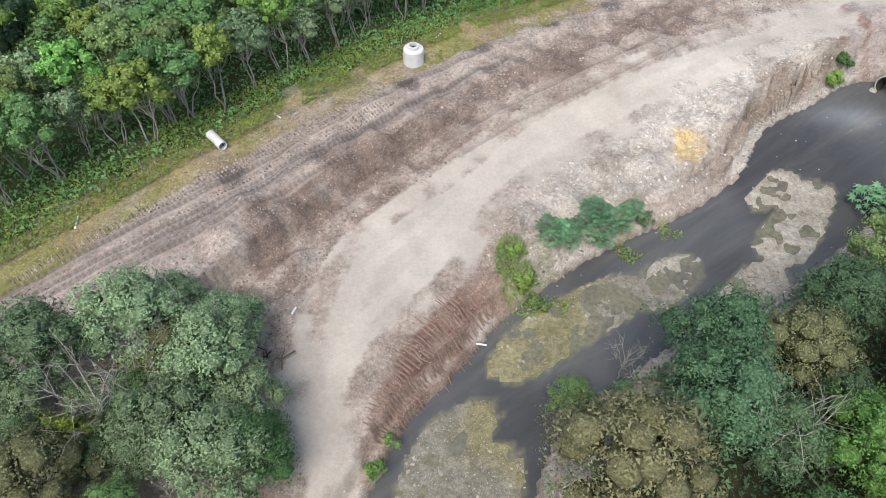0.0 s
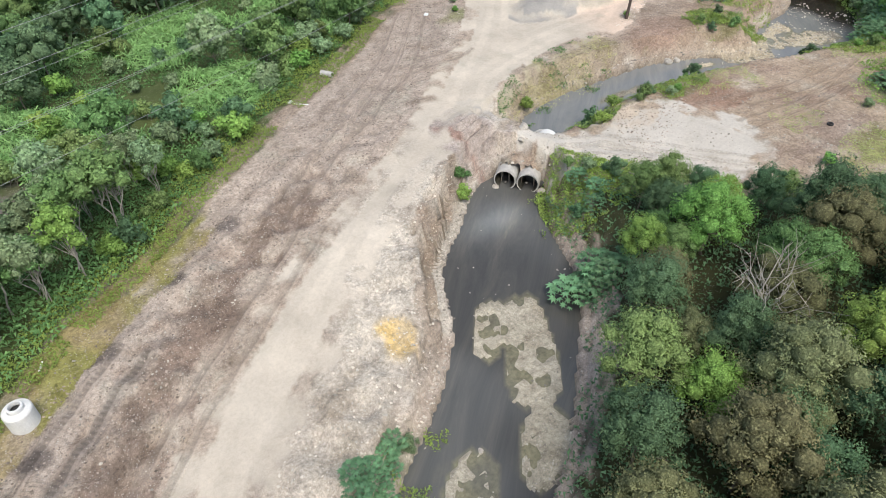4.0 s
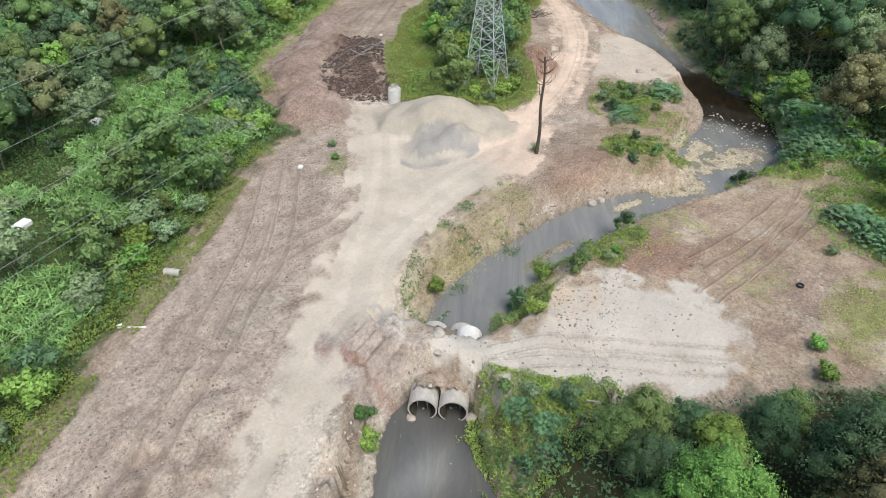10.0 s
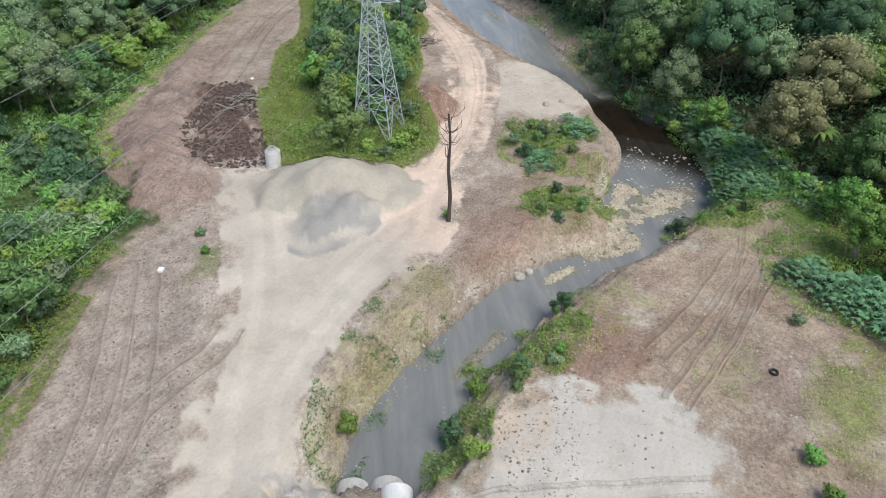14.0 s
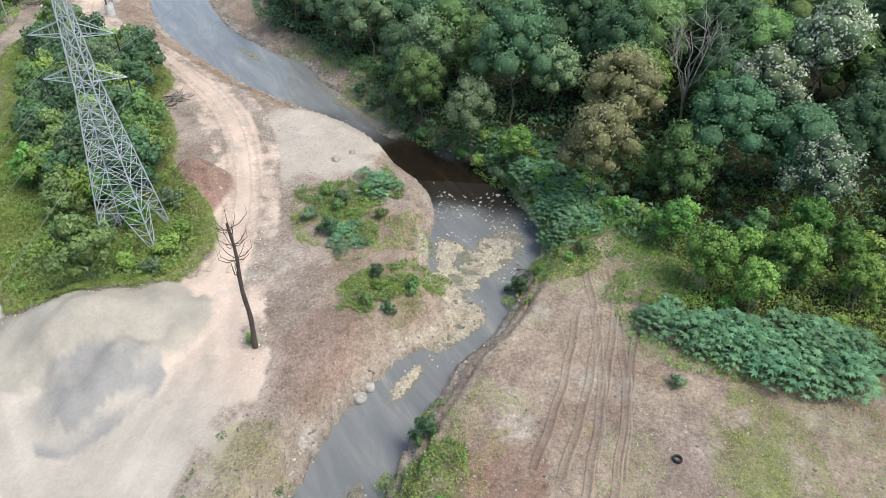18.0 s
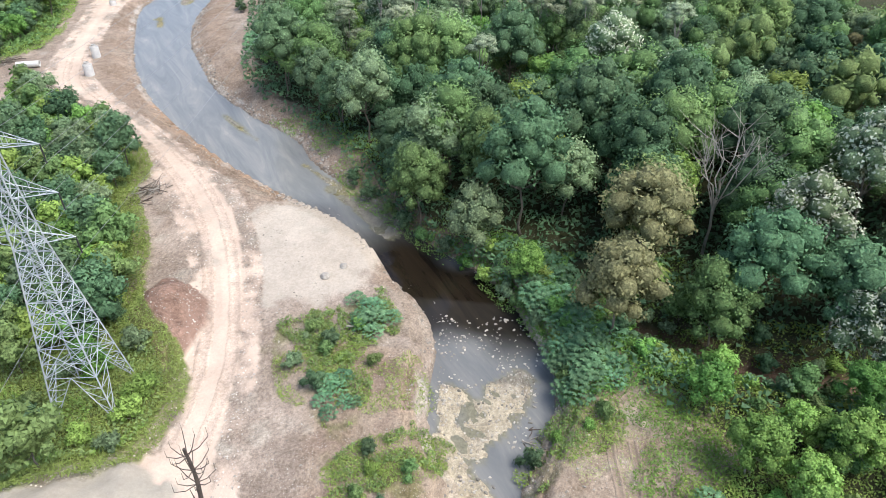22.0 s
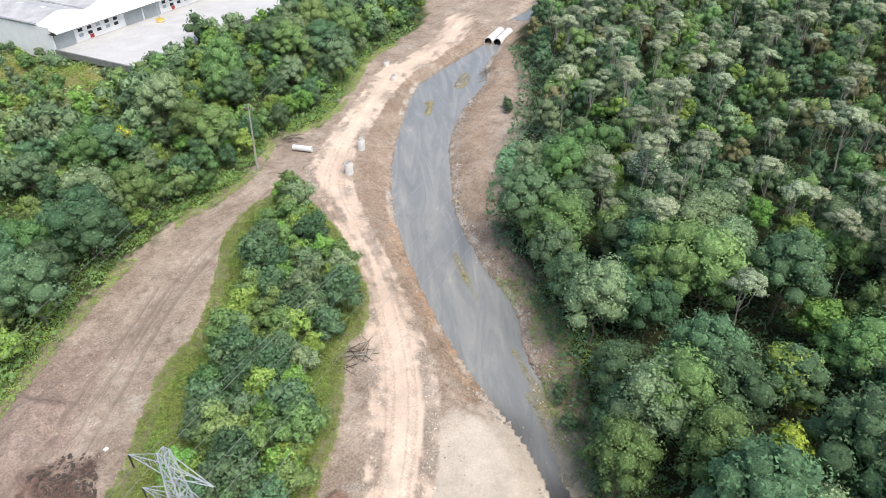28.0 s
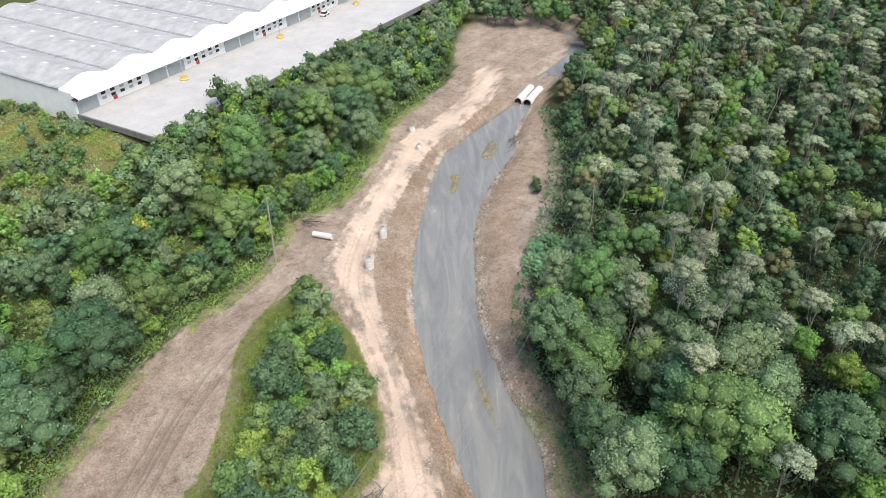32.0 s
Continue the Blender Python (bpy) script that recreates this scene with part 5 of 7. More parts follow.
# single trees that stand out
for proto, x, y, s, a in ((LIME, 129.5, 46.2, 1.15, 0), (SILVER, 112.5, 21.5, 0.95, 40), (SILVER, 121, 13.5, 1.1, 130), (SILVER, 102, 18.5, 0.85, 200), (SILVER, 153, 37, 1.0, 90), (SILVER, 142, 29, 0.9, 10),
                          (SILVER, 176, 36, 1.0, 10), (SILVER, 174, 74, 0.85, 60), (BARE[1], 119, 28, 1.25, 0), (BROAD[4], 114, 35.5, 1.15, 0), (BROAD[4], 104.5, 38.5, 0.95, 70), (BROAD[1], 106, 29.5, 0.85, 0),
                          (BROAD[3], 97, 31.5, 0.6, 0), (BROAD[1], 123.5, 59.5, 0.85, 30), (BROAD[2], 117.5, 52.5, 0.85, 80), (BROAD[1], 127, 52, 0.95, 0), (BROAD[0], 134.5, 64.5, 0.8, 0), (BROAD[3], 112.5, 46.5, 0.6, 0),
                          (VINE, 91.0, 29.4, 0.85, 20), (VINE, 88.8, 26.2, 0.7, 120), (VINE, 92.3, 22.4, 0.85, 220), (VINE, 94.5, 25.5, 0.6, 300), (VINE, 90.5, 17.5, 0.7, 80), (GOLD, 140, 158, 0.9, 0), (PALE[0], 157.5, 67.5, 1.05, 0), (PALE[0], 148.7, 54.6, 0.95, 50),
                          (NEAR[0], 10.3, 13.0, 1.1, 0), (NEAR[3], 15.5, 16.0, 1.1, 40), (NEAR[2], 8.8, 19.2, 0.5, 0), (NEAR[3], 17.0, 20.5, 1.0, 80), (NEAR[0], 22.0, 20.5, 0.8, 10), (NEAR[3], 25.5, 24.0, 0.9, 0),
                          (BARE[0], 18.5, 15.0, 0.9, 0), (BARE[0], 12.5, 21.8, 0.45, 0), (NEAR[2], 30.5, 27.5, 1.0, 0), (NEAR[3], 36, 30.5, 0.8, 0), (NEAR[4], 40.5, 34.5, 0.6, 0), (NEAR[3], 45.0, 36.5, 0.55, 0),
                          (NEAR[4], 49.5, 33.5, 0.6, 60), (BARE[0], 38.5, 24, 1.0, 0), (NEAR[1], -17.6, 21.6, 1.15, 0), (NEAR[1], -12.9, 19.6, 1.05, 120), (NEAR[1], -14.6, 15.6, 1.0, 200), (NEAR[0], -20.5, 12.5, 0.8, 0),
                          (BARE[0], -18.5, 16.4, 0.85, 0), (BARE[0], -16.0, 17.6, 0.75, 90), (NEAR[1], -22.0, 19.0, 1.0, 0), (NEAR[1], -12.6, 22.6, 0.8, 30), (NEAR[1], -10.4, 17.3, 0.8, 70), (NEAR[2], -10.0, 14.2, 0.75, 0), (NEAR[1], -16.4, 24.4, 0.7, 0), (BARE[0], -14.2, 20.8, 0.8, 0), (NEAR[1], -11.2, 13.6, 1.05, 0), (NEAR[2], -9.6, 15.2, 0.55, 0), (NEAR[2], -13.0, 17.4, 0.4, 0), (LIME, -20.3, 15.2, 0.5, 0)):
    stand(proto, x, y, s, a)
# the forest on the eastern side
CASTOR_PATCH = smooth_line(line("174.4,100 188.7,104.5 190.5,92.6 179.5,88 173.9,92 174.4,100"))
taken = [(129.5, 46.2), (112.5, 21.5), (121, 13.5), (102, 18.5), (153, 37), (142, 29), (119, 28), (114, 35.5), (104.5, 38.5), (106, 29.5), (123.5, 59.5), (117.5, 52.5), (127, 52), (134.5, 64.5)]


CREEP = smooth_line(line("119,55 119.6,47.7 116.4,44.1 113.5,40 106.6,34.7 102.3,28.7 98.6,29.3 101.5,35.2 98.3,38.6 97.7,43.9 106.2,47.5 111.5,50.7 119,55"))


def free(x, y, gap=4.0):
    ok = np.ones(x.shape, bool)
    for a, b in taken:
        ok &= np.hypot(x - a, y - b) > gap
    ok &= np.hypot(x - 129.5, y - 46.2) > 5.5
    ok &= (reach(CASTOR_PATCH, x, y, 5) > 0.5) & (reach(CREEP, x, y, 5) > 0.8)
    # a gap in the canopy over the creek
    t = np.clip(((x - 141) * 10 + (y - 40) * 12) / 244, 0, 1)
    return ok & (np.hypot(x - 141 - 10 * t, y - 40 - 12 * t) > 3.2)


forest(WILD_EAST, 5.5, BROAD, (4, 4, 2.5, 2.5, 0.8, 3), rng, lambda x, y: ((x > 105.5) | ((x > 98) & (y > 40))) & (x < 158) & (y > 0) & (E_IN(x, y) < -1.5) & (E_IN(x, y) > -44) & dry_creek(x, y) & free(x, y), 0.8, 1.2)
forest(WILD_EAST, 3.6, [VINE, YOUNG[1], YOUNG[0], SHRUB[2], SHRUB[0]], (1, 1, 1, 2, 2), rng, lambda x, y: (x > 87) & (x < 101.5) & (y > 4) & (y < 36) & (E_IN(x, y) < -3.5) & (sample(D["creek"], x, y) > 0.8), 0.45, 0.8, group="low growth beside the creek")
forest(WILD_EAST, 5.8, BROAD[:4] + PALE, (3, 3, 3, 3, 0.8, 0.8, 0.6), rng, lambda x, y: (x >= 158) & (x < 180) & (y > -8) & (E_IN(x, y) < -3.0) & free(x, y), 0.65, 1.05)
forest(WILD_EAST, 7.4, PALE, (3, 3, 3), rng, lambda x, y: (x >= 166) & (x < 330) & (y > 10) & (E_IN(x, y) < -9.0) & (lumps(x, y, 16, 71) > -0.55) & free(x, y), 0.7, 1.1)
forest(WILD_EAST, 5.6, FAR, (4, 3, 2, 1.2, 0.8, 4), rng, lambda x, y: (x >= 180) & (x < 400) & (y > -10 - 0.4 * (x - 300)) & (E_IN(x, y) < -3.0), 0.6, 0.95, ("far_woods", "far green woodland canopy on the eastern side"))
forest(WILD_EAST, 6.0, FAR, (4, 3, 2, 1.2, 0.8, 4), rng, lambda x, y: (x > 96) & (x < 180) & (y > -30) & ((E_IN(x, y) <= -44) | ((x > 158) & (y <= -8)) | ((x <= 158) & (y <= 0))) & (E_IN(x, y) < -4), 0.8, 1.2, ("far_woods", "dense green woodland canopy deep in the eastern forest"))
forest(WILD_EAST, 6.5, FAR, (4, 3, 2, 1.2, 0.8, 4), rng, lambda x, y: (x > 6) & (x < 112) & (y > -45) & ((y <= 7) | ((y <= 0.55 * (x - 60) - 1) & (x < 84))) & (E_IN(x, y) < -6) & ((x < 92) | (y < 0)), 0.8, 1.15, ("far_woods", "green woodland canopy behind the riverside trees"))
forest(smooth_line(line("300,150 286,178 300,196 345,200 350,160 300,150")), 6.0, FAR, (4, 3, 2, 1.2, 0.8, 4), rng, None, 0.7, 1.1, ("far_woods", "far trees that close the valley"))
forest(WILD_EAST, 4.4, NEAR, (2, 0.8, 3, 7, 2), rng, lambda x, y: (x <= 84) & (x > 13) & (y > 8) & (E_IN(x, y) < -7.5) & (y < 45) & (y > 0.55 * (x - 60)), 0.7, 1.0)
forest(WILD_EAST, 3.4, NEAR, (2, 0.8, 4, 4, 4), rng, lambda x, y: (x <= 84) & (x > 32) & (y > 8) & (E_IN(x, y) < -3.0) & (E_IN(x, y) > -7.5) & (y < 45) & (y > 0.55 * (x - 60)), 0.42, 0.68)
forest(COPSE, 2.9, [NEAR[1], NEAR[0], NEAR[2], NEAR[3], BARE[0], LIME], (6, 1.6, 1.2, 1, 1.6, 0.3), rng, lambda x, y: y < 20.5, 0.45, 0.72)
# the western side
forest(WILD_WEST, 3.0, SLENDER, (4, 4, 3), rng, lambda x, y: (x < 15) & (x > -36) & (y < 82) & (W_IN(x, y) < -2.2) & (W_IN(x, y) > -10), 0.75, 1.1, group="trees along the bench")
forest(WILD_WEST, 4.6, SLENDER + YOUNG, (1, 1, 1, 3, 2, 3, 3), rng, lambda x, y: (x < -14) & (x > -48) & (y < 66) & (W_IN(x, y) <= -10) & (W_IN(x, y) > -34), 0.85, 1.25)
forest(WILD_WEST, 3.1, SHRUB + YOUNG[:1], (3, 3, 3, 3, 0.6), rng, lambda x, y: (x >= 8) & (x < 76) & (W_IN(x, y) < -1.6) & (W_IN(x, y) > -10) & (lumps(x, y, 7, 107) > -0.25 - 0.6 * (x > 34)), 0.8, 1.55, group="shrubs along the cleared strip")
forest(WILD_WEST, 5.0, SHRUB + YOUNG, (3, 4, 2.5, 4, 0.5, 0.5, 0.5, 0.8), rng, lambda x, y: (x >= -30) & (x < 84) & (W_IN(x, y) <= -11) & (y < 0.45 * x + 92) & (y > 60) & (lumps(x, y, 11, 72) > -0.4), 0.6, 1.25)
forest(WILD_WEST, 5.6, FAR, (4, 3, 2, 0.6, 0.6, 4), rng, lambda x, y: (x > 8) & (x < 100) & (y >= 0.45 * x + 92) & (y < 210) & (W_IN(x, y) < -4), 0.7, 1.0, ("far_woods", "dark far trees behind the overgrown meadow"))
forest(WILD_WEST, 3.8, YOUNG + BROAD[:3], (4, 4, 1.2, 3, 0.8, 0.8, 0.8), rng, lambda x, y: (x >= 72) & (x < 216) & (W_IN(x, y) < -2.4) & (W_IN(x, y) > -22) & (y < 184 + 0.08 * (x - 162)), 0.75, 1.15, group="scrub trees on the slope")
forest(WILD_WEST, 4.2, FAR_LOW, (4, 3, 4, 4), rng, lambda x, y: (x >= 84) & (x < 330) & ((W_IN(x, y) <= -22) | (x >= 216)) & (W_IN(x, y) < -2.5) & ((y < 184 + 0.08 * (x - 162)) | ((x < 159) & (y < 230))) & ((x > 160) | (y < 178)), 0.8, 1.35, ("scrub_canopy", "dense far scrub trees below the warehouse yard"))
forest(WILD_WEST, 3.4, FAR_LOW, (4, 3, 4, 1), rng, lambda x, y: (x > 88) & (x < 160) & (y > 172) & (y < 236) & (W_IN(x, y) < -25) & (lumps(x, y, 9, 102) > -0.35), 0.3, 0.8, ("hill_scrub", "scattered green bushes on the open hillside"))
forest(ISLAND, 2.9, YOUNG, (3, 3, 1, 3), rng, lambda x, y: ((x - 80) * 0.62 + 86 > y) & (sample(D["island"], x, y) < -1.2) & (np.hypot(x - 91, y - 82) > 3.5) & (x > 98), 0.75, 1.25, group="trees on the strip between the tracks")
forest(ISLAND, 3.0, SHRUB + YOUNG[:2], (3, 3, 3, 3, 2, 2), rng, lambda x, y: (sample(D["island"], x, y) < -0.8) & (np.hypot(x - 90.6, y - 81.8) > 3.4) & (x <= 102) & ((x - 80) * 0.62 + 82.5 > y), 0.7, 1.15, group="shrubs round the power tower")
forest(WILD_EAST, 2.3, SHRUB + YOUNG[:2], (3, 2, 4, 3, 1, 1), rng, lambda x, y: (sample(D["creek"], x, y) > 0.0) & (sample(D["creek"], x, y) < 2.6) & (x > 92) & (x < 150), 0.6, 1.1, group="shrubs along the creek")
for poly in (GREEN_BANK, GREEN_SPIT, GREEN_MEAD, GREEN_MOUTH, GREEN_EAST):
    forest(poly, 2.3, SHRUB, (3, 2, 4, 2), rng, lambda x, y: lumps(x, y, 3, 96) > -0.4, 0.3, 0.75, group="shrubs among the bank weeds")
for x, y, s, k in ((54.4, 60.4, 0.7, 2), (38.8, 54.2, 0.8, 2), (39.6, 55.4, 0.6, 0), (79.8, 66.0, 0.4, 2), (65.5, 85.5, 0.45, 1), (63.6, 83.0, 0.4, 2), (-3.4, 15.0, 0.5, 2), (-2.6, 16.8, 0.4, 0), (6.6, 28.9, 0.7, 2), (7.4, 27.6, 0.55, 0),
                   (6.0, 31.0, 0.6, 2), (16.6, 35.2, 0.6, 1), (79.2, 33.3, 0.5, 1), (65.4, 31.0, 0.6, 2), (62.4, 29.6, 0.7, 2), (103.0, 62.0, 0.6, 2), (98.5, 59.5, 0.55, 0), (101.0, 66.5, 0.4, 1), (203, 113.5, 0.9, 3), (201, 112, 0.8, 3)):
    stand(SHRUB[k], x, y, s)


def castors(poly, gap, lo, hi):
    x, y = scatter(poly, gap, rng)
    for a, b, c in zip(x, y, heights(x, y)):
        k = rng.randint(2)
        s = rng.uniform(lo, hi)
        copy_thing(CASTOR[k], pose(a, b, c - 0.05, 0, 0, rng.uniform(0, 360)) @ Matrix.Diagonal((s, s, s, 1)))


castors(smooth_line(line("87.3,35.2 88.5,31.2 85.8,29.5 86.6,25.3 85.6,17 79.6,20 80.3,27.1 83,30.6 83.8,33.6 87.3,35.2")), 1.5, 0.75, 1.1)
castors(smooth_line(line("104.5,44.1 104,39.6 98,39.5 97,41.5 98.6,43.3 104.5,44.1")), 1.6, 0.6, 1.0)
castors(smooth_line(line("111.1,46.6 111.6,41 108,41.5 106.8,44.5 111.1,46.6")), 1.6, 0.6, 1.0)
for x, y, s in ((100.5, 42.6, 0.8), (104.5, 43.4, 0.9), (107.5, 45.2, 0.9), (110.0, 46.8, 0.8), (112.5, 48.6, 0.9), (115.0, 51.2, 0.9), (117.2, 53.4, 0.8), (119.5, 56.0, 0.9), (121.5, 59.0, 0.8), (124.0, 61.6, 0.9), (126.5, 64.0, 0.8), (129.5, 67.2, 0.9), (133.0, 70.0, 0.8)):
    stand(SHRUB[rng.randint(4)], x, y, s, rng.uniform(0, 360))
castors(CASTOR_PATCH, 2.1, 0.9, 1.25)
castors(CASTOR_RIM, 1.0, 0.42, 0.68)
castors(GREEN_POINT, 1.5, 0.5, 0.8)
castors(GREEN_NOOK, 1.5, 0.45, 0.7)
castors(smooth_line(line("114.5,47.1 116.2,44.1 111.9,42 109.5,44.5 114.5,47.1")), 1.5, 0.7, 1.0)
castors(smooth_line(line("107,43.9 107,41 101.8,39.4 97,41.7 102.3,43.5 107,43.9")), 1.5, 0.7, 1.0)
castors(smooth_line(line("35.9,38.6 38.5,39.5 41.5,37 40,34 36.5,34.5 35.9,38.6")), 1.3, 0.8, 1.15)
castors(smooth_line(line("9.5,19 12,21.5 14.5,22.5 13,20 9.5,19")), 1.4, 0.5, 0.8)
forest(CREEP, 2.5, SHRUB, (2, 1, 5, 1), rng, lambda x, y: (sample(D["high"], x, y) > 1.0) & (np.hypot(x - 114.5, y - 39.5) > 3.4) & (sample(D["creek"], x, y) > 0.2), 0.5, 0.95, group="shrubs under creepers")
forest(CREEP, 3.4, CASTOR, (1, 1), rng, lambda x, y: (sample(D["high"], x, y) > 1.0) & (np.hypot(x - 114.5, y - 39.5) > 3.4) & (sample(D["creek"], x, y) > 0.2), 0.6, 0.95)
castors(smooth_line(line("46.5,46.5 47.8,42.5 44.9,41.2 43,43 46.5,46.5")), 1.7, 0.4, 0.7)
for p in PROTOS:
    drop(p)


# ---- low growth: leaves and blades that nobody could count ----
def carpet(name, label, leaf, lo, hi, keep, density, size, tall, slim=0.6, up=0.8, seed=1):
    """Leaf blades scattered over a lumpy skin above the ground, where keep allows."""
    r = np.random.RandomState(seed)
    n = int((hi[0] - lo[0]) * (hi[1] - lo[1]) * density)
    x, y = r.uniform(lo[0], hi[0], n), r.uniform(lo[1], hi[1], n)
    ok = keep(x, y)
    x, y = x[ok], y[ok]
    n = len(x)
    z = heights(x, y) + tall * (0.25 + 0.75 * r.uniform(0, 1, n) ** 0.5) * (0.55 + 0.45 * lumps(x, y, 2.7, seed) + 0.25 * lumps(x, y, 0.9, seed + 1))
    nn = r.normal(size=(n, 3))
    nn[:, 2] += up
    nn /= np.linalg.norm(nn, axis=1)[:, None]
    t = np.cross(nn, r.normal(size=(n, 3)))
    t /= np.linalg.norm(t, axis=1)[:, None] + 1e-9
    b = np.cross(nn, t)
    s = size * r.uniform(0.55, 1.4, (n, 1))
    p = np.stack([x, y, z], 1)
    v = np.stack([p - t * s * 0.5, p + t * s * 0.5 - b * s * slim * 0.5, p + t * s * 0.5 + b * s * slim * 0.5], 1).reshape(-1, 3)
    me = mesh_of(name, v, np.arange(len(v)).reshape(-1, 3), [LEAF[leaf]])
    return tagged(new(name, me), label, "vegetation", kind="stuff")


def off_plots(x, y):
    return np.min([reach(q, x, y, 3) for q in PLOTS], 0) > 0.2


carpet("undergrowth", "dark leafy undergrowth on the forest floor", "deep", (96, -12), (240, 136), lambda x, y: (E_IN(x, y) < 0.3) & ((E_IN(x, y) > -40) | (x > 140)) & dry_creek(x, y), 5.0, 0.62, 2.2, seed=21)
carpet("undergrowth", "dark leafy undergrowth below the riverside trees", "deep", (4, 0), (84, 48), lambda x, y: (E_IN(x, y) < 0.0 + 2.6 * (lumps(x, y, 3, 101) > -0.25) * (x < 44)) & (E_IN(x, y) > -30) & (sample(D["water"], x, y) > 0.5), 16.0, 0.30, 1.6, seed=22)
carpet("creepers", "bright green creepers between the clearing and the creek", "bright", (88, 30), (118, 50), lambda x, y: (E_IN(x, y) < 3.5) & (sample(D["high"], x, y) > 0.3) & (sample(D["creek"], x, y) > -0.6) & (np.hypot(x - 114.5, y - 39.5) > 2.6) & (lumps(x, y, 2.2, 88) > -0.5), 55.0, 0.20, 0.9, seed=38)
carpet("creepers", "lush bright green creepers over the creek bank", "bright", (94, 26), (122, 58), lambda x, y: (reach(CREEP, x, y, 4) < 0.8) & (sample(D["high"], x, y) > 0.3) & (sample(D["creek"], x, y) > -0.4) & (np.hypot(x - 114.5, y - 39.5) > 2.9), 75.0, 0.22, 1.3, seed=45)
carpet("undergrowth", "bright green creepers on the forest margin", "bright", (80, 16), (150, 90), lambda x, y: (E_IN(x, y) < 2.6) & (E_IN(x, y) > -5) & dry_creek(x, y) & (sample(D["high"], x, y) > -0.3) & (lumps(x, y, 4, 77) > -0.35), 34.0, 0.21, 1.0, seed=23)
carpet("undergrowth", "green undergrowth below the slender trees", "green", (-46, 10), (22, 95), lambda x, y: (W_IN(x, y) < -0.2) & (W_IN(x, y) > -32 + 20 * (x > -14)) & off_plots(x, y), 16.0, 0.32, 1.2, seed=24)
carpet("undergrowth", "bright green weeds along the bench", "bright", (-34, 14), (60, 92), lambda x, y: (W_IN(x, y) < 0.2) & (W_IN(x, y) > -3.5) & (lumps(x, y, 3, 78) > -0.6), 75.0, 0.20, 0.8, seed=25)
carpet("cane_grass", "tall pale green cane grass in the overgrown meadow", "cane", (-32, 58), (92, 150), lambda x, y: (W_IN(x, y) < -3 - 6 * (x < 14)) & (y < 0.45 * x + 98) & (lumps(x, y, 7, 79) > -0.25) & off_plots(x, y), 34.0, 0.95, 1.9, slim=0.13, up=0.2, seed=26)
carpet("meadow_weeds", "green weeds and creepers in the meadow", "green", (-32, 58), (92, 150), lambda x, y: (W_IN(x, y) < -1) & (y < 0.45 * x + 98) & ((lumps(x, y, 9, 80) > -0.45) | (x > 50)) & off_plots(x, y), 20.0, 0.30, 1.0, seed=27)
carpet("undergrowth", "green undergrowth between the scrub trees", "green", (70, 105), (240, 190), lambda x, y: (W_IN(x, y) < -0.3) & (W_IN(x, y) > -42) & (y < 183 + 0.08 * (x - 162)), 5.0, 0.60, 1.8, seed=28)
carpet("tall_grass", "yellow-green tall grass on the strip between the tracks", "grass", (78, 72), (154, 134), lambda x, y: sample(D["island"], x, y) < 0.2, 75.0, 0.38, 0.95, slim=0.22, up=0.4, seed=29)
carpet("tall_weeds", "clumps of tall bright weeds on the strip between the tracks", "bright", (78, 72), (154, 134), lambda x, y: (sample(D["island"], x, y) < -0.4) & (lumps(x, y, 3.0, 106) > 0.15), 34.0, 0.26, 1.3, seed=49)
carpet("undergrowth", "leafy scrub on the strip between the tracks", "green", (78, 72), (154, 134), lambda x, y: (sample(D["island"], x, y) < -0.5) & ((x - 80) * 0.62 + 87 > y), 22.0, 0.28, 1.1, seed=30)


def in_beds(x, y):
    return (np.min([reach(q, x, y, 3) for q in BEDS], 0) < 0.1) & (np.sin((x * 0.62 + y * 0.78) * 6.0) > -0.35)


carpet("crop_rows", "rows of low bright green crops in garden beds", "bright", (-24, 64), (-2, 84), in_beds, 60.0, 0.24, 0.35, seed=46)


def in_greens(x, y):
    d = np.full(x.shape, 9.0)
    for g in GREENS:
        d = np.minimum(d, reach(g, x, y, 4))
    return d + 0.8 * lumps(x, y, 1.6, 81) + 1.7 * lumps(x, y, 3.1, 97) < -0.1


carpet("bank_weeds", "bright green weeds on the river banks", "bright", (2, 26), (110, 72), in_greens, 70.0, 0.19, 0.6, seed=31)
carpet("bank_weeds", "darker leafy weeds on the river banks", "green", (2, 26), (110, 72), lambda x, y: in_greens(x, y) & (lumps(x, y, 1.7, 93) > -0.1), 70.0, 0.20, 1.0, seed=39)
carpet("bank_weeds", "bright creepers on the bank beside the culvert", "bright", (40, 39), (52, 51), lambda x, y: (reach(GREEN_MOUTH, x, y, 3) + 0.5 * lumps(x, y, 1.5, 105) < 0.2), 95.0, 0.19, 0.7, seed=47)
carpet("creepers", "lush green creepers under the vine-covered trees", "bright", (85, 6), (108, 36), lambda x, y: (E_IN(x, y) < 0.3) & (sample(D["creek"], x, y) > 0.2), 40.0, 0.24, 1.1, seed=48)
carpet("bank_grass", "tufts of yellow-green grass on the river banks", "grass", (76, 50), (110, 72), lambda x, y: ((reach(GREEN_MEAD, x, y, 4) < 1.0) | (reach(OLIVE_MEAD, x, y, 4) < 0.4) | (reach(GREEN_SPIT, x, y, 4) < 0.6)) & (lumps(x, y, 2.3, 98) > -0.1), 50.0, 0.30, 0.45, slim=0.25, up=0.4, seed=43)
carpet("slope_margin", "bright green grass and creepers at the foot of the slope", "bright", (70, 100), (226, 160), lambda x, y: (W_IN(x, y) < 0.4) & (W_IN(x, y) > -5) & (lumps(x, y, 4, 99) > -0.5), 34.0, 0.24, 0.7, seed=44)
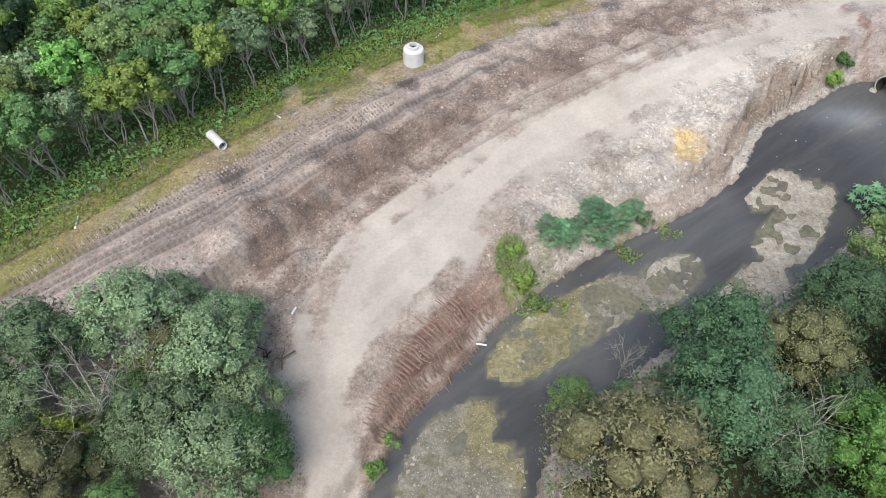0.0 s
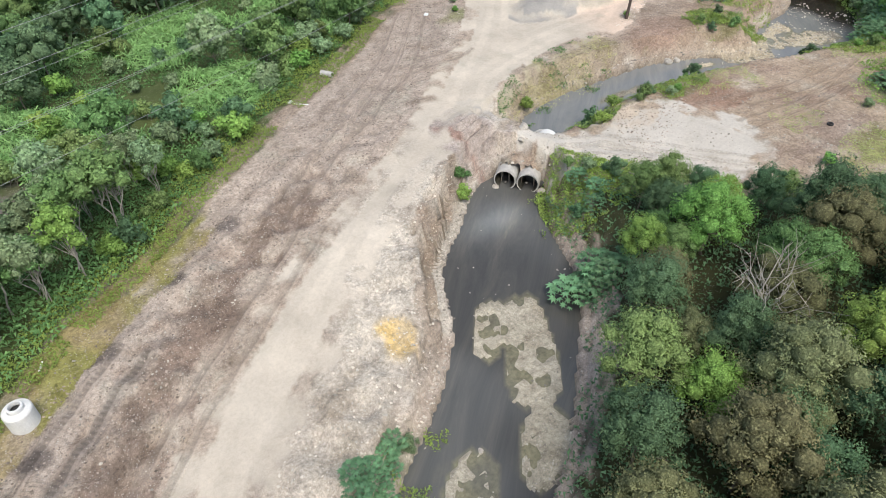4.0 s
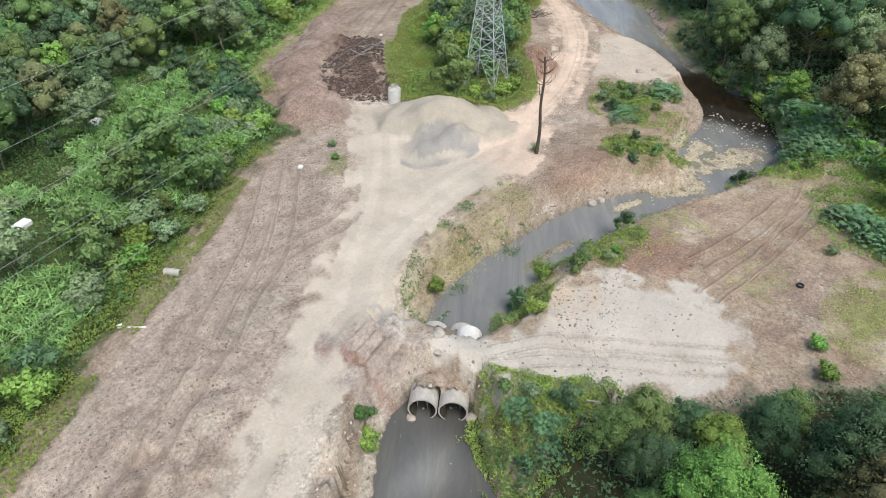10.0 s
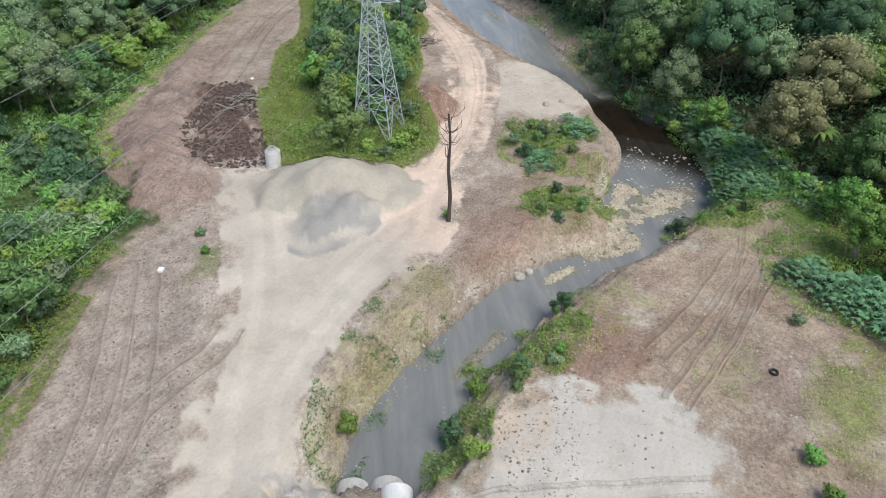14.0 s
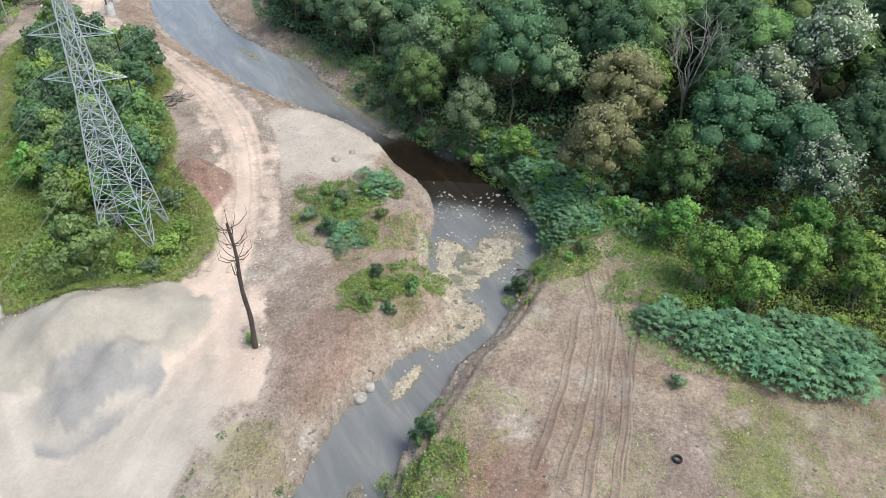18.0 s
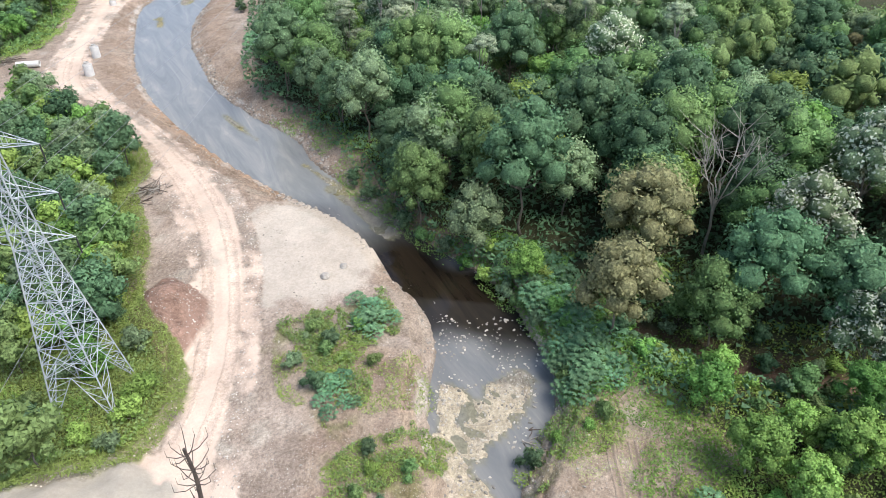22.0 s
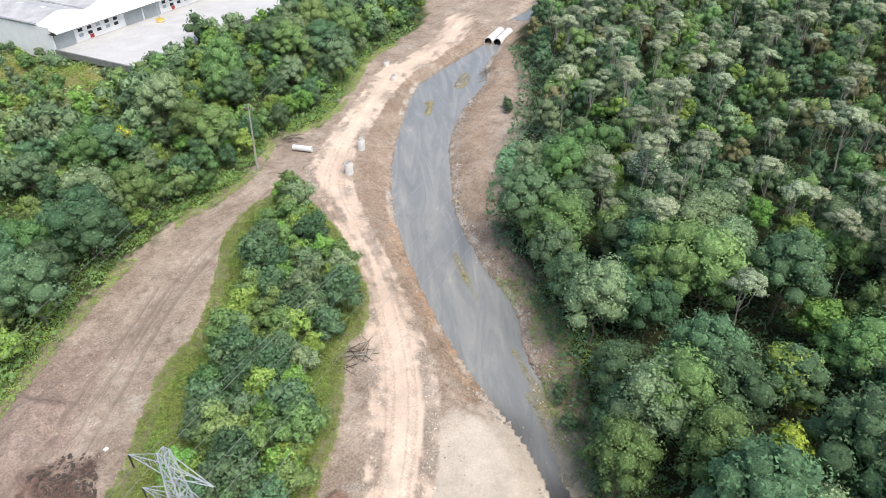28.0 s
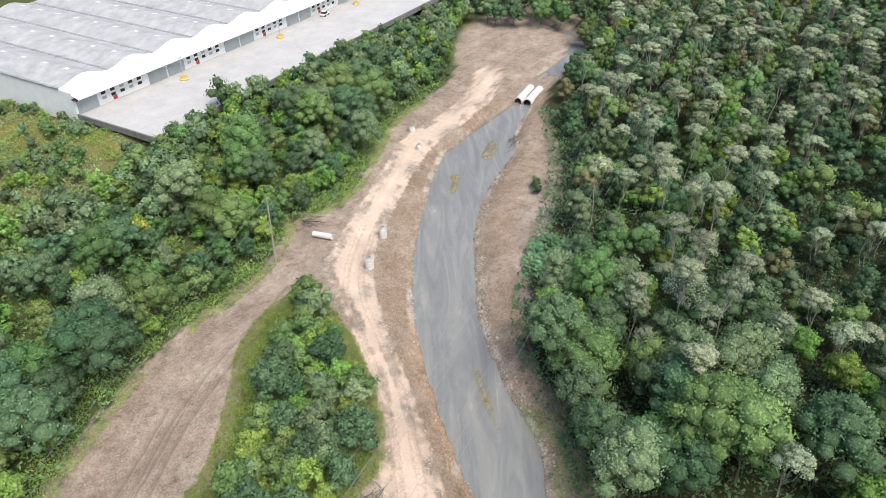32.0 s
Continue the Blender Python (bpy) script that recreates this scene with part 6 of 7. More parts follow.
carpet("bank_scrub", "thin dry scrub on the river bank below the crossing", "straw", (48, 56), (76, 67), lambda x, y: (reach(BANK_SCRUB, x, y, 3) < 0.3) & (lumps(x, y, 1.4, 94) > -0.1), 40.0, 0.16, 0.35, slim=0.3, seed=40)
carpet("bank_scrub", "low green scrub on the river bank below the crossing", "green", (48, 56), (76, 67), lambda x, y: (reach(BANK_SCRUB, x, y, 3) < 0.3) & (lumps(x, y, 1.9, 95) > 0.25), 60.0, 0.17, 0.5, seed=41)
carpet("verge_grass", "thin yellowish grass on the verge of the bench", "straw", (-34, 20), (40, 78), lambda x, y: (sample(verge, x, y) < 0) & (lumps(x, y, 2, 82) > -0.2), 10.0, 0.16, 0.10, slim=0.3, seed=32)
carpet("clearing_grass", "patchy low green grass on the bare clearing", "grass", (58, 14), (100, 50), lambda x, y: (E_IN(x, y) > 0) & (sample(pad, x, y) > 0.3) & (sample(D["high"], x, y) > 0.6) & (lumps(x, y, 5, 83) + 0.6 * lumps(x, y, 1.5, 84) > 0.5 - 0.9 * (reach(OLIVE, x, y, 4) < 0.5) - 0.45 * (E_IN(x, y) < 5)), 60.0, 0.13, 0.10, slim=0.35, seed=33)
carpet("dry_grass", "dry yellowish grass and weeds on the open hillside", "grass", (88, 168), (162, 262), lambda x, y: (W_IN(x, y) < -25) & (lumps(x, y, 8, 85) > -0.5), 9.0, 0.5, 0.8, slim=0.3, seed=34)
carpet("dry_grass", "low green bushes on the open hillside", "grey", (88, 168), (162, 262), lambda x, y: (W_IN(x, y) < -25) & (lumps(x, y, 6, 86) > 0.0), 6.0, 0.45, 2.0, seed=35)
carpet("hill_bushes", "bright green scrub on the open hillside", "bright", (88, 168), (162, 262), lambda x, y: (W_IN(x, y) < -22) & (lumps(x, y, 7, 87) > 0.15), 6.0, 0.45, 1.8, seed=37)
carpet("far_scrub", "scrub beyond the meadow", "deep", (-60, 80), (100, 190), lambda x, y: (W_IN(x, y) < -20) & (y > 0.45 * x + 95), 2.5, 0.9, 3.5, seed=36)


def stones(name, label, lo, hi, keep, density, small, large, seed, material, wade=False):
    """Loose stones: squashed, uneven eight-sided lumps half sunk in the ground."""
    r = np.random.RandomState(seed)
    n = int((hi[0] - lo[0]) * (hi[1] - lo[1]) * density)
    x, y = r.uniform(lo[0], hi[0], n), r.uniform(lo[1], hi[1], n)
    ok = keep(x, y)
    x, y = x[ok], y[ok]
    n = len(x)
    z = np.maximum(heights(x, y), water_level(x) - 0.03) if wade else heights(x, y)
    unit = np.array([(1, 0, 0), (0, 1, 0), (-1, 0, 0), (0, -1, 0), (0.45, 0.45, 0.75), (-0.45, 0.45, 0.75), (-0.45, -0.45, 0.75), (0.45, -0.45, 0.75)], float)
    tri = np.array([(0, 1, 4), (1, 2, 5), (2, 3, 6), (3, 0, 7), (4, 1, 5), (5, 2, 6), (6, 3, 7), (7, 0, 4), (4, 5, 6), (4, 6, 7)])
    s = small + (large - small) * r.uniform(0, 1, (n, 1, 1)) ** 3
    v = unit[None] * s * r.uniform(0.7, 1.3, (n, 8, 3))
    a = r.uniform(0, math.tau, n)
    c, q = np.cos(a)[:, None], np.sin(a)[:, None]
    v = np.stack([v[..., 0] * c - v[..., 1] * q * 0.7, v[..., 0] * q + v[..., 1] * c * 0.7, v[..., 2] * 0.8], 2) + np.stack([x, y, z - 0.02], 1)[:, None]
    f = (tri[None] + (np.arange(n) * 8)[:, None, None]).reshape(-1, 3)
    return tagged(new(name, mesh_of(name, v.reshape(-1, 3), f, [material])), label, "stones", kind="stuff")


PALE_STONE = foliage("bleached_stone", (0.40, 0.365, 0.31), 0.01, 0.4, 0.9, 0.0)
STONE = foliage("river_stone", (0.285, 0.26, 0.22), 0.01, 0.5, 0.9, 0.0)
EARTHY = foliage("earth_clods", (0.27, 0.22, 0.18), 0.01, 0.5, 0.95, 0.0)
wet = lambda x, y: sample(D["water"], x, y)
stones("river_stones", "pale river stones along the water's edge", (-10, 8), (225, 142), lambda x, y: (np.abs(wet(x, y) - 0.75 + 0.7 * lumps(x, y, 3, 90)) < 0.75) & (E_IN(x, y) > -4) & (sample(redbank, x, y) < 0.4), 5.5, 0.05, 0.22, 41, STONE)
stones("bar_stones", "pale stones on the gravel bars", (-2, 12), (105, 56), lambda x, y: (sample(D["bar"], x, y) > 0.25) & ((x > 75) | (lumps(x, y, 0.7, 92) > 0.45)) & (wet(x, y) < 0.2), 9.0 , 0.05, 0.2, 42, STONE)
stones("riffle_stones", "pale and dark stones that break the water of the riffle", (88, 42), (111, 56), lambda x, y: (wet(x, y) < 0.1) & (lumps(x, y, 2.0, 103) + 0.7 * step(x, 101, 104) * (1 - step(x, 108.5, 110)) > 0.0) & (sample(D["high"], x, y) < 0.2), 7.0, 0.05, 0.24, 50, STONE, True)
stones("floating_litter", "pale leaves and litter afloat on the lower water", (6, 20), (43, 53), lambda x, y: (wet(x, y) < -0.2) & (lumps(x, y, 4, 104) > 0.1), 0.7, 0.04, 0.13, 51, PALE_STONE, True)
stones("apron_stones", "pale rubble on the apron above the lower water", (0, 24), (44, 56), lambda x, y: (sample(redbank, x, y) < 0.4) & (sample(D["low"], x, y) > 0.5) & (sample(D["low"], x, y) < 10) & (sample(D["road"], x, y) > 0) & (E_IN(x, y) > 2), 9.0, 0.04, 0.16, 43, PALE_STONE)
stones("earth_clods", "clods and stones on the cut slope and bench", (-28, 12), (76, 92), lambda x, y: (sample(D["road"], x, y) > 0.3) & (W_IN(x, y) > 1.5) & (sample(D["low"], x, y) > 8) & (y > 0.35 * x + 24), 12.0, 0.04, 0.14, 44, EARTHY)
stones("strip_stones", "small pale stones littered over the cleared strip", (-28, 12), (150, 140), lambda x, y: (sample(D["road"], x, y) > 0.3) & (W_IN(x, y) > 0.5) & (sample(D["island"], x, y) > 0.5) & (sample(D["low"], x, y) > 8) & (sample(D["high"], x, y) > 8) & (y > 0.35 * x + 24) & (lumps(x, y, 3, 91) > -0.3), 2.0, 0.04, 0.15, 48, STONE)
stones("road_edge_stones", "pale stones along the edges of the haul road", (76, 62), (222, 152), lambda x, y: np.abs(sample(D["road"], x, y) - 0.1) < 0.5, 9.0, 0.04, 0.15, 45, PALE_STONE)
stones("mulch_chunks", "dark chunks of bark and roots in the mulch heap", (74, 88), (100, 114), lambda x, y: reach(MULCH, x, y, 4) + 0.8 * lumps(x, y, 2.1, 100) < 0.2, 14.0, 0.08, 0.34, 49, CHAR)
stones("riprap", "pale riprap blocks along the eastern bank", (125, 70), (205, 128), lambda x, y: (np.abs(sample(D["high"], x, y) - 1.3) < 0.8) & (E_IN(x, y) < 12) & (E_IN(x, y) > 0), 6.0, 0.09, 0.36, 46, STONE)
stones("clearing_litter", "stones and rubble on the clearing", (46, 18), (100, 58), lambda x, y: (E_IN(x, y) > 0) & (wet(x, y) > 1), 2.0, 0.04, 0.17, 47, STONE)


# ---- wheel and crawler tracks pressed into the earth ----
def track(text, gauge, label, width=0.5, cleats=0.0, tone=0.78):
    """Two ribbons of turned earth with raised rims along a line."""
    c = smooth_line(line(text), 4)
    seg = np.hypot(*np.diff(c, axis=0).T)
    s = np.concatenate([[0], np.cumsum(seg)])
    t = np.arange(0, s[-1], 0.22)
    cx, cy = np.interp(t, s, c[:, 0]), np.interp(t, s, c[:, 1])
    dx, dy = np.gradient(cx), np.gradient(cy)
    l = np.hypot(dx, dy) + 1e-9
    nx_, ny_ = -dy / l, dx / l
    vs, fs, tones, off = [], [], [], 0
    prof = ((-0.75, 0.0, 1.0), (-0.5, 0.075, 0.92), (-0.32, 0.0, tone), (0.32, 0.0, tone), (0.5, 0.075, 0.92), (0.75, 0.0, 1.0))
    for side in (-0.5, 0.5):
        for u, z, k in prof:
            o = side * gauge + u * width + 0.05 * np.sin(t * 1.3 + side)
            x, y = cx + nx_ * o, cy + ny_ * o
            ridge = cleats * (np.arange(len(t)) % 2) if abs(u) < 0.4 else 0.0
            vs.append(np.stack([x, y, heights(x, y) + 0.03 + z + ridge], 1))
            col = np.stack([sample(C[:, i], x, y) for i in range(3)], 1) * k
            tones.append(col * (1 - (0.28 * (np.arange(len(t)) % 2)[:, None] if cleats and abs(u) < 0.4 else 0.0)))
        n = len(t)
        for r in range(5):
            a = off + r * n + np.arange(n - 1)
            fs.append(np.stack([a, a + 1, a + n + 1, a + n], 1))
        off += 6 * n
    me = mesh_of("ground_track", np.vstack(vs), np.vstack(fs), [EARTH], smooth=True)
    at = me.color_attributes.new("soil", "FLOAT_COLOR", "POINT")
    cc = np.vstack(tones)
    at.data.foreach_set("color", np.hstack([cc, np.ones((len(cc), 1))]).astype(np.float32).ravel())
    g = me.attributes.new("grit", "FLOAT", "POINT")
    g.data.foreach_set("value", np.full(len(cc), 0.6, np.float32))
    return tagged(new("ground_track", me), label, "wheel track", kind="structure")


track("-31,20.5 -27.8,24 -23.4,28.2 -18.6,32 -13.3,36.7 -9,40.3 -5,43.9 1,49 6,52.5", 2.0, "crawler track pressed into the bench", 0.62, 0.05)
track("-29,20 -25.4,24.8 -21.5,28.0 -16.6,31.9 -11.3,36.4 -7,39.9", 1.9, "crawler track pressed into the bench", 0.6, 0.05)
track("36.7,67.7 40.6,70.6 46.6,73.3 50.4,73.1 54.4,72.7 57,73.5", 2.1, "curving wheel track across the cleared strip", 0.5)
track("36,69 40,72 45.2,75.4 50.3,79.8 54.4,83.8 58,87", 2.0, "wheel track along the cleared strip", 0.45)
track("44,71.5 46.6,73.3 51.6,77.8 55.5,82 60,86.5", 1.9, "wheel track along the cleared strip", 0.45)
track("20,58.5 26,62 33,66 36.7,67.7", 2.0, "wheel track along the bench", 0.5)
track("84,104.5 96.8,111.5 104.3,115 111.8,119.5 119.9,123.8 130.6,127.5 140.8,129.4 150.2,131.9", 2.2, "deep wheel track along the western dirt strip", 0.6)
track("86,109 95.3,112.4 101.9,117 111,120.7 121,126", 2.2, "deep wheel track along the western dirt strip", 0.6)
track("49,50.5 52,49 54.6,45.3 57.6,40.6 60.5,35.8", 1.3, "wheel track across the gravel pad", 0.4, 0.0, 0.88)
track("47.5,50 50,47.9 52.8,44.5 55.8,40 58.8,35.4", 1.3, "wheel track across the gravel pad", 0.4, 0.0, 0.88)
track("70.3,42.6 75.9,41.1 81,40.1 87.1,39.3", 1.8, "wheel track on the clearing", 0.5)
track("70.8,38.8 77.3,37.8 82.4,37.8 87.9,38 93,38.5", 1.8, "wheel track on the clearing", 0.5)
track("66,39.9 72.6,38.7 80,37.3 86.4,36.4 90,35.6", 1.7, "wheel track on the clearing", 0.45)
track("1.3,41.6 6.4,45.7 11.8,48.8 17.6,52.3 23.2,56", 2.0, "wheel track along the foot of the cut slope", 0.5)
track("88,72.3 96,73.2 104,76 112,79.5 122,85.2 131,93 141,103.5 147,112 153,121 160,127 172,133", 2.6, "smooth wheel ruts along the haul road", 0.9, 0.0, 0.985)

def tooth_marks(label, top, foot, count, seed, material):
    """Ribs of earth left between the teeth of an excavator's bucket, from the top of a bank down to its foot."""
    r = np.random.RandomState(seed)
    ends = []
    for q in (top, foot):
        c = smooth_line(line(q), 3)
        d = np.concatenate([[0], np.cumsum(np.hypot(*np.diff(c, axis=0).T))])
        t = np.linspace(0, d[-1], count) + r.uniform(-0.08, 0.08, count)
        ends.append(np.stack([np.interp(t, d, c[:, 0]), np.interp(t, d, c[:, 1])], 1))
    bm = bmesh.new()
    for a, b in zip(*ends):
        lo, hi = r.uniform(0.0, 0.2), r.uniform(0.75, 1.0)
        pts = []
        for f in np.linspace(lo, hi, 8):
            x, y = a + (b - a) * f + r.normal(size=2) * 0.03
            pts.append((x, y, ground_height(x, y) + 0.01))
        tube(bm, pts, [w * r.uniform(0.8, 1.2) for w in (0.03, 0.06, 0.08, 0.085, 0.085, 0.08, 0.06, 0.03)], 5)
    ob = part("tooth_marks", bm, material, None)
    return tagged(ob, label, "earth ribs", kind="stuff")


RED_EARTH = plain("reddish_clay", (0.30, 0.20, 0.15), 0.95, 0, 0.4, 1.5, 0.03)
PALE_EARTH = plain("pale_clay", (0.33, 0.27, 0.205), 0.95, 0, 0.4, 1.5, 0.03)
tooth_marks("reddish ribs scraped down the clay bank", "-4.4,17.2 -4.1,19.3 -2.7,23.4 0.5,27.6 2.8,28.8", "-2.6,16.4 -1.2,17.8 0.9,20.2 4.1,23.6 5.3,25.8", 40, 8, RED_EARTH)
tooth_marks("pale ribs scraped down the cut bank beside the culvert", "26.4,47.0 29.9,49.3 32.8,51.8 35.2,53.4 37.4,54.3", "27.7,46.2 31.1,48.5 34.0,50.8 36.5,52.8 38.3,53.9", 34, 9, PALE_EARTH)

def cleat_marks(text, lanes, label):
    """Rows of short earth ridges pressed up by a crawler's plates."""
    c = smooth_line(line(text), 3)
    d = np.concatenate([[0], np.cumsum(np.hypot(*np.diff(c, axis=0).T))])
    t = np.arange(0.2, d[-1], 0.30)
    x, y = np.interp(t, d, c[:, 0]), np.interp(t, d, c[:, 1])
    ux, uy = np.gradient(x), np.gradient(y)
    l = np.hypot(ux, uy)
    ux, uy = ux / l, uy / l
    r = np.random.RandomState(12)
    vs = []
    for o in lanes:
        for w0, w1 in ((-0.24, -0.02), (0.04, 0.26)):
            j = r.uniform(-0.03, 0.03, len(t))
            p = [(o + w, f) for w in (w0, w1) for f in (-0.075, 0.0, 0.075)]
            pts = []
            for w, f in p:
                px_, py_ = x - uy * (w + j) + ux * f, y + ux * (w + j) + uy * f
                pts.append(np.stack([px_, py_, heights(px_, py_) + (0.075 if f == 0.0 else 0.005)], 1))
            vs.append(np.stack(pts, 1))
    v = np.concatenate(vs)
    k = (np.arange(len(v)) * 6)[:, None]
    f = np.concatenate([k + np.array([0, 1, 4, 3])[None], k + np.array([1, 2, 5, 4])[None]])
    return tagged(new("cleat_marks", mesh_of("cleat_marks", v.reshape(-1, 3), f, [EARTHY])), label, "crawler tracks", kind="stuff")


cleat_marks("-27,25.2 -23,29.2 -18.6,33 -13.3,37.7 -9,41.6 -5.2,45.4 -3.6,47", (-1.5, -0.85, 0.75, 1.4), "rows of cleat marks left by a crawler on the bench")

# ---- the lattice tower ----
def lattice_tower(m):
    ob = thing("lattice_tower", "galvanised steel lattice power tower in green scrub", "power tower", m)
    def width(z):
        return 4.9 + (1.5 - 4.9) * min(z / 16.0, 1) if z < 16 else 1.5 - 0.9 * (z - 16) / 9.0
    levels = [0, 4.6, 7.4, 9.7, 11.6, 13.3, 14.7, 16, 17.4, 18.8, 20.2, 21.6, 23.0, 24.4, 25.6]
    def corner(i, z):
        w = width(z) / 2
        return Vector(((-w, -w, z), (w, -w, z), (w, w, z), (-w, w, z))[i % 4])
    for i in range(4):
        bm = bmesh.new()
        tube(bm, [corner(i, z) for z in levels], 0.07, 4)
        part("leg", bm, STEEL, ob)
    for i in range(4):
        for k, (z0, z1) in enumerate(zip(levels, levels[1:])):
            bm = bmesh.new()
            a0, b0, a1, b1 = corner(i, z0), corner(i + 1, z0), corner(i, z1), corner(i + 1, z1)
            tube(bm, [a1, b1], 0.035, 4)
            if k == 0:
                # splayed feet: each leg carries a truss of its own up to the first girt
                top = (a1 + b1) / 2
                for foot, head in ((a0, a1), (b0, b1)):
                    tube(bm, [foot, top], 0.04, 4)
                    for f in (0.25, 0.5, 0.75):
                        tube(bm, [foot.lerp(head, f), foot.lerp(top, f)], 0.03, 4)
                        tube(bm, [foot.lerp(head, f), foot.lerp(top, f + 0.2)], 0.028, 4)
            else:
                tube(bm, [a0, b1], 0.034, 4)
                tube(bm, [b0, a1], 0.034, 4)
                if k < 6:
                    for leg0, leg1, d0, d1 in ((a0, a1, b1, b0), (b0, b1, a1, a0)):
                        half = (leg0 + leg1) / 2
                        tube(bm, [half, leg0.lerp(d0, 0.28)], 0.026, 4)
                        tube(bm, [half, leg1.lerp(d1, 0.28)], 0.026, 4)
                    tube(bm, [a0.lerp(a1, 0.5), b0.lerp(b1, 0.5)], 0.028, 4)
            part("cross_brace", bm, STEEL, ob)
    for k, z in enumerate((4.6, 9.7, 16)):
        bm = bmesh.new()
        tube(bm, [corner(0, z), corner(2, z)], 0.03, 4)
        tube(bm, [corner(1, z), corner(3, z)], 0.03, 4)
        part("diaphragm_brace", bm, STEEL, ob)
    for z in (16.4, 20.0, 23.6):
        for s in (-1, 1):
            bm = bmesh.new()
            w = width(z) / 2
            tip = (0, s * 3.4, z + 0.1)
            for a in (-1, 1):
                tube(bm, [(a * w, s * w, z), tip], 0.04, 4)
                tube(bm, [(a * w * 0.9, s * w * 0.9, z + 1.2), tip], 0.032, 4)
                for k in (0.3, 0.6):
                    tube(bm, [(a * w * (1 - k), s * (w + (3.4 - w) * k), z), (a * w * 0.9 * (1 - k), s * (w + (3.4 - w) * k), z + 1.2 * (1 - k))], 0.025, 4)
            for k0, k1 in ((0.0, 0.35), (0.35, 0.7)):
                tube(bm, [(-w * (1 - k0), s * (w + (3.4 - w) * k0), z), (w * (1 - k1), s * (w + (3.4 - w) * k1), z)], 0.025, 4)
            part("cross_arm", bm, STEEL, ob)
            bm = bmesh.new()
            tube(bm, [(0, s * 3.4, z + 0.05), (0, s * 3.4, z - 1.3)], 0.06, 6)
            part("insulator_string", bm, DARK, ob)
    return ob


TOWER = pose(91.6, 81.8, ground_height(91.6, 81.8) - 0.1, 0, 0, 10.5)
lattice_tower(TOWER)

# ---- concrete pipes of the culvert, and loose rings ----
def pipe(name, label, length, radius, wall, m, material=None, category="concrete pipe", group=""):
    bm = bmesh.new()
    lathe(bm, [(radius, 0), (radius, length), (radius - wall, length), (radius - wall, 0)], 28)
    ob = part(name, bm, material or CONCRETE, None)
    tagged(ob, label, category, group)
    ob.matrix_basis = m
    ob.data.materials.append(PIPE_SHADE)
    for p in ob.data.polygons:
        p.use_smooth = False
        # inner faces of wide pipes are coloured as if in shade
        if radius > 1 and math.hypot(p.center.x, p.center.y) < radius - wall * 0.9 and p.center.z > 0:
            p.material_index = 1
    return ob


def lying(x, y, z, heading, length=0.0):
    return pose(x, y, z, 0, 0, heading) @ pose(0, 0, 0, 0, 90, 0)


for v in (-1.19, 1.19):
    m = pose(CULVERT[0], CULVERT[1], -3.42, 0, 0, CULVERT[2])
    pipe("culvert_pipe", "large stained concrete culvert pipe with shade painted inside, under the earth crossing", 9.0, 1.16, 0.13, m @ pose(0, v, 0) @ pose(0, 0, 0, 0, 90, 0), group="culvert under the crossing")
pipe("culvert_pipe", "white end of a concrete culvert pipe above the upper water", 3.0, 1.1, 0.13, pose(49.3, 53.0, -2.55, 0, 0, CULVERT[2]) @ pose(0, 0, 0, 0, 90, 0), CONCRETE_WHITE, group="culvert under the crossing")
for x, y in ((241.0, 138.9), (241.6, 136.4)):
    pipe("culvert_pipe", "pale concrete culvert pipe at the far crossing", 10.5, 1.15, 0.14, lying(x, y, -0.35, 9), CONCRETE_WHITE, group="far culvert")
pipe("drain_pipe", "whitish concrete pipe lying in the grass", 1.9, 0.38, 0.06, lying(-17.9, 40.7, 0.35, -47), CONCRETE_WHITE)
pipe("drain_pipe", "weathered concrete pipe lying at the edge of the scrub", 1.5, 0.36, 0.06, lying(38.9, 79.0, 0.32, -62), CONCRETE)
pipe("drain_pipe", "long pale concrete pipe lying beside the track", 3.9, 0.55, 0.08, lying(162.9, 139.5, 0.7, -72), CONCRETE_WHITE)


def ring_stack(x, y, count, radius, label, tilt=0.0):
    """Manhole rings stacked on one another."""
    ob = thing("manhole_stack", label, "manhole ring", pose(x, y, ground_height(x, y) - 0.05, tilt, 0, 0), group="manhole rings")
    z = 0.0
    for k in range(count):
        bm = bmesh.new()
        lathe(bm, [(radius, z), (radius, z + 0.96), (radius - 0.03, z + 1.0), (radius - 0.11, z + 1.0), (radius - 0.11, z)], 24)
        part("ring", bm, CONCRETE_WHITE, ob)
        z += 1.02
    bm = bmesh.new()
    lathe(bm, [(radius * 0.98, z), (radius * 0.55, z + 0.22), (radius * 0.5, z + 0.45), (radius * 0.38, z + 0.45), (radius * 0.38, z)], 24)
    part("neck", bm, CONCRETE, ob)
    return ob


ring_stack(79.6, 88.3, 2, 0.85, "tall whitish concrete manhole stack beside the gravel heap", 3)
ring_stack(161.4, 124.6, 2, 0.8, "pale concrete manhole stack on the edge of the haul road")
ring_stack(170.3, 128.6, 2, 0.75, "pale concrete manhole stack beside the river bank")
ring_stack(203.4, 144.2, 1, 0.75, "pale concrete manhole ring beside the haul road")
ring_stack(210.0, 151.2, 1, 0.8, "pale concrete manhole ring near the slope")


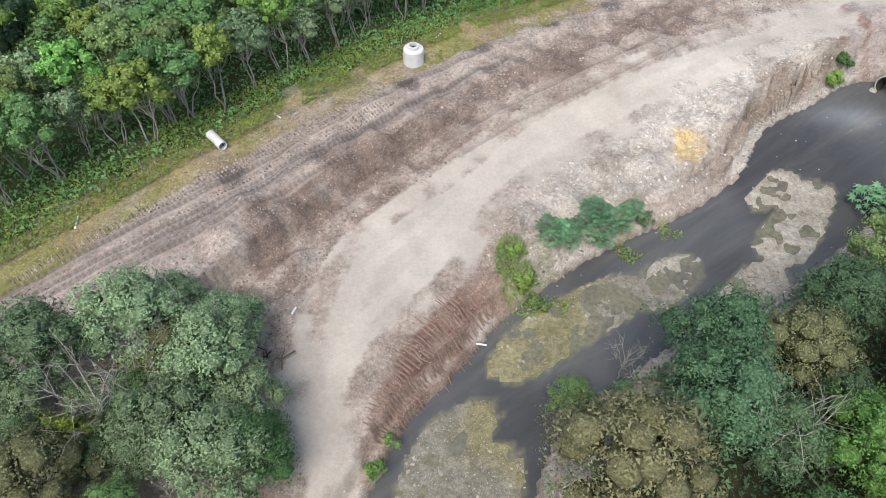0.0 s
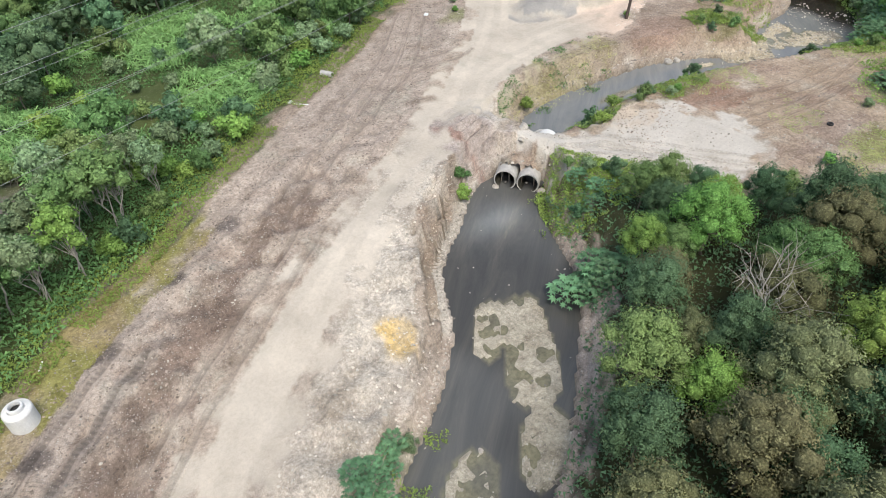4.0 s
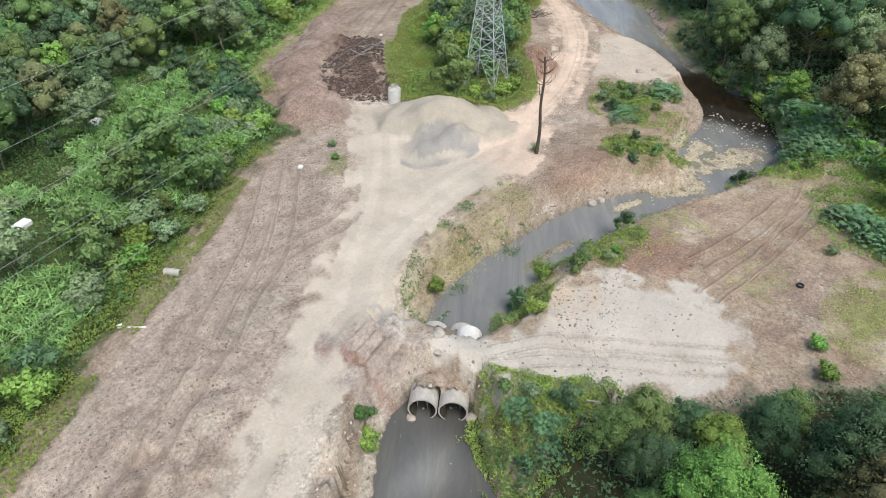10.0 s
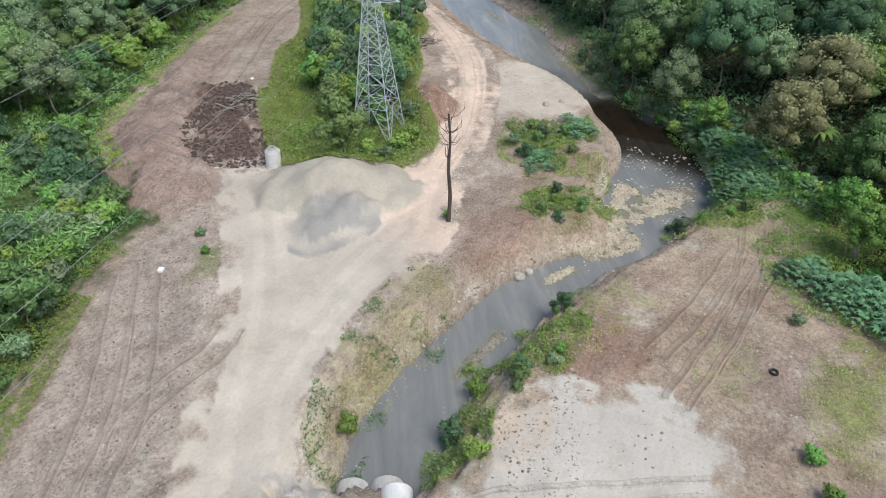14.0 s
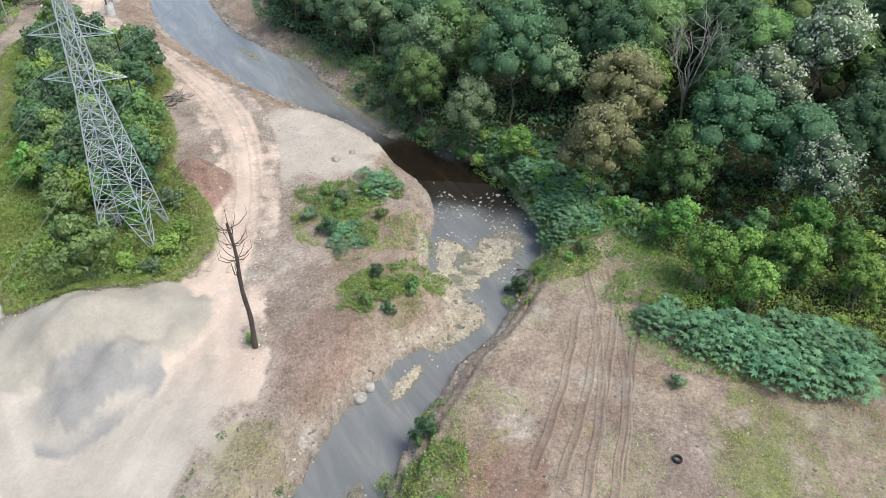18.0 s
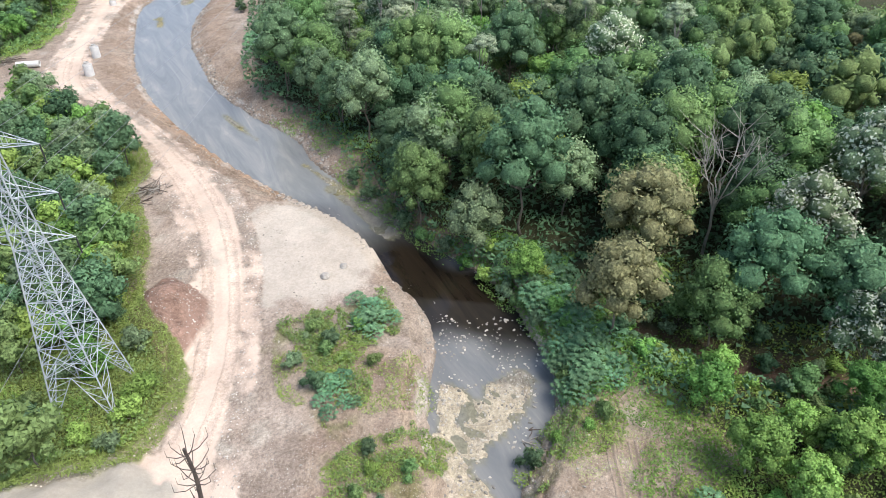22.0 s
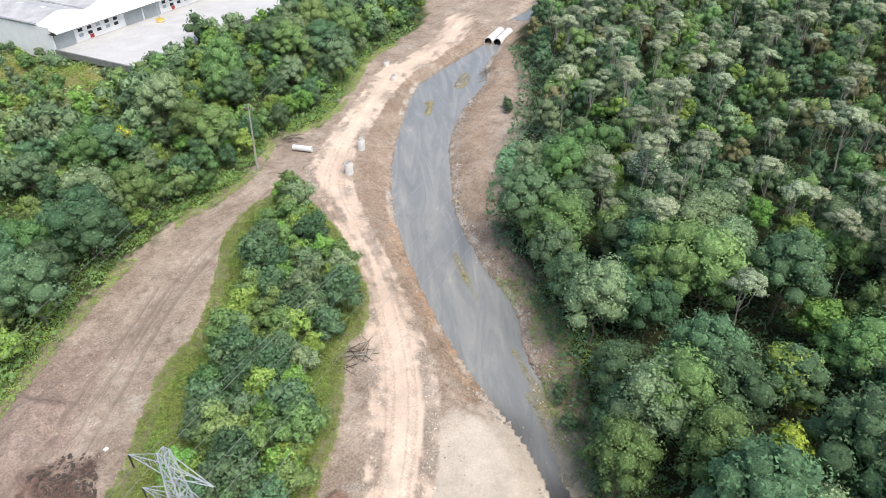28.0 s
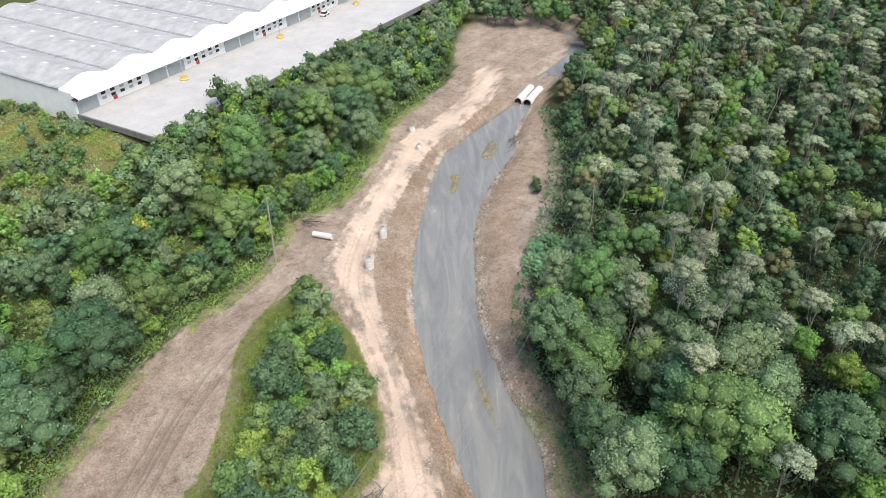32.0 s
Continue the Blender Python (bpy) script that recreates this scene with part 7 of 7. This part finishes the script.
def manhole_chamber(x, y):
    ob = thing("manhole_chamber", "white concrete manhole chamber with an open neck on the bench", "manhole chamber", pose(x, y, ground_height(x, y) - 0.05))
    bm = bmesh.new()
    lathe(bm, [(0.92, 0), (0.92, 1.45), (0.86, 1.55), (0.52, 1.62), (0.52, 1.5), (0.78, 1.4), (0.78, 0)], 28)
    part("chamber", bm, CONCRETE_WHITE, ob)
    bm = bmesh.new()
    lathe(bm, [(0.50, 1.58), (0.50, 1.86), (0.46, 1.9), (0.36, 1.9), (0.36, 1.58)], 24)
    part("neck", bm, CONCRETE_WHITE, ob, "worn whitish neck ring")
    # solid dark disc put in the neck as the shade of its opening
    bm = bmesh.new()
    lathe(bm, [(0.36, 1.45), (0.36, 1.5), (0.01, 1.5), (0.01, 1.45)], 20)
    part("dark_opening", bm, DARK, ob)
    return ob


manhole_chamber(-2.0, 51.0)


# ---- the dead palm, the utility pole and the cables ----
def dead_palm(x, y, height):
    r = np.random.RandomState(3)
    ob = thing("dead_palm", "tall burnt palm trunk with bare curled frond stalks", "dead tree", pose(x, y, ground_height(x, y) - 0.2, 0, 2.0, 30))
    bm = bmesh.new()
    n = 12
    tube(bm, [(0.12 * math.sin(k * 0.7), 0.08 * math.cos(k), height * k / n) for k in range(n + 1)], [0.21 - 0.12 * k / n + 0.015 * (k % 2) for k in range(n + 1)], 10)
    part("trunk", bm, CHAR, ob)
    for k in range(22):
        a = k * 2.4
        z = height * (0.97 - 0.11 * (k // 7)) * r.uniform(0.97, 1.0)
        l = r.uniform(1.0, 1.7)
        bm = bmesh.new()
        c, s = math.cos(a), math.sin(a)
        tube(bm, [(0, 0, z), (0.45 * l * c, 0.45 * l * s, z + 0.12 * l), (0.85 * l * c, 0.85 * l * s, z + 0.5 * l), (0.85 * l * c, 0.85 * l * s, z + 0.95 * l)], [0.035, 0.03, 0.02, 0.01], 5)
        part("frond_stalk", bm, CHAR, ob)
    for z, a in ((height * 0.55, 0.4), (height * 0.62, 2.2)):
        bm = bmesh.new()
        tube(bm, [(0, 0, z), (0.4 * math.cos(a), 0.4 * math.sin(a), z + 0.3), (0.5 * math.cos(a), 0.5 * math.sin(a), z + 1.4)], [0.06, 0.05, 0.02], 5)
        part("stub", bm, CHAR, ob)
    return ob


dead_palm(79.2, 65.4, 11.6)


def cable(pts_from, pts_to, sag, radius, label):
    a, b = Vector(pts_from), Vector(pts_to)
    bm = bmesh.new()
    n = 28
    tube(bm, [a.lerp(b, k / n) - Vector((0, 0, sag * 4 * (k / n) * (1 - k / n))) for k in range(n + 1)], radius, 4)
    ob = part("power_cable", bm, WIRE, None)
    tagged(ob, label, "cable", "overhead cables")
    return ob


along = Vector((math.cos(radians(9.0)), math.sin(radians(9.0)), 0))
for z in (16.5 - 1.3, 20.1 - 1.3, 23.7 - 1.3):
    for s in (-3.4, 3.4):
        p = TOWER @ Vector((0, s, z))
        cable(p, p + along * 270 + Vector((0, 0, 6)), 7.0, 0.015, "grey high-voltage cable hung from the lattice tower")
        cable(p, p - along * 240 - Vector((0, 0, 2)), 6.0, 0.015, "grey high-voltage cable hung from the lattice tower")
p = TOWER @ Vector((0, 0, 25.6))
cable(p, p + along * 270 + Vector((0, 0, 6)), 5.0, 0.013, "thin earth wire over the high-voltage cables")
cable(p, p - along * 240, 4.5, 0.013, "thin earth wire over the high-voltage cables")


def utility_pole(x, y):
    m = pose(x, y, ground_height(x, y) - 0.3, 0, 0, 20) @ pose(0, 0, 0, 0, 3, 0)
    ob = thing("utility_pole", "weathered pale wooden utility pole leaning in the scrub", "utility pole", m)
    bm = bmesh.new()
    tube(bm, [(0, 0, 0), (0, 0, 6), (0, 0, 13.2)], [0.19, 0.16, 0.12], 10)
    part("post", bm, BARK_PALE, ob)
    bm = bmesh.new()
    box(bm, (-0.06, -1.0, 12.3), (0.06, 1.0, 12.44))
    part("crossarm", bm, BARK, ob)
    for s in (-0.85, 0, 0.85):
        bm = bmesh.new()
        lathe(bm, [(0.05, 0), (0.07, 0.08), (0.03, 0.2), (0.01, 0.2), (0.01, 0)], 8)
        bmesh.ops.translate(bm, verts=bm.verts, vec=(0, s, 12.44))
        part("insulator", bm, CONCRETE_WHITE, ob)
    return m


POLE = utility_pole(153.0, 139.4)
for s in (-0.85, 0.85):
    p = POLE @ Vector((0, s, 12.6))
    cable(p, (60, 106 + s, 12.0), 1.8, 0.02, "thin cable of the wooden pole line")
    cable(p, (262, 176 + s, 19.0), 2.0, 0.02, "thin cable of the wooden pole line")


# ---- brush piles, driftwood, litter ----
def brush_pile(x, y, size, n, seed, label):
    r = np.random.RandomState(seed)
    ob = thing("brush_pile", label, "brush pile", pose(x, y, ground_height(x, y)))
    for k in range(n):
        a, q = r.uniform(0, math.tau), r.uniform(0, size)
        c = Vector((q * math.cos(a), q * math.sin(a) * 0.6, r.uniform(0.05, 0.7) * (1 - q / size)))
        d = Vector((r.normal(), r.normal(), r.normal() * 0.25)).normalized() * r.uniform(0.5, 1.4) * size * 0.5
        bm = bmesh.new()
        tube(bm, [c - d, c + Vector(r.normal(size=3)) * 0.12, c + d], [r.uniform(0.04, 0.09), 0.05, 0.02], 5)
        part("branch", bm, (BARK, BARK_PALE, CHAR)[k % 3], ob)
    return ob


brush_pile(124.0, 94.2, 3.2, 46, 1, "heap of cut reddish branches beside the haul road")
brush_pile(102.6, 62.4, 1.6, 22, 2, "driftwood and roots on the grassy spit")
brush_pile(165.5, 143.5, 3.2, 34, 3, "heap of cut branches at the edge of the scrub")
brush_pile(88.0, 101.0, 3.0, 30, 4, "pale sticks scattered on the dark mulch heap")
brush_pile(49.6, 40.6, 2.4, 26, 5, "roots and branches below the gravel pad")
brush_pile(-10.5, 21.6, 1.6, 14, 6, "uprooted branches beside the haul road")
brush_pile(221.5, 128.5, 4.0, 24, 7, "logs and roots on the ledge beside the far water")
brush_pile(94.6, 45.0, 1.6, 14, 8, "driftwood caught on the bank")


def plank(name, x, y, length, width, heading, label, material):
    bm = bmesh.new()
    box(bm, (-length / 2, -width / 2, 0), (length / 2, width / 2, width * 0.6))
    bmesh.ops.bevel(bm, geom=bm.edges[:], offset=width * 0.12, segments=1, affect="EDGES")
    ob = part(name, bm, material, None)
    ob.matrix_basis = pose(x, y, ground_height(x, y), 0, 0, heading)
    return tagged(ob, label, "litter")


for x, y, l, a in ((-25.5, 31.6, 1.3, 100), (-13.1, 43.5, 0.9, 140), (0.2, 55.1, 0.9, 60), (33.4, 74.6, 1.6, -50), (3.0, 24.2, 1.5, -10), (-9.5, 25.5, 0.6, 70)):
    plank("white_plank", x, y, l, 0.13, a, "white plank lying on bare earth", WALL_WHITE)
for x, y, l, w, a in ((32.6, 75.6, 0.5, 0.4, 0), (59.6, 84.5, 0.6, 0.5, 30), (34.5, 97.6, 1.9, 1.1, 20), (51.0, 114.0, 2.6, 1.4, 50), (98.5, 108.5, 0.5, 0.4, 0)):
    plank("white_sheet", x, y, l, w, a, "crumpled white sheet lying in the growth", WALL_WHITE)


def boulder(x, y, s, seed, label, name="boulder", flat=0.7):
    r = np.random.RandomState(seed)
    bm = bmesh.new()
    bmesh.ops.create_icosphere(bm, subdivisions=3, radius=s)
    off = Vector(r.uniform(-50, 50, 3))
    for v in bm.verts:
        v.co *= 0.85 + 0.35 * noise.noise(v.co / s * 0.9 + off)
        v.co.z *= flat
    ob = part(name, bm, ROCK, None)
    ob.matrix_basis = pose(x, y, ground_height(x, y) + 0.15 * s, 0, 0, r.uniform(0, 360))
    return tagged(ob, label, "boulder", "boulders by the crossing")


for k, (x, y, s) in enumerate(((48.2, 55.0, 0.55), (46.9, 54.0, 0.4), (43.0, 53.6, 0.45), (45.9, 50.0, 0.5), (20.6, 32.2, 0.4), (110.5, 67.5, 0.6), (112.5, 66.0, 0.5), (77.4, 56.9, 0.7), (78.6, 56.5, 0.6))):
    boulder(x, y, s, k, "pale weathered boulder at the water's edge" if k > 3 else "pale boulder at the end of the culvert")


def car_tyre(x, y):
    bm = bmesh.new()
    lathe(bm, [(0.32, 0), (0.34, 0.1), (0.32, 0.2), (0.2, 0.2), (0.18, 0.1), (0.2, 0)], 20)
    ob = part("old_tyre", bm, DARK, None)
    ob.matrix_basis = pose(x, y, ground_height(x, y) - 0.02)
    return tagged(ob, "old black tyre lying on the clearing", "tyre")


car_tyre(72.6, 34.2)


def tree_fern(x, y):
    r = np.random.RandomState(5)
    ob = thing("tree_fern", "tree fern with arching light green fronds", "fern", pose(x, y, ground_height(x, y)))
    bm = bmesh.new()
    tube(bm, [(0, 0, -0.2), (0.05, 0, 1.6), (0, 0, 3.0)], [0.18, 0.15, 0.13], 8)
    part("trunk", bm, CHAR, ob)
    for k in range(13):
        a = k * math.tau / 13 + r.uniform(-0.1, 0.1)
        bm = bmesh.new()
        prev = None
        for i in range(9):
            t = i / 8
            q, z = 2.3 * t, 3.0 + 1.0 * math.sin(t * 2.2) - 0.9 * t * t
            w = 0.34 * math.sin(math.pi * min(1, t * 0.9 + 0.1)) + 0.02
            c, s = math.cos(a), math.sin(a)
            row = [bm.verts.new((q * c - w * s * f, q * s + w * c * f, z - 0.12 * abs(f))) for f in (-1, 0, 1)]
            if prev:
                bm.faces.new((prev[0], prev[1], row[1], row[0]))
                bm.faces.new((prev[1], prev[2], row[2], row[1]))
            prev = row
        part("frond", bm, LEAF["bright"], ob)
    return ob


tree_fern(112.6, 36.6)
tree_fern(111.4, 34.9)


# ---- the warehouse on its terrace ----
WH = pose(160.9, 209.2, 7.4, 0, 0, 5.6)


def warehouse():
    ob = thing("warehouse", "long white warehouse with grey vaulted roofs and loading bays", "warehouse", WH)
    L, W, Hh = 190.0, 72.0, 5.2
    bm = bmesh.new()
    box(bm, (0, 0.4, -2.5), (L, W, Hh))
    part("wall", bm, WALL_WHITE, ob)
    # canopy slab coloured near black to stand for the shade over the bays
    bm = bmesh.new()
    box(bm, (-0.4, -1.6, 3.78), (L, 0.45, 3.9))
    part("canopy", bm, DARK, ob, "canopy edge over the loading bays, painted dark as shade")
    n, span = 14, L / 14
    for k in range(n):
        x0 = span * k
        prof = [(x0 + span * i / 8, 0.75 - 0.75 * math.cos(math.tau * i / 8)) for i in range(9)]
        bm = bmesh.new()
        rows = []
        for y, rise in ((-1.7, 0.75), (4.5, 1.0)):
            rows.append([bm.verts.new((x, y, (4.2 if y < 0 else Hh + 0.35) + z * rise)) for x, z in prof])
        base_row = [bm.verts.new((x, -1.7, 3.9)) for x, z in prof]
        for i in range(8):
            bm.faces.new((rows[0][i], rows[0][i + 1], rows[1][i + 1], rows[1][i]))
            bm.faces.new((base_row[i], base_row[i + 1], rows[0][i + 1], rows[0][i]))
        part("parapet", bm, WALL_WHITE, ob)
        bm = bmesh.new()
        lo, hi = [bm.verts.new((x, 4.5, Hh + 0.34 + z)) for x, z in prof], [bm.verts.new((x, W, Hh + 0.34 + z)) for x, z in prof]
        for i in range(8):
            bm.faces.new((lo[i], lo[i + 1], hi[i + 1], hi[i]))
        roof = part("roof", bm, ROOF_GREY, ob)
        # grey strip added to paint the shade in the valley between vaults
        bm = bmesh.new()
        box(bm, (x0 - 0.35, 4.6, Hh + 0.30), (x0 + 0.35, W, Hh + 0.50))
        part("gutter", bm, VALLEY_SHADE, ob, "grey strip that paints the shade of a roof valley")
        for j in range(8):
            bm = bmesh.new()
            z = Hh + 0.34 + 1.5
            box(bm, (x0 + span * 0.5 - 0.5, 9 + 8 * j, z), (x0 + span * 0.5 + 0.5, 10.6 + 8 * j, z + 0.06))
            part("skylight", bm, SKYLIGHT, roof)
    x = 0.6
    while x < L - 26:
        for a, b in ((x, x + 5.4), (x + 20.4, x + 26.0)):
            bm = bmesh.new()
            box(bm, (a, 0.25, 0), (b, 0.42, 3.6))
            part("loading_door", bm, DOOR_GREY, ob, "grey steel roller door")
        for q in range(5):
            for h in range(2):
                bm = bmesh.new()
                box(bm, (x + 6.6 + q * 2.6, 0.33, 1.1 + h * 1.2), (x + 7.8 + q * 2.6, 0.42, 1.8 + h * 1.2))
                part("window", bm, DARK if (q + h) % 3 else DOOR_GREY, ob)
        bm = bmesh.new()
        box(bm, (x + 9.5, 0.3, 0.1), (x + 10.6, 0.42, 1.0))
        part("sign_panel", bm, plain_red, ob, "small red panel")
        x += 26.6
    return ob


# darker than the roof: painted shade for its valleys
VALLEY_SHADE = plain("valley_shade_grey", (0.36, 0.36, 0.36), 0.8, 0, 0.3, 0.6, 0)
SKYLIGHT = plain("roof_light_panel", (0.68, 0.68, 0.67), 0.6, 0, 0.1, 1.0, 0)
plain_red = plain("red_panel", (0.45, 0.06, 0.05), 0.6, 0, 0.1, 1.0, 0)
PAINT_YELLOW = plain("yellow_paint", (0.65, 0.42, 0.06), 0.7, 0, 0.2, 2.0, 0)
warehouse()
bm = bmesh.new()
box(bm, (0.4, -24.2, -0.9), (200, 0.4, 0.0), WH)
tagged(part("pavement_yard", bm, YARD, None), "pale concrete loading yard in front of the warehouse", "yard", kind="structure")
fence = thing("boundary_wall", "low grey boundary wall round the loading yard", "wall", WH)
for a, b in (((0.0, -24.6, 0), (0.4, 0.4, 0)), ((0.4, -24.6, 0), (60, -24.2, 0)), ((60, -24.6, 0), (120, -24.2, 0)), ((120, -24.6, 0), (200, -24.2, 0))):
    bm = bmesh.new()
    box(bm, (a[0], a[1], -1.2), (b[0], b[1], 0.22))
    part("wall_panel", bm, plain("boundary_wall_%d" % len(fence.children), (0.22, 0.22, 0.21), 0.9, 0, 0.3, 0.8, 0.01), fence)


def yard_lamp(x, y):
    ob = thing("yard_lamp", "thin lamp post on a yellow banded concrete foot", "lamp post", WH @ pose(x, y, 0), group="yard lamps")
    bm = bmesh.new()
    lathe(bm, [(1.1, 0), (1.1, 0.45), (0.9, 0.8), (0.1, 0.8), (0.1, 0)], 12)
    part("foot", bm, PAINT_YELLOW, ob)
    bm = bmesh.new()
    lathe(bm, [(1.13, 0.3), (1.13, 0.5), (1.05, 0.5), (1.05, 0.3)], 12)
    part("band", bm, CONCRETE_WHITE, ob)
    bm = bmesh.new()
    tube(bm, [(0, 0, 0.5), (0, 0, 5.6)], [0.09, 0.06], 8)
    part("post", bm, STEEL, ob)
    bm = bmesh.new()
    box(bm, (-0.5, -0.14, 5.6), (0.5, 0.14, 5.75))
    part("lamp_head", bm, STEEL, ob)


for x in (27.5, 65.0, 104.0):
    yard_lamp(x, -4.6)


def parked_car(m, paint):
    ob = thing("car", "small white car parked in the loading yard", "car", m)
    bm = bmesh.new()
    box(bm, (-2.0, -0.85, 0.35), (2.0, 0.85, 0.85))
    bmesh.ops.bevel(bm, geom=bm.edges[:], offset=0.16, segments=2, affect="EDGES")
    part("body", bm, paint, ob)
    bm = bmesh.new()
    v = [bm.verts.new(p) for p in ((-1.3, -0.75, 0.84), (1.0, -0.75, 0.84), (1.0, 0.75, 0.84), (-1.3, 0.75, 0.84), (-0.9, -0.62, 1.4), (0.4, -0.62, 1.4), (0.4, 0.62, 1.4), (-0.9, 0.62, 1.4))]
    for f in ((0, 1, 5, 4), (1, 2, 6, 5), (2, 3, 7, 6), (3, 0, 4, 7)):
        bm.faces.new([v[i] for i in f])
    part("window_band", bm, DARK, ob)
    bm = bmesh.new()
    box(bm, (-0.92, -0.63, 1.4), (0.42, 0.63, 1.46))
    part("roof", bm, paint, ob)
    for x in (-1.25, 1.25):
        for y in (-0.8, 0.8):
            bm = bmesh.new()
            lathe(bm, [(0.32, -0.1), (0.32, 0.1), (0.15, 0.12), (0.15, -0.12)], 16)
            bmesh.ops.rotate(bm, verts=bm.verts, matrix=Matrix.Rotation(radians(90), 3, "X"))
            bmesh.ops.translate(bm, verts=bm.verts, vec=(x, y, 0.32))
            part("wheel", bm, DARK, ob)


parked_car(WH @ pose(89.0, 0.2 - 3.0, 0, 0, 0, 10), WALL_WHITE)
